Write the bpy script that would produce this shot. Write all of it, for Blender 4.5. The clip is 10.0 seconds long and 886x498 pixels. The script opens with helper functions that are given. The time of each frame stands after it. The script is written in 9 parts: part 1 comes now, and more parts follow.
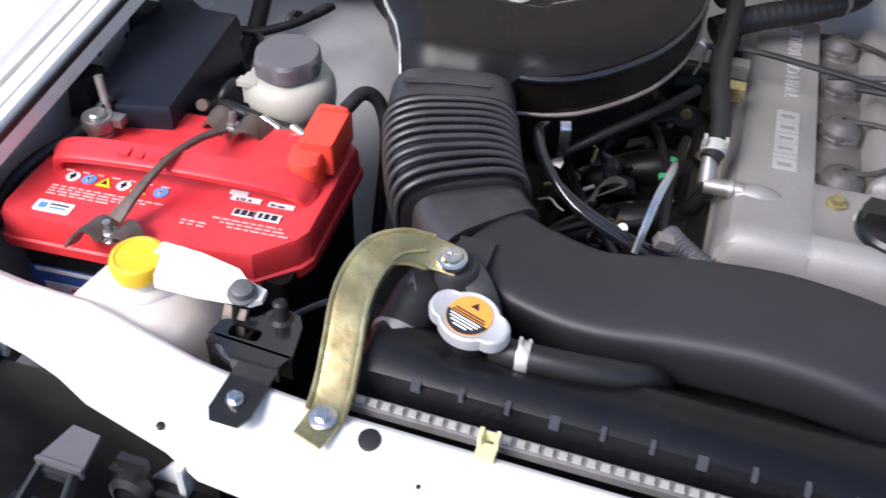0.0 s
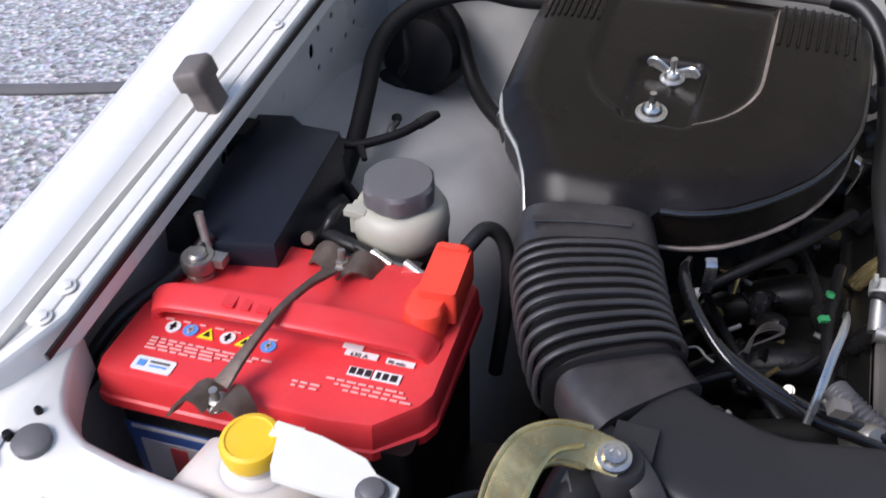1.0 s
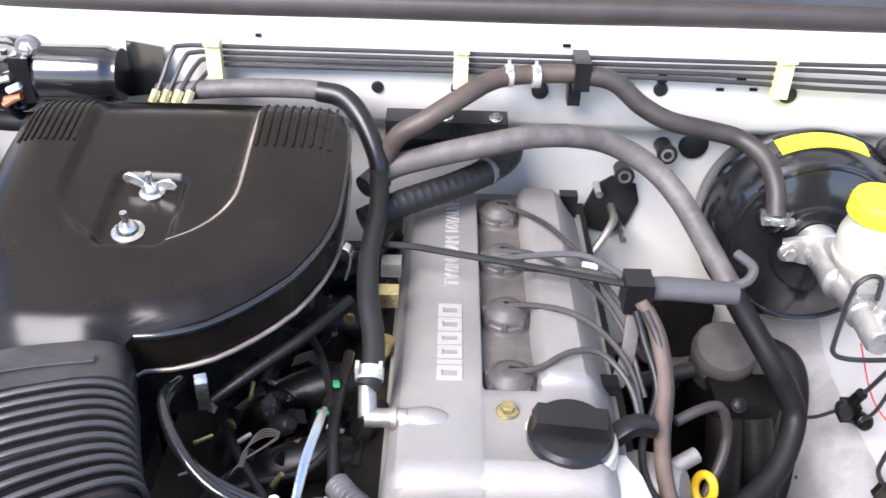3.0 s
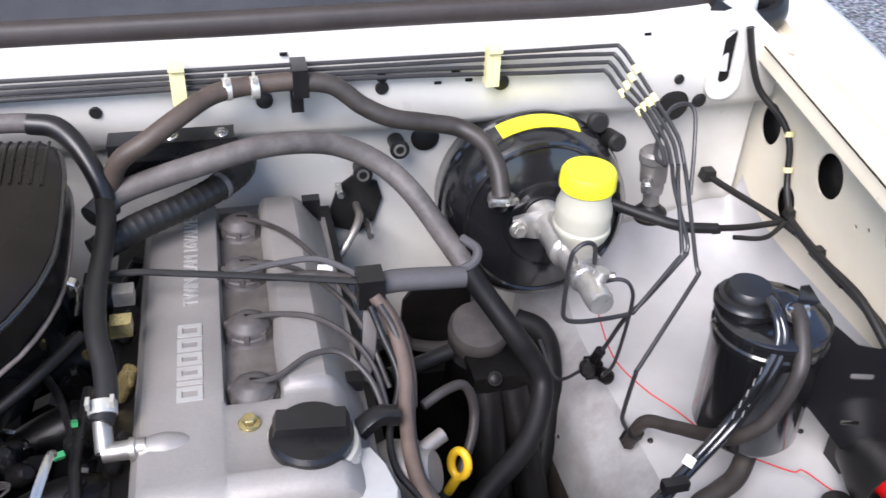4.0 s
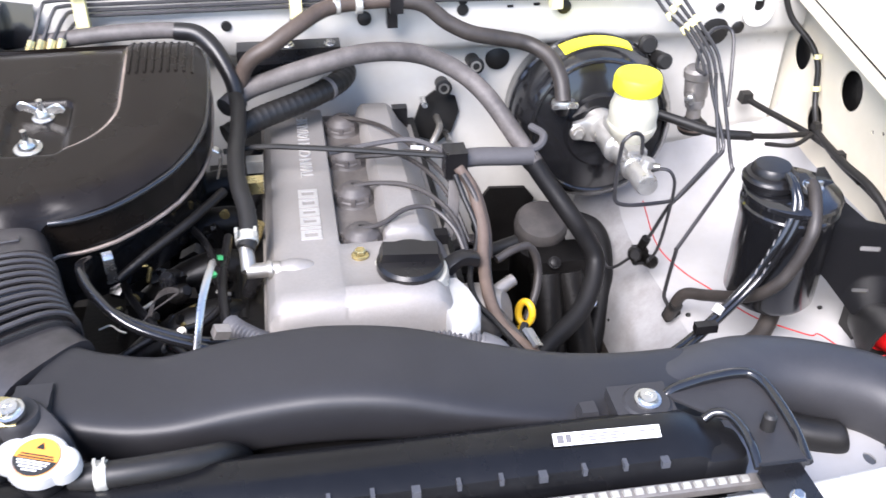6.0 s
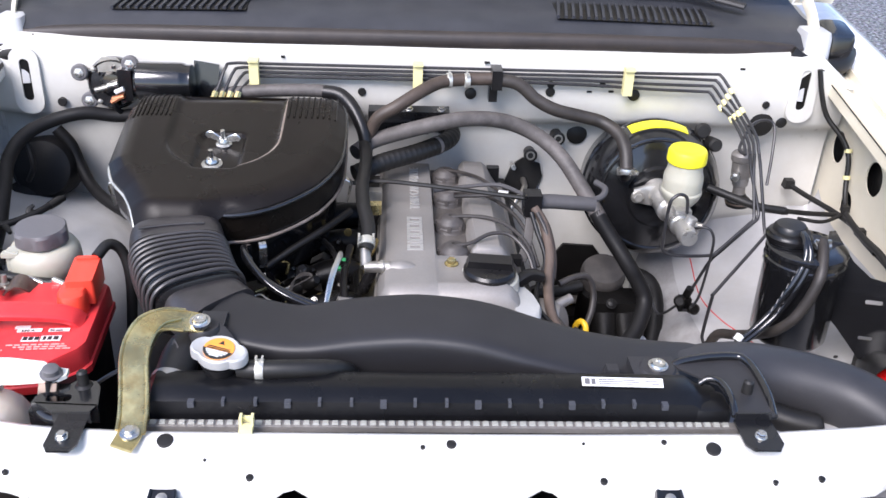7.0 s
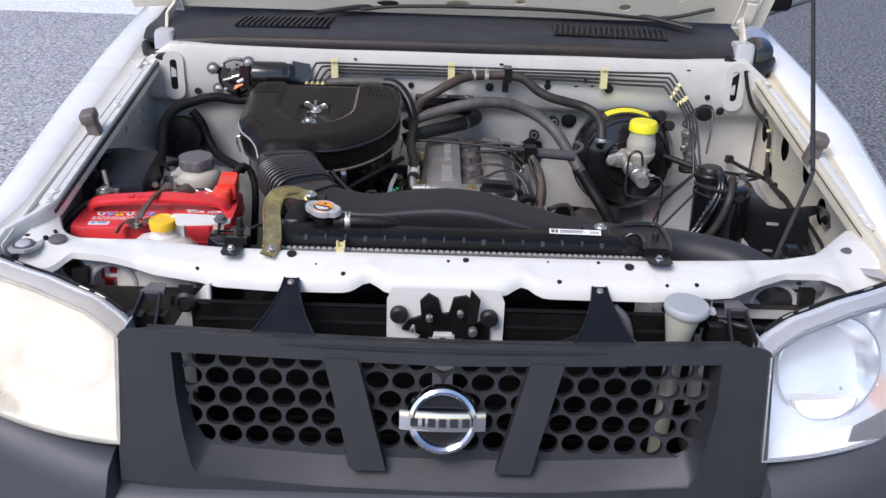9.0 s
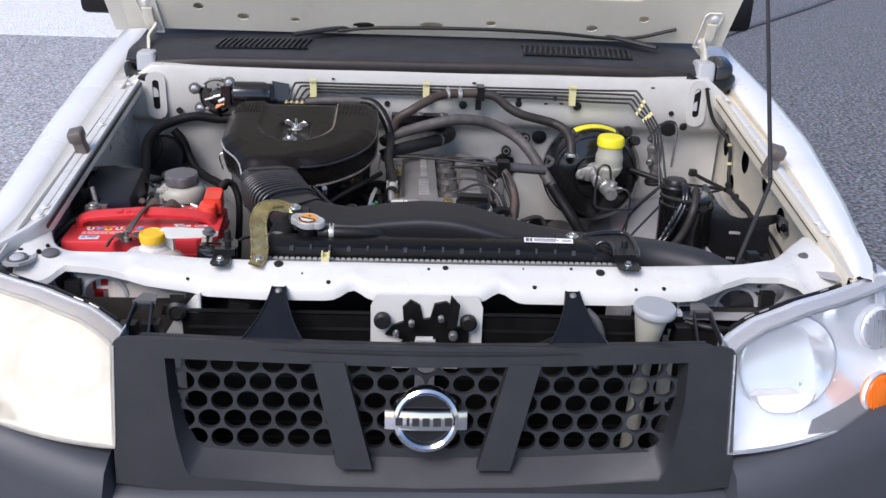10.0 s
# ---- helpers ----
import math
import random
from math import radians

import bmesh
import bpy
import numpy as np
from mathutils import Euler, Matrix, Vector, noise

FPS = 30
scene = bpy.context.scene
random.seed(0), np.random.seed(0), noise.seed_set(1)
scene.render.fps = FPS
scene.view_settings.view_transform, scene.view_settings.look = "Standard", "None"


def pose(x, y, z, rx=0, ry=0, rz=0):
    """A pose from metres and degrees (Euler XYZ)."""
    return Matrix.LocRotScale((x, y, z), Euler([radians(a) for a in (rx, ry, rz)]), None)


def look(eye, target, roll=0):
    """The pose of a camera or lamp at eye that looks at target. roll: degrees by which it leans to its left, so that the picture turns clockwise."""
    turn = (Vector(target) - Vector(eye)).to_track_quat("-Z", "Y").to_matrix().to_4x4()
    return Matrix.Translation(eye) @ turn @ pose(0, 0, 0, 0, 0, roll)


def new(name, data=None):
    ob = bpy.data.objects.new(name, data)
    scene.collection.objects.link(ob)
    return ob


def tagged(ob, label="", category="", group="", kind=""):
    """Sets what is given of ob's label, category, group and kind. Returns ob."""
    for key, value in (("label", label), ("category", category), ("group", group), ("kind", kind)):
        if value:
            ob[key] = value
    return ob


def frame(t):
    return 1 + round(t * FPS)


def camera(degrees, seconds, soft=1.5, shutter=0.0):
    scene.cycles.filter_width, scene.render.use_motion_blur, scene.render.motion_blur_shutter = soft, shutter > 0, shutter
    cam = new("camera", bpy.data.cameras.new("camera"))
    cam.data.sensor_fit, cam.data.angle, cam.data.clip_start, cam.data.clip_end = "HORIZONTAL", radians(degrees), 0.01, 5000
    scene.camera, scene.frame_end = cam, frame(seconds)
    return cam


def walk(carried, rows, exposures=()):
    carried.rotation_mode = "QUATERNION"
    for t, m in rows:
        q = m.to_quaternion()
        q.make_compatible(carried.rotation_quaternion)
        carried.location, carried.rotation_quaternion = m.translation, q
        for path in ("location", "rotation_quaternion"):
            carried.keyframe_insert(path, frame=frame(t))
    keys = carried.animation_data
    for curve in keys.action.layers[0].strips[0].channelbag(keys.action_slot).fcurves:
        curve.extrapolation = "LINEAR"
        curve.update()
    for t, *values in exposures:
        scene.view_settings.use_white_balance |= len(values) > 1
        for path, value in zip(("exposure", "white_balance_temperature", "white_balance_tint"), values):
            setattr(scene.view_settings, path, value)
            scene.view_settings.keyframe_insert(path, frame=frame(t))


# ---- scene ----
cam = camera(50.49, 10.0, shutter=0.15)
PATH = [
    (0, (-0.085, -0.277, 1.391), (-0.525, 1.162, 0.073), 1.9),
    (0.5, (-0.149, -0.235, 1.398), (-0.769, 1.125, 0.07), -1.5),
    (1, (-0.178, -0.183, 1.409), (-0.75, 1.262, 0.15), -1.4),
    (1.5, (-0.148, -0.138, 1.423), (-0.596, 1.439, 0.278), 0.5),
    (2, (-0.092, -0.118, 1.424), (-0.379, 1.476, 0.251), 1.3),
    (2.2, (-0.076, -0.112, 1.419), (-0.306, 1.496, 0.253), 1.4),
    (3.3, (0.015, -0.112, 1.423), (0.128, 1.541, 0.302), 1.8),
    (3.5, (0.029, -0.111, 1.436), (0.22, 1.526, 0.303), 1.7),
    (4, (0.062, -0.13, 1.437), (0.462, 1.479, 0.318), 2.2),
    (4.5, (0.072, -0.16, 1.436), (0.659, 1.384, 0.308), 3.0),
    (5, (0.053, -0.214, 1.433), (0.723, 1.276, 0.279), 2.8),
    (5.5, (0.012, -0.27, 1.426), (0.605, 1.228, 0.241), 2.0),
    (6, (-0.005, -0.341, 1.435), (0.284, 1.284, 0.305), 1.0),
    (6.2, (-0.008, -0.389, 1.446), (0.202, 1.277, 0.361), 0.9),
    (7.3, (-0.029, -0.716, 1.481), (0.07, 1.064, 0.573), 2.6),
    (7.5, (-0.027, -0.779, 1.481), (0.08, 1.004, 0.582), 2.7),
    (8, (0.005, -0.95, 1.477), (0.048, 0.854, 0.615), 2.2),
    (8.5, (0.017, -1.103, 1.488), (0.021, 0.715, 0.652), 1.9),
    (9, (-0.019, -1.219, 1.484), (0.001, 0.619, 0.695), 2.0),
    (9.5, (-0.029, -1.282, 1.489), (0.026, 0.567, 0.728), 2.1),
    (10, (-0.037, -1.289, 1.493), (0.048, 0.565, 0.747), 2.1),
]
EXPOSURE = [(t, stops + 0.06, 5990, 17) for t, stops in ((0, 1.06), (0.5, 0.5), (1, 0.6), (1.5, 1.25), (2, 2.22), (3.5, 1.66), (4.5, 1.22), (5.5, 1.42), (6, 1.92), (7.5, 0.61), (8, 0.15), (8.5, 0.35), (9, 0.38), (10, 0.38))]
walk(cam, [(t, look(eye, target, roll)) for t, eye, target, roll in PATH], EXPOSURE)

# ---- light: an open yard in the shade, with a bright sky over the front of the truck ----
SUN_HEIGHT, SUN_TURN = 45.0, 214.0
world = bpy.data.worlds.new("sky")
scene.world = world
world.use_nodes = True
sky = world.node_tree.nodes.new("ShaderNodeTexSky")
sky.sky_type, sky.sun_disc = "NISHITA", False
sky.sun_elevation, sky.sun_rotation = radians(SUN_HEIGHT), radians(SUN_TURN)
back = world.node_tree.nodes["Background"]
back.inputs["Strength"].default_value = 0.11
world.node_tree.links.new(sky.outputs["Color"], back.inputs["Color"])
lamp = bpy.data.lights.new("sun", "SUN")
lamp.energy, lamp.angle, lamp.color = 2.4, radians(32), (1.0, 0.94, 0.86)
sun = new("sun", lamp)
a, h = radians(SUN_TURN), radians(SUN_HEIGHT)
sun.matrix_world = look((0, 0, 0), (-math.sin(a) * math.cos(h), -math.cos(a) * math.cos(h), -math.sin(h)))
sun.location = (0, 0, 6)

# ---- mesh helpers ----
X, Y, Z = Vector((1, 0, 0)), Vector((0, 1, 0)), Vector((0, 0, 1))


def axes(o, x, y, z):
    """A matrix with origin o and the three given axes as columns."""
    m = Matrix((Vector(x), Vector(y), Vector(z))).transposed().to_4x4()
    m.translation = Vector(o)
    return m


def facing(o, normal, up=(0, 0, 1)):
    """A matrix at o whose z axis is the normal and whose y axis leans to up."""
    n = Vector(normal).normalized()
    u = Vector(up)
    u = (u - n * u.dot(n))
    if u.length < 1e-4:
        u = Vector((0, 1, 0)) - n * n.y
    u.normalize()
    return axes(o, u.cross(n), u, n)


def thing(name, label, category, base=(0, 0, 0), group="", kind=""):
    ob = new(name)
    ob.empty_display_size = 0.02
    ob.location = base
    bpy.context.view_layer.update()
    return tagged(ob, label, category, group, kind)


def part(name, bm, material, parent=None, label="", angle=38, bevel=0.0):
    me = bpy.data.meshes.new(name)
    if bevel:
        edges = [e for e in bm.edges if len(e.link_faces) == 2 and e.calc_face_angle(0) > 0.6]
        bmesh.ops.bevel(bm, geom=edges, offset=bevel, segments=2, affect="EDGES", profile=0.5)
    bmesh.ops.recalc_face_normals(bm, faces=bm.faces)
    bm.to_mesh(me)
    bm.free()
    me.materials.append(material)
    me.polygons.foreach_set("use_smooth", [True] * len(me.polygons))
    me.set_sharp_from_angle(angle=radians(angle))
    ob = new(name, me)
    if parent:
        ob.parent = parent
        top = parent
        while top.parent:
            top = top.parent
        if parent is top:
            ob.matrix_parent_inverse = Matrix.Translation(-top.location)
    if label:
        ob["label"] = label
    return ob


def box(bm, c, s, m=None, taper=1.0):
    """A box of size s centred at c; taper shrinks its top."""
    m = m or Matrix()
    vs = []
    for k in (-1, 1):
        f = taper if k > 0 else 1.0
        for i, j in ((-1, -1), (1, -1), (1, 1), (-1, 1)):
            vs.append(bm.verts.new(m @ Vector((c[0] + i * s[0] / 2 * f, c[1] + j * s[1] / 2 * f, c[2] + k * s[2] / 2))))
    for q in ((3, 2, 1, 0), (4, 5, 6, 7), (0, 1, 5, 4), (1, 2, 6, 5), (2, 3, 7, 6), (3, 0, 4, 7)):
        bm.faces.new([vs[i] for i in q])
    return bm


def loft(bm, rings, closed=True, caps=True):
    rows = [[bm.verts.new(p) for p in r] for r in rings]
    n = len(rows[0])
    for a, b in zip(rows, rows[1:]):
        for i in range(n if closed else n - 1):
            j = (i + 1) % n
            bm.faces.new((a[i], a[j], b[j], b[i]))
    if caps and closed:
        bm.faces.new(rows[0][::-1])
        bm.faces.new(rows[-1])
    return bm


def lathe(bm, profile, m=None, seg=24, caps=True):
    m = m or Matrix()
    rings = [[m @ Vector((r * math.cos(a), r * math.sin(a), z)) for a in (2 * math.pi * i / seg for i in range(seg))] for r, z in profile]
    return loft(bm, rings, True, caps)


def rod(bm, a, b, r, r2=None, seg=12):
    a, b = Vector(a), Vector(b)
    m = facing(a, b - a)
    h = (b - a).length
    return lathe(bm, [(r, 0), (r if r2 is None else r2, h)], m, seg)


def smooth_path(pts, sub):
    pts = [Vector(p) for p in pts]
    if sub <= 1 or len(pts) < 3:
        return pts
    ext = [pts[0] * 2 - pts[1]] + pts + [pts[-1] * 2 - pts[-2]]
    out = []
    for i in range(1, len(ext) - 2):
        p0, p1, p2, p3 = ext[i - 1:i + 3]
        for k in range(sub):
            t = k / sub
            out.append(0.5 * ((2 * p1) + (p2 - p0) * t + (2 * p0 - 5 * p1 + 4 * p2 - p3) * t * t + (3 * p1 - p0 - 3 * p2 + p3) * t ** 3))
    out.append(pts[-1])
    return out


def resample(path, step):
    length = [0.0]
    for a, b in zip(path, path[1:]):
        length.append(length[-1] + (b - a).length)
    n = max(2, int(length[-1] / step))
    out, k = [], 0
    for i in range(n + 1):
        d = length[-1] * i / n
        while k < len(path) - 2 and length[k + 1] < d:
            k += 1
        span = length[k + 1] - length[k] or 1e-9
        out.append(path[k].lerp(path[k + 1], (d - length[k]) / span))
    return out


def sweep(bm, pts, a, b=None, p=2.0, seg=12, sub=6, up=None, ridge=None, caps=True):
    """A pipe, hose, strap or duct along pts: half width a, half height b (numbers, or one for each point), p the squareness
    of its section; ridge = (pitch, depth) makes it corrugated. up fixes the section's height; without it the section just follows."""
    b = a if b is None else b
    n = len(pts)
    path = smooth_path(pts, sub)
    fa = [a] * n if isinstance(a, (int, float)) else list(a)
    fb = [b] * n if isinstance(b, (int, float)) else list(b)
    knots = np.linspace(0, 1, n)
    if ridge:
        path = resample(path, ridge[0] / 8)
    us = np.linspace(0, 1, len(path))
    wa, wb = np.interp(us, knots, fa), np.interp(us, knots, fb)
    rings, prev = [], None
    run = 0.0
    for i, q in enumerate(path):
        d = (path[min(i + 1, len(path) - 1)] - path[max(i - 1, 0)]).normalized()
        if i:
            run += (q - path[i - 1]).length
        if up is not None:
            u = Vector(up)
        else:
            u = prev if prev is not None else (Z if abs(d.z) < 0.9 else Y)
        u = u - d * u.dot(d)
        u.normalize()
        prev = u
        s = d.cross(u)
        g = ridge[1] * (2 * (0.5 + 0.5 * math.cos(2 * math.pi * run / ridge[0])) ** 2.2 - 1) if ridge else 0.0
        ring = []
        for k in range(seg):
            t = 2 * math.pi * k / seg
            c, v = math.cos(t), math.sin(t)
            ring.append(q + s * (math.copysign(abs(c) ** (2 / p), c) * (wa[i] + g)) + u * (math.copysign(abs(v) ** (2 / p), v) * (wb[i] + g)))
        rings.append(ring)
    return loft(bm, rings, True, caps)


def disc(cx, cy, rx, ry=None, n=14, turn=0.0):
    ry = rx if ry is None else ry
    return [(cx + rx * math.cos(t), cy + ry * math.sin(t)) for t in (turn + 2 * math.pi * i / n for i in range(n))]


def slab(bm, outline, m, thick, holes=()):
    """A plate with openings through it: its face in the xy plane of m, its thickness behind."""
    flat = bmesh.new()
    loops, edges = [], []
    for loop in (outline, *holes):
        vs = [flat.verts.new((x, y, 0)) for x, y in loop]
        loops.append(vs)
        edges += [flat.edges.new((vs[i], vs[(i + 1) % len(vs)])) for i in range(len(vs))]
    flat.verts.index_update()
    if holes:
        bmesh.ops.triangle_fill(flat, use_beauty=True, use_dissolve=False, edges=edges)
        faces = [[v.index for v in f.verts] for f in flat.faces]
    else:
        faces = [[v.index for v in loops[0]]]
    co = [v.co.copy() for v in flat.verts]
    front = [bm.verts.new(m @ c) for c in co]
    back = [bm.verts.new(m @ (c - Vector((0, 0, thick)))) for c in co]
    for f in faces:
        bm.faces.new([front[i] for i in f])
        bm.faces.new([back[i] for i in f][::-1])
    for vs in loops:
        ids = [v.index for v in vs]
        for i, j in zip(ids, ids[1:] + ids[:1]):
            bm.faces.new((front[i], back[i], back[j], front[j]))
    flat.free()
    return bm


def rounded(x0, y0, x1, y1, r, n=4):
    out = []
    for cx, cy, a in ((x1 - r, y1 - r, 0), (x0 + r, y1 - r, 90), (x0 + r, y0 + r, 180), (x1 - r, y0 + r, 270)):
        for k in range(n + 1):
            t = radians(a + 90 * k / n)
            out.append((cx + r * math.cos(t), cy + r * math.sin(t)))
    return out


def skin(bm, grid, thick):
    """A curved sheet with thickness from a grid of points (rows of equal length)."""
    g = [[Vector(p) for p in row] for row in grid]
    h, w = len(g), len(g[0])

    def norm(i, j):
        a = g[min(i + 1, h - 1)][j] - g[max(i - 1, 0)][j]
        b = g[i][min(j + 1, w - 1)] - g[i][max(j - 1, 0)]
        n = a.cross(b)
        return n.normalized() if n.length > 1e-9 else Z
    top = [[bm.verts.new(g[i][j]) for j in range(w)] for i in range(h)]
    low = [[bm.verts.new(g[i][j] - norm(i, j) * thick) for j in range(w)] for i in range(h)]
    for i in range(h - 1):
        for j in range(w - 1):
            bm.faces.new((top[i][j], top[i][j + 1], top[i + 1][j + 1], top[i + 1][j]))
            bm.faces.new((low[i][j], low[i + 1][j], low[i + 1][j + 1], low[i][j + 1]))
    rim = [(0, j) for j in range(w)] + [(i, w - 1) for i in range(1, h)] + [(h - 1, j) for j in range(w - 2, -1, -1)] + [(i, 0) for i in range(h - 2, 0, -1)]
    for (a, b), (c, d) in zip(rim, rim[1:] + rim[:1]):
        bm.faces.new((top[a][b], low[a][b], low[c][d], top[c][d]))
    return bm


def hexhead(bm, o, normal, r=0.006, h=0.005, flange=1.5):
    m = facing(o, normal)
    lathe(bm, [(r * flange, 0), (r * flange, h * 0.25), (r * 1.2, h * 0.4)], m, 16)
    lathe(bm, [(r, h * 0.3), (r, h * 0.9), (r * 0.85, h)], m, 6)
    return bm


def lettering(text, size, m, depth):
    """Raised letters as a mesh, written along the x axis of m."""
    cu = bpy.data.curves.new("lettering", "FONT")
    cu.body, cu.size, cu.extrude, cu.align_x, cu.align_y, cu.resolution_u = text, size, depth, "LEFT", "CENTER", 2
    tmp = bpy.data.objects.new("lettering", cu)
    scene.collection.objects.link(tmp)
    bpy.context.view_layer.update()
    me = bpy.data.meshes.new_from_object(tmp.evaluated_get(bpy.context.evaluated_depsgraph_get()))
    bm = bmesh.new()
    bm.from_mesh(me)
    bm.transform(m)
    bpy.data.objects.remove(tmp)
    bpy.data.meshes.remove(me)
    bpy.data.curves.remove(cu)
    return bm


def lean(x, y, z, rx=0, ry=0):
    """A matrix that stands a thing, drawn at its true heights round the z axis, at x, y and leans it about the height z."""
    return Matrix.Translation((x, y, z)) @ pose(0, 0, 0, rx, ry, 0) @ Matrix.Translation((0, 0, -z))


NEW = bmesh.new

# ---- materials ----
def surface(name, colour, rough=0.5, metal=0.0, vary=0.12, size=9.0, bump=0.05, grain=400.0, dust=0.0, dust_colour=(0.42, 0.38, 0.33),
            coat=0.0, clear=0.0, gloss=0.5, rough_vary=0.12, sss=0.0):
    """A procedural surface: a base colour that varies at two scales, fine relief, uneven gloss and patchy dust."""
    ma = bpy.data.materials.new(name)
    ma.use_nodes = True
    nt = ma.node_tree
    N, L = nt.nodes, nt.links
    p = N["Principled BSDF"]
    co = N.new("ShaderNodeTexCoord")

    def cloud(scale, detail, rough_=0.6):
        n = N.new("ShaderNodeTexNoise")
        n.inputs["Scale"].default_value, n.inputs["Detail"].default_value, n.inputs["Roughness"].default_value = scale, detail, rough_
        L.new(co.outputs["Object"], n.inputs["Vector"])
        return n.outputs["Fac"]

    def ramp(src, a, b, lo, hi):
        r = N.new("ShaderNodeMapRange")
        for k, v in (("From Min", a), ("From Max", b), ("To Min", lo), ("To Max", hi)):
            r.inputs[k].default_value = v
        L.new(src, r.inputs["Value"])
        return r.outputs["Result"]

    def mix(fac, a, b):
        x = N.new("ShaderNodeMix")
        x.data_type = "RGBA"
        L.new(fac, x.inputs["Factor"])
        for sock, v in ((x.inputs[6], a), (x.inputs[7], b)):
            if isinstance(v, tuple):
                sock.default_value = (*v, 1)
            else:
                L.new(v, sock)
        return x.outputs[2]
    big, fine = cloud(size, 5), cloud(grain * 0.4, 3)
    lo = tuple(c * (1 - vary) for c in colour)
    hi = tuple(min(1.0, c * (1 + vary)) for c in colour)
    col = mix(ramp(big, 0.3, 0.7, 0, 1), lo, hi)
    col = mix(ramp(fine, 0.35, 0.75, 0, 0.35), col, tuple(c * (1 - vary * 1.5) for c in colour))
    if dust:
        d = cloud(size * 2.6, 8, 0.7)
        col = mix(ramp(d, 0.42, 0.75, 0, dust), col, dust_colour)
    L.new(col, p.inputs["Base Color"])
    L.new(ramp(big, 0.25, 0.75, max(0.02, rough - rough_vary), min(1, rough + rough_vary)), p.inputs["Roughness"])
    p.inputs["Metallic"].default_value = metal
    p.inputs["Coat Weight"].default_value = coat
    p.inputs["Coat Roughness"].default_value = 0.08
    p.inputs["Specular IOR Level"].default_value = gloss
    p.inputs["Transmission Weight"].default_value = clear
    if sss:
        p.inputs["Subsurface Weight"].default_value = sss
        p.inputs["Subsurface Radius"].default_value = (0.02, 0.015, 0.01)
        p.inputs["Subsurface Scale"].default_value = 0.5
    if bump:
        bu = N.new("ShaderNodeBump")
        bu.inputs["Strength"].default_value, bu.inputs["Distance"].default_value = bump, 0.002
        L.new(cloud(grain, 4), bu.inputs["Height"])
        L.new(bu.outputs["Normal"], p.inputs["Normal"])
    return ma


PAINT = surface("white_paint", (0.73, 0.715, 0.665), 0.3, vary=0.05, size=5, bump=0.015, grain=120, dust=0.24, dust_colour=(0.55, 0.51, 0.44), coat=0.5)
# Brighter copy of the white: open light on the wings put into it.
WINGPAINT = surface("bright_white_paint", (0.88, 0.875, 0.86), 0.28, vary=0.03, size=4, bump=0.01, grain=120, dust=0.06, dust_colour=(0.66, 0.62, 0.56), coat=0.6)
# White of the left wheel-house, greyed for the shade it stands in.
LEFTHOUSE = surface("shaded_white_paint", (0.50, 0.495, 0.49), 0.42, vary=0.08, size=6, bump=0.03, grain=160, dust=0.45, dust_colour=(0.40, 0.375, 0.34), coat=0.15)
# Dusty white whose base is toned down for shade low in the bay.
SHADEWHITE = surface("shaded_dusty_white_paint", (0.415, 0.412, 0.415), 0.42, vary=0.08, size=6, bump=0.03, grain=160, dust=0.5, dust_colour=(0.37, 0.345, 0.31), coat=0.15)
PLASTIC = surface("black_plastic", (0.0085, 0.008, 0.0085), 0.33, vary=0.25, bump=0.05, grain=700, gloss=0.4, dust=0.035, dust_colour=(0.16, 0.15, 0.14))
DUCT = surface("moulded_duct_plastic", (0.021, 0.0205, 0.0222), 0.43, vary=0.15, size=7, bump=0.06, grain=900, dust=0.10, dust_colour=(0.055, 0.052, 0.053), gloss=0.36, rough_vary=0.06)
SNORKEL = surface("dusty_snorkel_plastic", (0.030, 0.030, 0.033), 0.46, vary=0.12, size=7, bump=0.06, grain=900, dust=0.2, dust_colour=(0.075, 0.072, 0.074), gloss=0.45)
MATT = surface("matt_black_plastic", (0.029, 0.0285, 0.0305), 0.48, vary=0.15, size=7, bump=0.08, grain=900, dust=0.10, dust_colour=(0.09, 0.085, 0.085), gloss=0.3)
LID = surface("brown_black_plastic", (0.0095, 0.0074, 0.0060), 0.28, vary=0.2, size=6, bump=0.02, grain=600, dust=0.12, dust_colour=(0.036, 0.029, 0.024), gloss=0.22, rough_vary=0.08)
GREYPL = surface("dark_grey_plastic", (0.021, 0.0213, 0.0245), 0.46, vary=0.12, bump=0.2, grain=1100, dust=0.08, dust_colour=(0.10, 0.10, 0.11))
TANK = surface("moulded_black_plastic", (0.0085, 0.0085, 0.0095), 0.24, vary=0.25, bump=0.04, grain=300, dust=0.05, dust_colour=(0.08, 0.08, 0.085), rough_vary=0.08)
# Grey made lighter for the sky's sheen on the bumper's top.
BUMPER = surface("lifted_grey_plastic", (0.056, 0.059, 0.069), 0.5, vary=0.15, size=5, bump=0.15, grain=900, dust=0.25, dust_colour=(0.075, 0.075, 0.08))
NAVY = surface("blue_black_plastic", (0.010, 0.012, 0.020), 0.42, vary=0.2, bump=0.05, grain=800, gloss=0.28)
TOPTANK = surface("wet_black_plastic", (0.0062, 0.0062, 0.007), 0.28, vary=0.25, bump=0.05, grain=300, dust=0.04, dust_colour=(0.06, 0.06, 0.065), rough_vary=0.1, gloss=0.28)
GLOSS = surface("gloss_black_paint", (0.010, 0.010, 0.011), 0.16, vary=0.2, bump=0.02, grain=200, coat=0.6, rough_vary=0.06)
RUBBER = surface("black_rubber", (0.011, 0.0105, 0.010), 0.46, vary=0.25, bump=0.08, grain=500, gloss=0.4, dust=0.08, dust_colour=(0.09, 0.08, 0.07))
BELLOWS = surface("ribbed_black_rubber", (0.0135, 0.0125, 0.013), 0.27, vary=0.2, bump=0.03, grain=500, dust=0.10, dust_colour=(0.042, 0.038, 0.038), gloss=0.55, rough_vary=0.06)
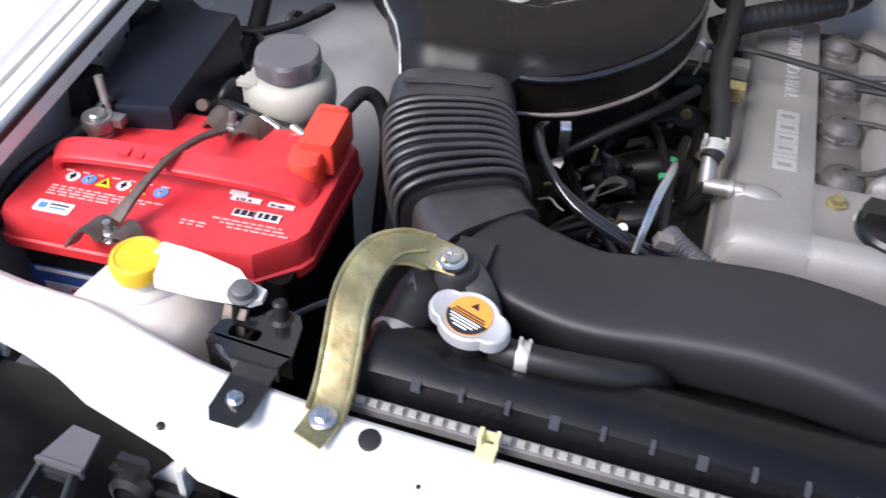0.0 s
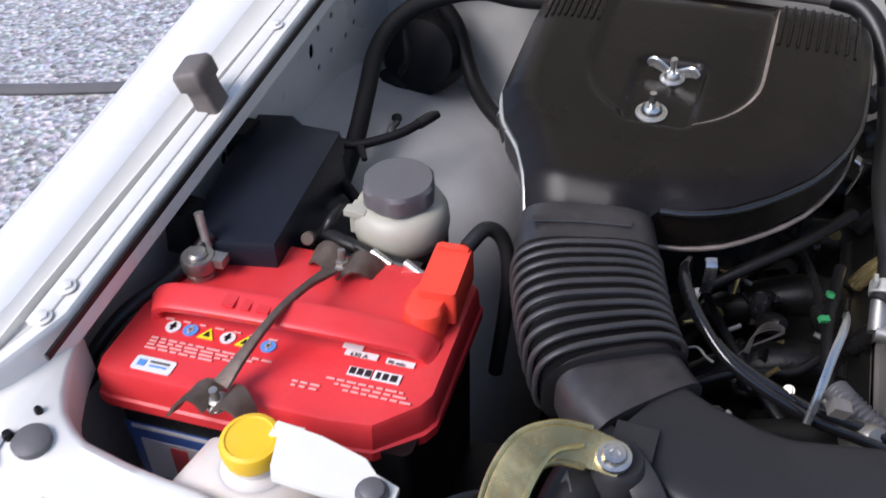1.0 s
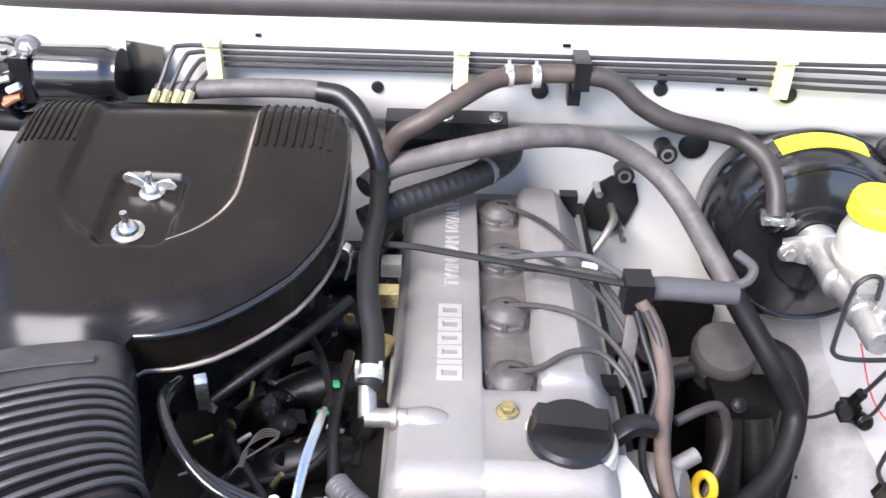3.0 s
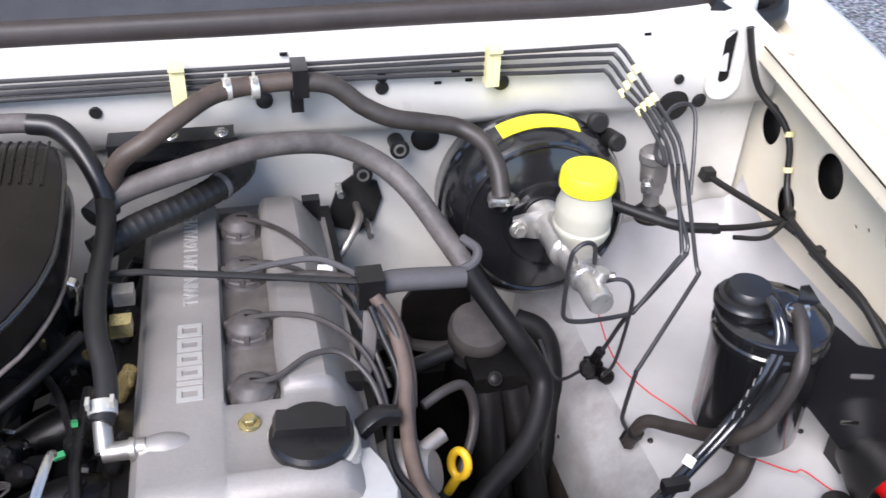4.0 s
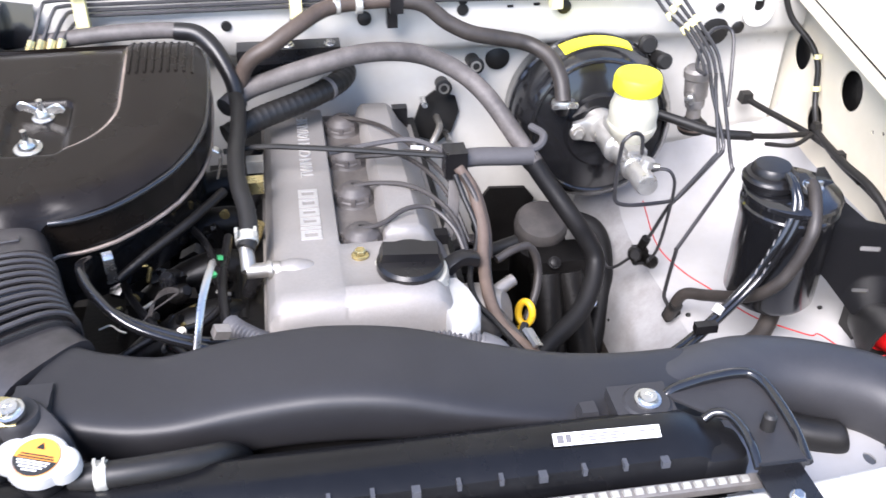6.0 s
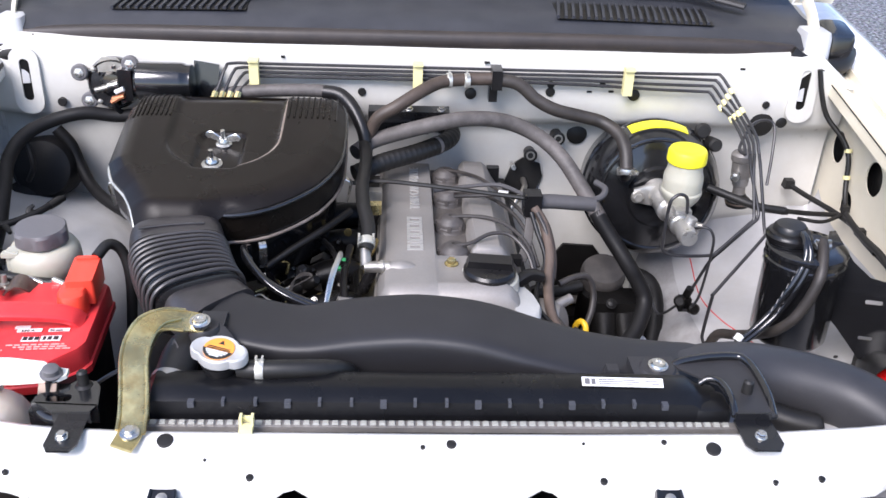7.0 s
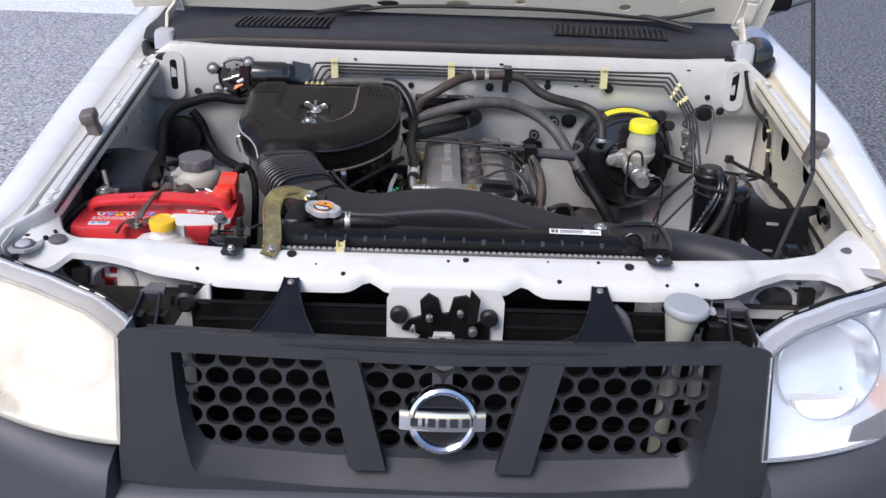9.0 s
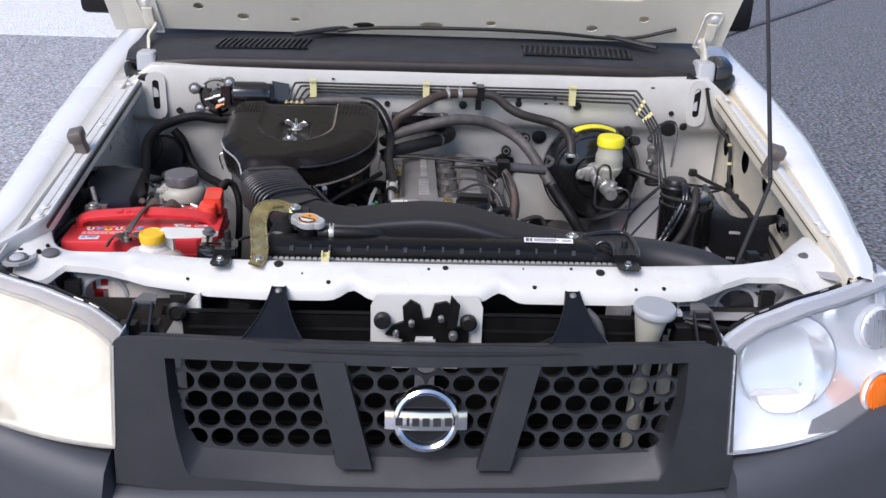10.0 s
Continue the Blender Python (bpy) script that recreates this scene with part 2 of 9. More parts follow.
SEAM = surface("pale_rim_line", (0.34, 0.28, 0.235), 0.45, metal=0.5, vary=0.3, size=40, bump=0.1, dust=0.5, dust_colour=(0.12, 0.09, 0.075))
RUSTY = surface("rusty_dark_steel", (0.17, 0.13, 0.105), 0.5, metal=0.6, vary=0.3, size=45, bump=0.2, grain=300, dust=0.3, dust_colour=(0.22, 0.17, 0.13))
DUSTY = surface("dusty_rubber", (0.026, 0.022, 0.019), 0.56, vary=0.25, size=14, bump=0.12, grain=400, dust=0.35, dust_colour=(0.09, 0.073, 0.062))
GREYHOSE = surface("dusty_grey_hose", (0.072, 0.064, 0.060), 0.62, vary=0.25, size=16, bump=0.12, grain=400, dust=0.45, dust_colour=(0.20, 0.18, 0.17))
BROWNHOSE = surface("brown_dusty_hose", (0.05, 0.036, 0.028), 0.58, vary=0.25, size=18, bump=0.12, grain=400, dust=0.4, dust_colour=(0.12, 0.09, 0.07))
PIPE = surface("dark_coated_pipe", (0.035, 0.034, 0.036), 0.4, metal=0.2, vary=0.2, size=30, bump=0.05)
CUFF = surface("dusty_rubber_cuff", (0.030, 0.0275, 0.028), 0.4, vary=0.25, size=14, bump=0.05, grain=500, dust=0.3, dust_colour=(0.10, 0.09, 0.09))
RIB = surface("light_rubber_rib", (0.038, 0.0355, 0.036), 0.36, vary=0.25, size=20, bump=0.03)
CONDUIT = surface("grey_corrugated_plastic", (0.115, 0.113, 0.118), 0.45, vary=0.15, bump=0.05, grain=400, dust=0.2, dust_colour=(0.16, 0.15, 0.145))
RAISED = surface("rubbed_raised_metal", (0.43, 0.42, 0.40), 0.42, metal=0.4, vary=0.1, bump=0.0)
# Darker copy of the white: the engine bay's shade is in its colour.
BAY = surface("shaded_bay_paint", (0.615, 0.600, 0.555), 0.34, vary=0.06, size=5, bump=0.02, grain=120, dust=0.34, dust_colour=(0.47, 0.43, 0.37), coat=0.3)
CYL = surface("cast_cylinder_metal", (0.56, 0.545, 0.51), 0.34, metal=0.72, vary=0.2, size=30, bump=0.12, grain=500, dust=0.2, dust_colour=(0.2, 0.18, 0.16))
FOAM = surface("grey_foam_sleeve", (0.06, 0.057, 0.059), 0.65, vary=0.15, bump=0.15, grain=600)
ALU = surface("cast_aluminium", (0.285, 0.270, 0.254), 0.55, metal=0.4, vary=0.14, size=8, bump=0.16, grain=700, dust=0.3, dust_colour=(0.30, 0.26, 0.22))
SATINALU = surface("clean_cast_aluminium", (0.50, 0.50, 0.49), 0.45, metal=0.35, vary=0.12, size=14, bump=0.1, grain=500)
WELL = surface("shaded_stained_casting", (0.135, 0.122, 0.112), 0.52, metal=0.3, vary=0.3, size=18, bump=0.2, grain=400, dust=0.5, dust_colour=(0.085, 0.072, 0.062))
BOOT = surface("dusty_boot_rubber", (0.062, 0.056, 0.053), 0.55, vary=0.25, size=30, bump=0.15, grain=400, dust=0.4, dust_colour=(0.11, 0.095, 0.085))
LEAD = surface("dusty_lead_sleeve", (0.034, 0.030, 0.028), 0.5, vary=0.25, size=30, bump=0.1, dust=0.3, dust_colour=(0.08, 0.066, 0.056))
LOOM = surface("dull_black_tape", (0.0085, 0.0082, 0.0085), 0.55, vary=0.25, size=20, bump=0.12, grain=400, gloss=0.22, dust=0.08, dust_colour=(0.05, 0.046, 0.044))
STOP = surface("brown_grey_rubber", (0.125, 0.108, 0.096), 0.5, vary=0.2, size=16, bump=0.1, grain=500, dust=0.3, dust_colour=(0.2, 0.17, 0.14))
ALUDARK = surface("stained_cast_aluminium", (0.30, 0.28, 0.26), 0.5, metal=0.6, vary=0.2, size=16, bump=0.2, grain=500, dust=0.35, dust_colour=(0.16, 0.14, 0.12))
STEEL = surface("bright_steel", (0.62, 0.61, 0.58), 0.28, metal=0.95, vary=0.12, size=60, bump=0.05, grain=300)
DULL = surface("dull_zinc_steel", (0.42, 0.40, 0.36), 0.42, metal=0.85, vary=0.25, size=40, bump=0.1, grain=300)
CHROME = surface("chrome", (0.85, 0.85, 0.86), 0.08, metal=1.0, vary=0.03, bump=0.0, rough_vary=0.04)
BRASS = surface("yellow_zinc_plating", (0.58, 0.50, 0.24), 0.26, metal=0.85, vary=0.35, size=26, bump=0.08, grain=250, dust=0.6, dust_colour=(0.46, 0.25, 0.06))
RED = surface("red_plastic", (0.74, 0.04, 0.045), 0.38, vary=0.1, size=12, bump=0.04, grain=600, dust=0.12, dust_colour=(0.6, 0.16, 0.14))
REDCAP = surface("orange_red_plastic", (0.82, 0.065, 0.035), 0.3, vary=0.08, bump=0.03)
REDGLOW = surface("bright_red_plastic", (0.62, 0.01, 0.01), 0.3, vary=0.08, bump=0.02)
YELLOW = surface("yellow_plastic", (0.86, 0.52, 0.012), 0.38, vary=0.07, bump=0.05, grain=500, dust=0.1)
LEMON = surface("lemon_plastic", (0.86, 0.78, 0.02), 0.36, vary=0.06, bump=0.04, grain=500)
AMBER = surface("orange_plastic", (0.85, 0.19, 0.012), 0.25, vary=0.08, bump=0.03)
MILK = surface("milky_plastic", (0.72, 0.66, 0.59), 0.42, vary=0.07, size=10, bump=0.03, dust=0.2, dust_colour=(0.60, 0.44, 0.38), sss=0.4)
TABWHITE = surface("white_nylon", (0.80, 0.78, 0.70), 0.42, vary=0.06, bump=0.03)
MILKGREEN = surface("greenish_milky_plastic", (0.44, 0.425, 0.345), 0.42, vary=0.06, bump=0.03, sss=0.25)
MILKCAP = surface("pale_grey_plastic", (0.40, 0.412, 0.415), 0.4, vary=0.05, bump=0.03)
PALE = surface("pale_plated_steel", (0.62, 0.61, 0.55), 0.35, metal=0.6, vary=0.12, size=40, bump=0.05)
CREAM = surface("cream_nylon", (0.72, 0.66, 0.34), 0.45, vary=0.06, bump=0.03)
SATIN = surface("satin_grey_plastic", (0.46, 0.465, 0.475), 0.42, vary=0.08, size=12, bump=0.02)
# Warm sunlight on the right-hand panels is put into this white.
WARMWHITE = surface("warm_white_paint", (0.70, 0.645, 0.51), 0.36, vary=0.06, size=5, bump=0.02, grain=120, dust=0.3, dust_colour=(0.62, 0.55, 0.42), coat=0.3)
CREAMPAINT = surface("cream_white_paint", (0.76, 0.72, 0.60), 0.34, vary=0.05, size=5, bump=0.02, grain=120, dust=0.2, dust_colour=(0.6, 0.53, 0.42), coat=0.35)
CAPDUST = surface("dusty_dark_casting", (0.055, 0.050, 0.047), 0.6, vary=0.25, size=18, bump=0.15, grain=300, dust=0.45, dust_colour=(0.115, 0.10, 0.09))
# Dusty panel colour for the wheel-house slope, with its shade painted in.
SLOPESHADE = surface("shaded_dusty_panel", (0.33, 0.325, 0.325), 0.5, vary=0.2, size=9, bump=0.06, grain=160, dust=0.75, dust_colour=(0.17, 0.155, 0.145))
CAPGREY = surface("grey_plastic", (0.12, 0.115, 0.117), 0.5, vary=0.15, bump=0.1, grain=700, dust=0.2, dust_colour=(0.16, 0.15, 0.145))
PAPER = surface("white_label", (0.8, 0.8, 0.78), 0.45, vary=0.04, bump=0.01)
ORANGE = surface("orange_label", (0.85, 0.33, 0.05), 0.4, vary=0.05, bump=0.01)
INK = surface("black_ink", (0.02, 0.02, 0.02), 0.45, vary=0.1, bump=0.0)
BLUE = surface("blue_ink", (0.05, 0.13, 0.42), 0.4, vary=0.08, bump=0.0)
SKYBLUE = surface("light_blue_ink", (0.12, 0.32, 0.72), 0.4, vary=0.08, bump=0.0)
PINK = surface("pale_print", (0.85, 0.45, 0.42), 0.45, vary=0.08, bump=0.0)
SILVERINK = surface("silver_paint", (0.62, 0.62, 0.6), 0.4, metal=0.5, vary=0.08, bump=0.0)
COPPER = surface("copper_wire", (0.5, 0.2, 0.1), 0.4, metal=0.7, vary=0.2, bump=0.0)
REDWIRE = surface("red_wire", (0.5, 0.03, 0.03), 0.45, vary=0.1, bump=0.0)
GREEN = surface("green_plastic", (0.04, 0.28, 0.1), 0.4, vary=0.1, bump=0.0)
BROWN = surface("brown_cracked_tape", (0.105, 0.075, 0.058), 0.7, vary=0.3, size=30, bump=0.25, grain=250)
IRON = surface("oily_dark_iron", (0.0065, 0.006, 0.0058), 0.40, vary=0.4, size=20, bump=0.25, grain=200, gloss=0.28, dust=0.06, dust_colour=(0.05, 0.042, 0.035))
FIN = surface("radiator_fins", (0.022, 0.022, 0.023), 0.5, metal=0.5, vary=0.2, bump=0.1)
DARKGLASS = surface("dark_windscreen", (0.02, 0.022, 0.025), 0.06, vary=0.05, bump=0.0, rough_vary=0.02)
COWLING = surface("blue_grey_plastic", (0.026, 0.028, 0.036), 0.46, vary=0.12, size=7, bump=0.12, grain=800, dust=0.2, dust_colour=(0.09, 0.093, 0.105))
SEAL = surface("brown_rubber_seal", (0.026, 0.021, 0.02), 0.55, vary=0.2, bump=0.1, dust=0.3, dust_colour=(0.08, 0.06, 0.05))
BOWL = surface("bright_lamp_bowl", (0.80, 0.84, 0.90), 0.16, metal=0.85, vary=0.04, size=20, bump=0.02, grain=60, rough_vary=0.06)
BOWLEDGE = surface("smoked_reflector", (0.30, 0.31, 0.34), 0.3, metal=0.5, vary=0.1, bump=0.02)
REFLECTOR = surface("lamp_reflector", (0.90, 0.925, 0.96), 0.22, metal=0.62, vary=0.04, size=20, bump=0.04, grain=60, rough_vary=0.08)


def clear_glass(name, tint, rough, haze=0.0, haze_colour=(0.7, 0.68, 0.6)):
    ma = surface(name, tint, rough, vary=0.02, bump=0.0, clear=1.0, rough_vary=0.01)
    nt = ma.node_tree
    p = nt.nodes["Principled BSDF"]
    p.inputs["IOR"].default_value = 1.45
    if haze:
        d = nt.nodes.new("ShaderNodeBsdfDiffuse")
        d.inputs["Color"].default_value = (*haze_colour, 1)
        no = nt.nodes.new("ShaderNodeTexNoise")
        no.inputs["Scale"].default_value, no.inputs["Detail"].default_value = 14, 6
        co = nt.nodes.new("ShaderNodeTexCoord")
        nt.links.new(co.outputs["Object"], no.inputs["Vector"])
        r = nt.nodes.new("ShaderNodeMapRange")
        r.inputs["From Min"].default_value, r.inputs["From Max"].default_value = 0.3, 0.75
        r.inputs["To Min"].default_value, r.inputs["To Max"].default_value = haze * 0.6, haze * 1.3
        nt.links.new(no.outputs["Fac"], r.inputs["Value"])
        mx = nt.nodes.new("ShaderNodeMixShader")
        nt.links.new(r.outputs["Result"], mx.inputs["Fac"])
        nt.links.new(p.outputs["BSDF"], mx.inputs[1])
        nt.links.new(d.outputs["BSDF"], mx.inputs[2])
        nt.links.new(mx.outputs["Shader"], nt.nodes["Material Output"].inputs["Surface"])
    return ma


# The clear lens gets slight white haze in place of reflected sky.
LENS = clear_glass("clear_lens", (0.97, 0.98, 1.0), 0.03, 0.06, (0.82, 0.84, 0.87))
HAZY = clear_glass("yellowed_lens", (0.97, 0.94, 0.86), 0.22, 0.50, (0.78, 0.735, 0.63))


def asphalt(name, dark, pale, patch_colour):
    ma = bpy.data.materials.new(name)
    ma.use_nodes = True
    nt = ma.node_tree
    N, L = nt.nodes, nt.links
    p = N["Principled BSDF"]
    co = N.new("ShaderNodeTexCoord")
    vo = N.new("ShaderNodeTexVoronoi")
    vo.inputs["Scale"].default_value = 48
    no = N.new("ShaderNodeTexNoise")
    no.inputs["Scale"].default_value, no.inputs["Detail"].default_value = 0.7, 6
    fine = N.new("ShaderNodeTexNoise")
    fine.inputs["Scale"].default_value, fine.inputs["Detail"].default_value = 45, 5
    for n in (vo, no, fine):
        L.new(co.outputs["Object"], n.inputs["Vector"])
    r1 = N.new("ShaderNodeValToRGB")
    e = r1.color_ramp.elements
    e[0].position, e[0].color = 0.40, (*dark, 1)
    e[1].position, e[1].color = 0.66, (*pale, 1)
    L.new(fine.outputs["Fac"], r1.inputs["Fac"])
    stone = N.new("ShaderNodeMix")
    stone.data_type = "RGBA"
    stone.blend_type = "OVERLAY"
    stone.inputs["Factor"].default_value = 0.75
    L.new(r1.outputs["Color"], stone.inputs[6])
    L.new(vo.outputs["Color"], stone.inputs[7])
    bw = N.new("ShaderNodeHueSaturation")
    bw.inputs["Saturation"].default_value = 0.18
    L.new(stone.outputs[2], bw.inputs["Color"])
    patch = N.new("ShaderNodeMix")
    patch.data_type = "RGBA"
    mr = N.new("ShaderNodeMapRange")
    mr.inputs["From Min"].default_value, mr.inputs["From Max"].default_value, mr.inputs["To Max"].default_value = 0.4, 0.7, 0.35
    L.new(no.outputs["Fac"], mr.inputs["Value"])
    L.new(mr.outputs["Result"], patch.inputs["Factor"])
    L.new(bw.outputs["Color"], patch.inputs[6])
    patch.inputs[7].default_value = (*patch_colour, 1)
    L.new(patch.outputs[2], p.inputs["Base Color"])
    p.inputs["Roughness"].default_value = 0.85
    bu = N.new("ShaderNodeBump")
    bu.inputs["Strength"].default_value, bu.inputs["Distance"].default_value = 0.9, 0.008
    L.new(vo.outputs["Distance"], bu.inputs["Height"])
    L.new(bu.outputs["Normal"], p.inputs["Normal"])
    return ma


ASPHALT = asphalt("worn_asphalt", (0.035, 0.038, 0.050), (0.235, 0.24, 0.265), (0.150, 0.152, 0.168))
GRAVEL = asphalt("pale_gravel", (0.20, 0.19, 0.20), (0.52, 0.49, 0.505), (0.42, 0.385, 0.385))
PALESLAB = asphalt("sunlit_concrete", (0.70, 0.66, 0.63), (0.92, 0.88, 0.85), (0.86, 0.80, 0.77))

# ---- ground ----
bm = NEW()
slab(bm, [(-60, -60), (60, -60), (60, 60), (-60, 60)], Matrix(), 0.1)
tagged(part("ground", bm, ASPHALT, None), "grey worn asphalt yard with coarse aggregate", "ground", kind="structure")
# paler ground sheet laid over the left side of the yard
bm = NEW()
slab(bm, [(-40, -40), (-0.9, -40), (-0.9, 7.35), (-40, 7.35)], Matrix.Translation((0, 0, 0.004)), 0.003)
tagged(part("pavement", bm, GRAVEL, None), "paler grey gravelly ground beside the truck", "pavement", kind="structure")
# Sunlight on the far yard is put into this slab's pale colour.
bm = NEW()
slab(bm, [(-40, 7.352), (-0.9, 7.352), (-1.6, 40), (-40, 40)], Matrix.Translation((0, 0, 0.006)), 0.005)
tagged(part("yard_slab", bm, PALESLAB, None), "pinkish concrete behind the truck, sunlight put into its pale colour", "pavement", kind="structure")

# ---- the truck's body ----
truck = thing("pickup_truck", "white pickup truck with its bonnet propped open", "pickup truck", (0, 0.8, 0))


def both(f):
    for s in (-1, 1):
        f(s)


def flange_z(y):
    return 0.922 + 0.15 * y


# radiator support: a pressed white cross member, lofted across the truck
def support_row(x):
    """Section of the cross member at x: points from the rear lip over the top to the front lip."""
    ax = abs(x)
    if x > 0:
        xs = [0.0, 0.05, 0.14, 0.30, 0.42, 0.47, 0.51, 0.57, 0.585, 0.605, 0.62, 0.65]
        front = [0.006, 0.006, 0.006, 0.006, 0.020, 0.045, 0.063, 0.068, 0.056, 0.040, 0.036, 0.042]
        fz = [0.885, 0.885, 0.884, 0.884, 0.888, 0.897, 0.901, 0.899, 0.897, 0.895, 0.893, 0.892]
        rear = [0.060, 0.060, 0.060, 0.062, 0.074, 0.082, 0.092, 0.118, 0.132, 0.155, 0.172, 0.20]
        rz = [0.926, 0.926, 0.926, 0.926, 0.925, 0.924, 0.922, 0.920, 0.921, 0.922, 0.924, 0.93]
    else:
        xs = [0.0, 0.25, 0.33, 0.36, 0.43, 0.46, 0.49, 0.515, 0.56, 0.575, 0.59, 0.605, 0.62, 0.65]
        front = [0.006, 0.006, 0.012, 0.024, 0.040, 0.052, 0.059, 0.063, 0.070, 0.060, 0.050, 0.046, 0.048, 0.056]
        fz = [0.885, 0.884, 0.885, 0.886, 0.888, 0.891, 0.895, 0.897, 0.897, 0.895, 0.893, 0.892, 0.892, 0.892]
        rear = [0.060, 0.062, 0.070, 0.075, 0.093, 0.101, 0.103, 0.105, 0.113, 0.120, 0.131, 0.150, 0.190, 0.20]
        rz = [0.926, 0.926, 0.924, 0.923, 0.921, 0.920, 0.918, 0.917, 0.914, 0.913, 0.914, 0.917, 0.922, 0.925]
    hump = math.exp(-((ax - 0.112) / 0.019) ** 2)
    yf, zf, yr, zr = (float(np.interp(ax, xs, v)) for v in (front, fz, rear, rz))
    yf, zf = yf + 0.012 * hump, zf + 0.012 * hump
    dip = 0.013 * min(1.0, max(0.0, (ax - (0.562 if x < 0 else 0.590)) / 0.022))
    ym = yr - 0.4 * (yr - yf - 0.01)
    return [(x, yr + 0.004, zr - 0.04), (x, yr + 0.003, zr - 0.008), (x, yr, zr - 0.001), (x, yr - 0.006, zr + 0.001),
            (x, ym + (min(ym, 0.086) - ym) * dip / 0.013, zr - 0.0035), (x, yf + 0.014, (zf + 0.026 if ax < 0.46 else zf + 0.016) - dip),
            (x, yf + 0.005, (zf + 0.02 if ax < 0.46 else zf + 0.012) - dip), (x, yf, zf + 0.010 - dip), (x, yf - 0.001, zf - dip)]


xs = [round(-0.64 + 0.01 * i, 3) for i in range(131)]
bm = NEW()
skin(bm, [support_row(x) for x in xs], -0.002)
support = part("radiator_support", bm, PAINT, truck, "white painted radiator cross member", angle=50)

# round holes and small fixings on the cross member
HOLES = [(-0.2275, 0.049, 0.0072), (0.270, 0.043, 0.0070), (0.029, 0.046, 0.0045), (0.225, 0.049, 0.0025), (0.003, 0.043, 0.0022), (0.150, 0.047, 0.0013),
         (-0.363, 0.028, 0.0026), (-0.149, 0.018, 0.0034), (0.165, 0.016, 0.0034), (0.322, 0.016, 0.0026), (0.366, 0.020, 0.0032), (-0.19, 0.032, 0.0013)]
for hx, hy, hr in HOLES:
    bm = NEW()
    row = support_row(hx)
    ys = [p[1] for p in row[2:7]][::-1]
    zs = [p[2] for p in row[2:7]][::-1]
    z = float(np.interp(hy, ys, zs))
    lathe(bm, [(hr, -0.001), (hr, 0.0016), (hr * 0.9, 0.0018)], facing((hx, hy, z), (0, -0.22, 1)), 18)
    part("rubber_plug", bm, RUBBER, support)

# latch panel and lock
bm = NEW()
out = [(-0.084, 0.0), (-0.084, 0.075), (-0.076, 0.094), (0.078, 0.094), (0.086, 0.075), (0.086, 0.0), (0.05, -0.03), (-0.06, -0.03)]
slab(bm, out, axes((0, -0.004, 0.806), X, Z, -Y), 0.003, [disc(-0.03, 0.012, 0.008), disc(0.035, 0.012, 0.008)])
part("latch_panel", bm, PAINT, truck, "white pressed lock panel")
lock = NEW()
m = axes((0, -0.010, 0.806), X, Z, -Y)
slab(lock, [(-0.062, 0.030), (-0.045, 0.026), (-0.03, 0.02), (0.0, 0.016), (0.03, 0.018), (0.05, 0.01), (0.066, 0.014), (0.066, 0.034), (0.052, 0.044), (0.04, 0.04),
            (0.04, 0.078), (0.03, 0.086), (0.012, 0.082), (0.006, 0.058), (-0.004, 0.056), (-0.01, 0.08), (-0.024, 0.088), (-0.036, 0.076), (-0.034, 0.052), (-0.05, 0.045)], m, 0.014)
slab(lock, [(0.032, 0.05), (0.046, 0.05), (0.05, 0.088), (0.036, 0.104), (0.034, 0.085)], axes((0, -0.026, 0.806), X, Z, -Y), 0.004)
rod(lock, (0.056, -0.01, 0.818), (0.12, -0.012, 0.812), 0.005)
lockob = part("hood_latch", lock, IRON, truck, "black oily hood lock", bevel=0.0015)
for lx, lz, lr, mt in ((-0.066, 0.862, 0.013, RUBBER), (0.064, 0.86, 0.013, RUBBER), (-0.045, 0.846, 0.005, STEEL), (-0.022, 0.864, 0.005, STEEL), (0.022, 0.872, 0.005, STEEL), (0.041, 0.844, 0.007, DULL), (-0.002, 0.823, 0.008, IRON)):
    bm = NEW()
    lathe(bm, [(lr, -0.002), (lr, 0.006), (lr * 0.7, 0.009)], facing((lx, -0.024 if lr < 0.01 else -0.012, lz), (0, -1, 0)), 14)
    part("rivet" if lr < 0.01 else "rubber_stop", bm, mt, lockob)
bm = NEW()
slab(bm, [(-0.03, -0.012), (-0.018, 0.0), (-0.014, 0.022), (0.012, 0.022), (0.016, 0.0), (0.03, -0.012), (0.02, -0.02), (-0.02, -0.02)], axes((-0.001, -0.014, 0.812), X, Z, -Y), 0.005)
part("striker_plate", bm, PAINT, lockob, "white painted bracket", bevel=0.001)
bm = NEW()
sweep(bm, [(0.115, -0.012, 0.813), (0.15, -0.012, 0.815), (0.2, 0.0, 0.83), (0.26, 0.03, 0.85)], 0.0035, seg=8)
part("release_cable", bm, RUBBER, lockob, "grey hood release cable")


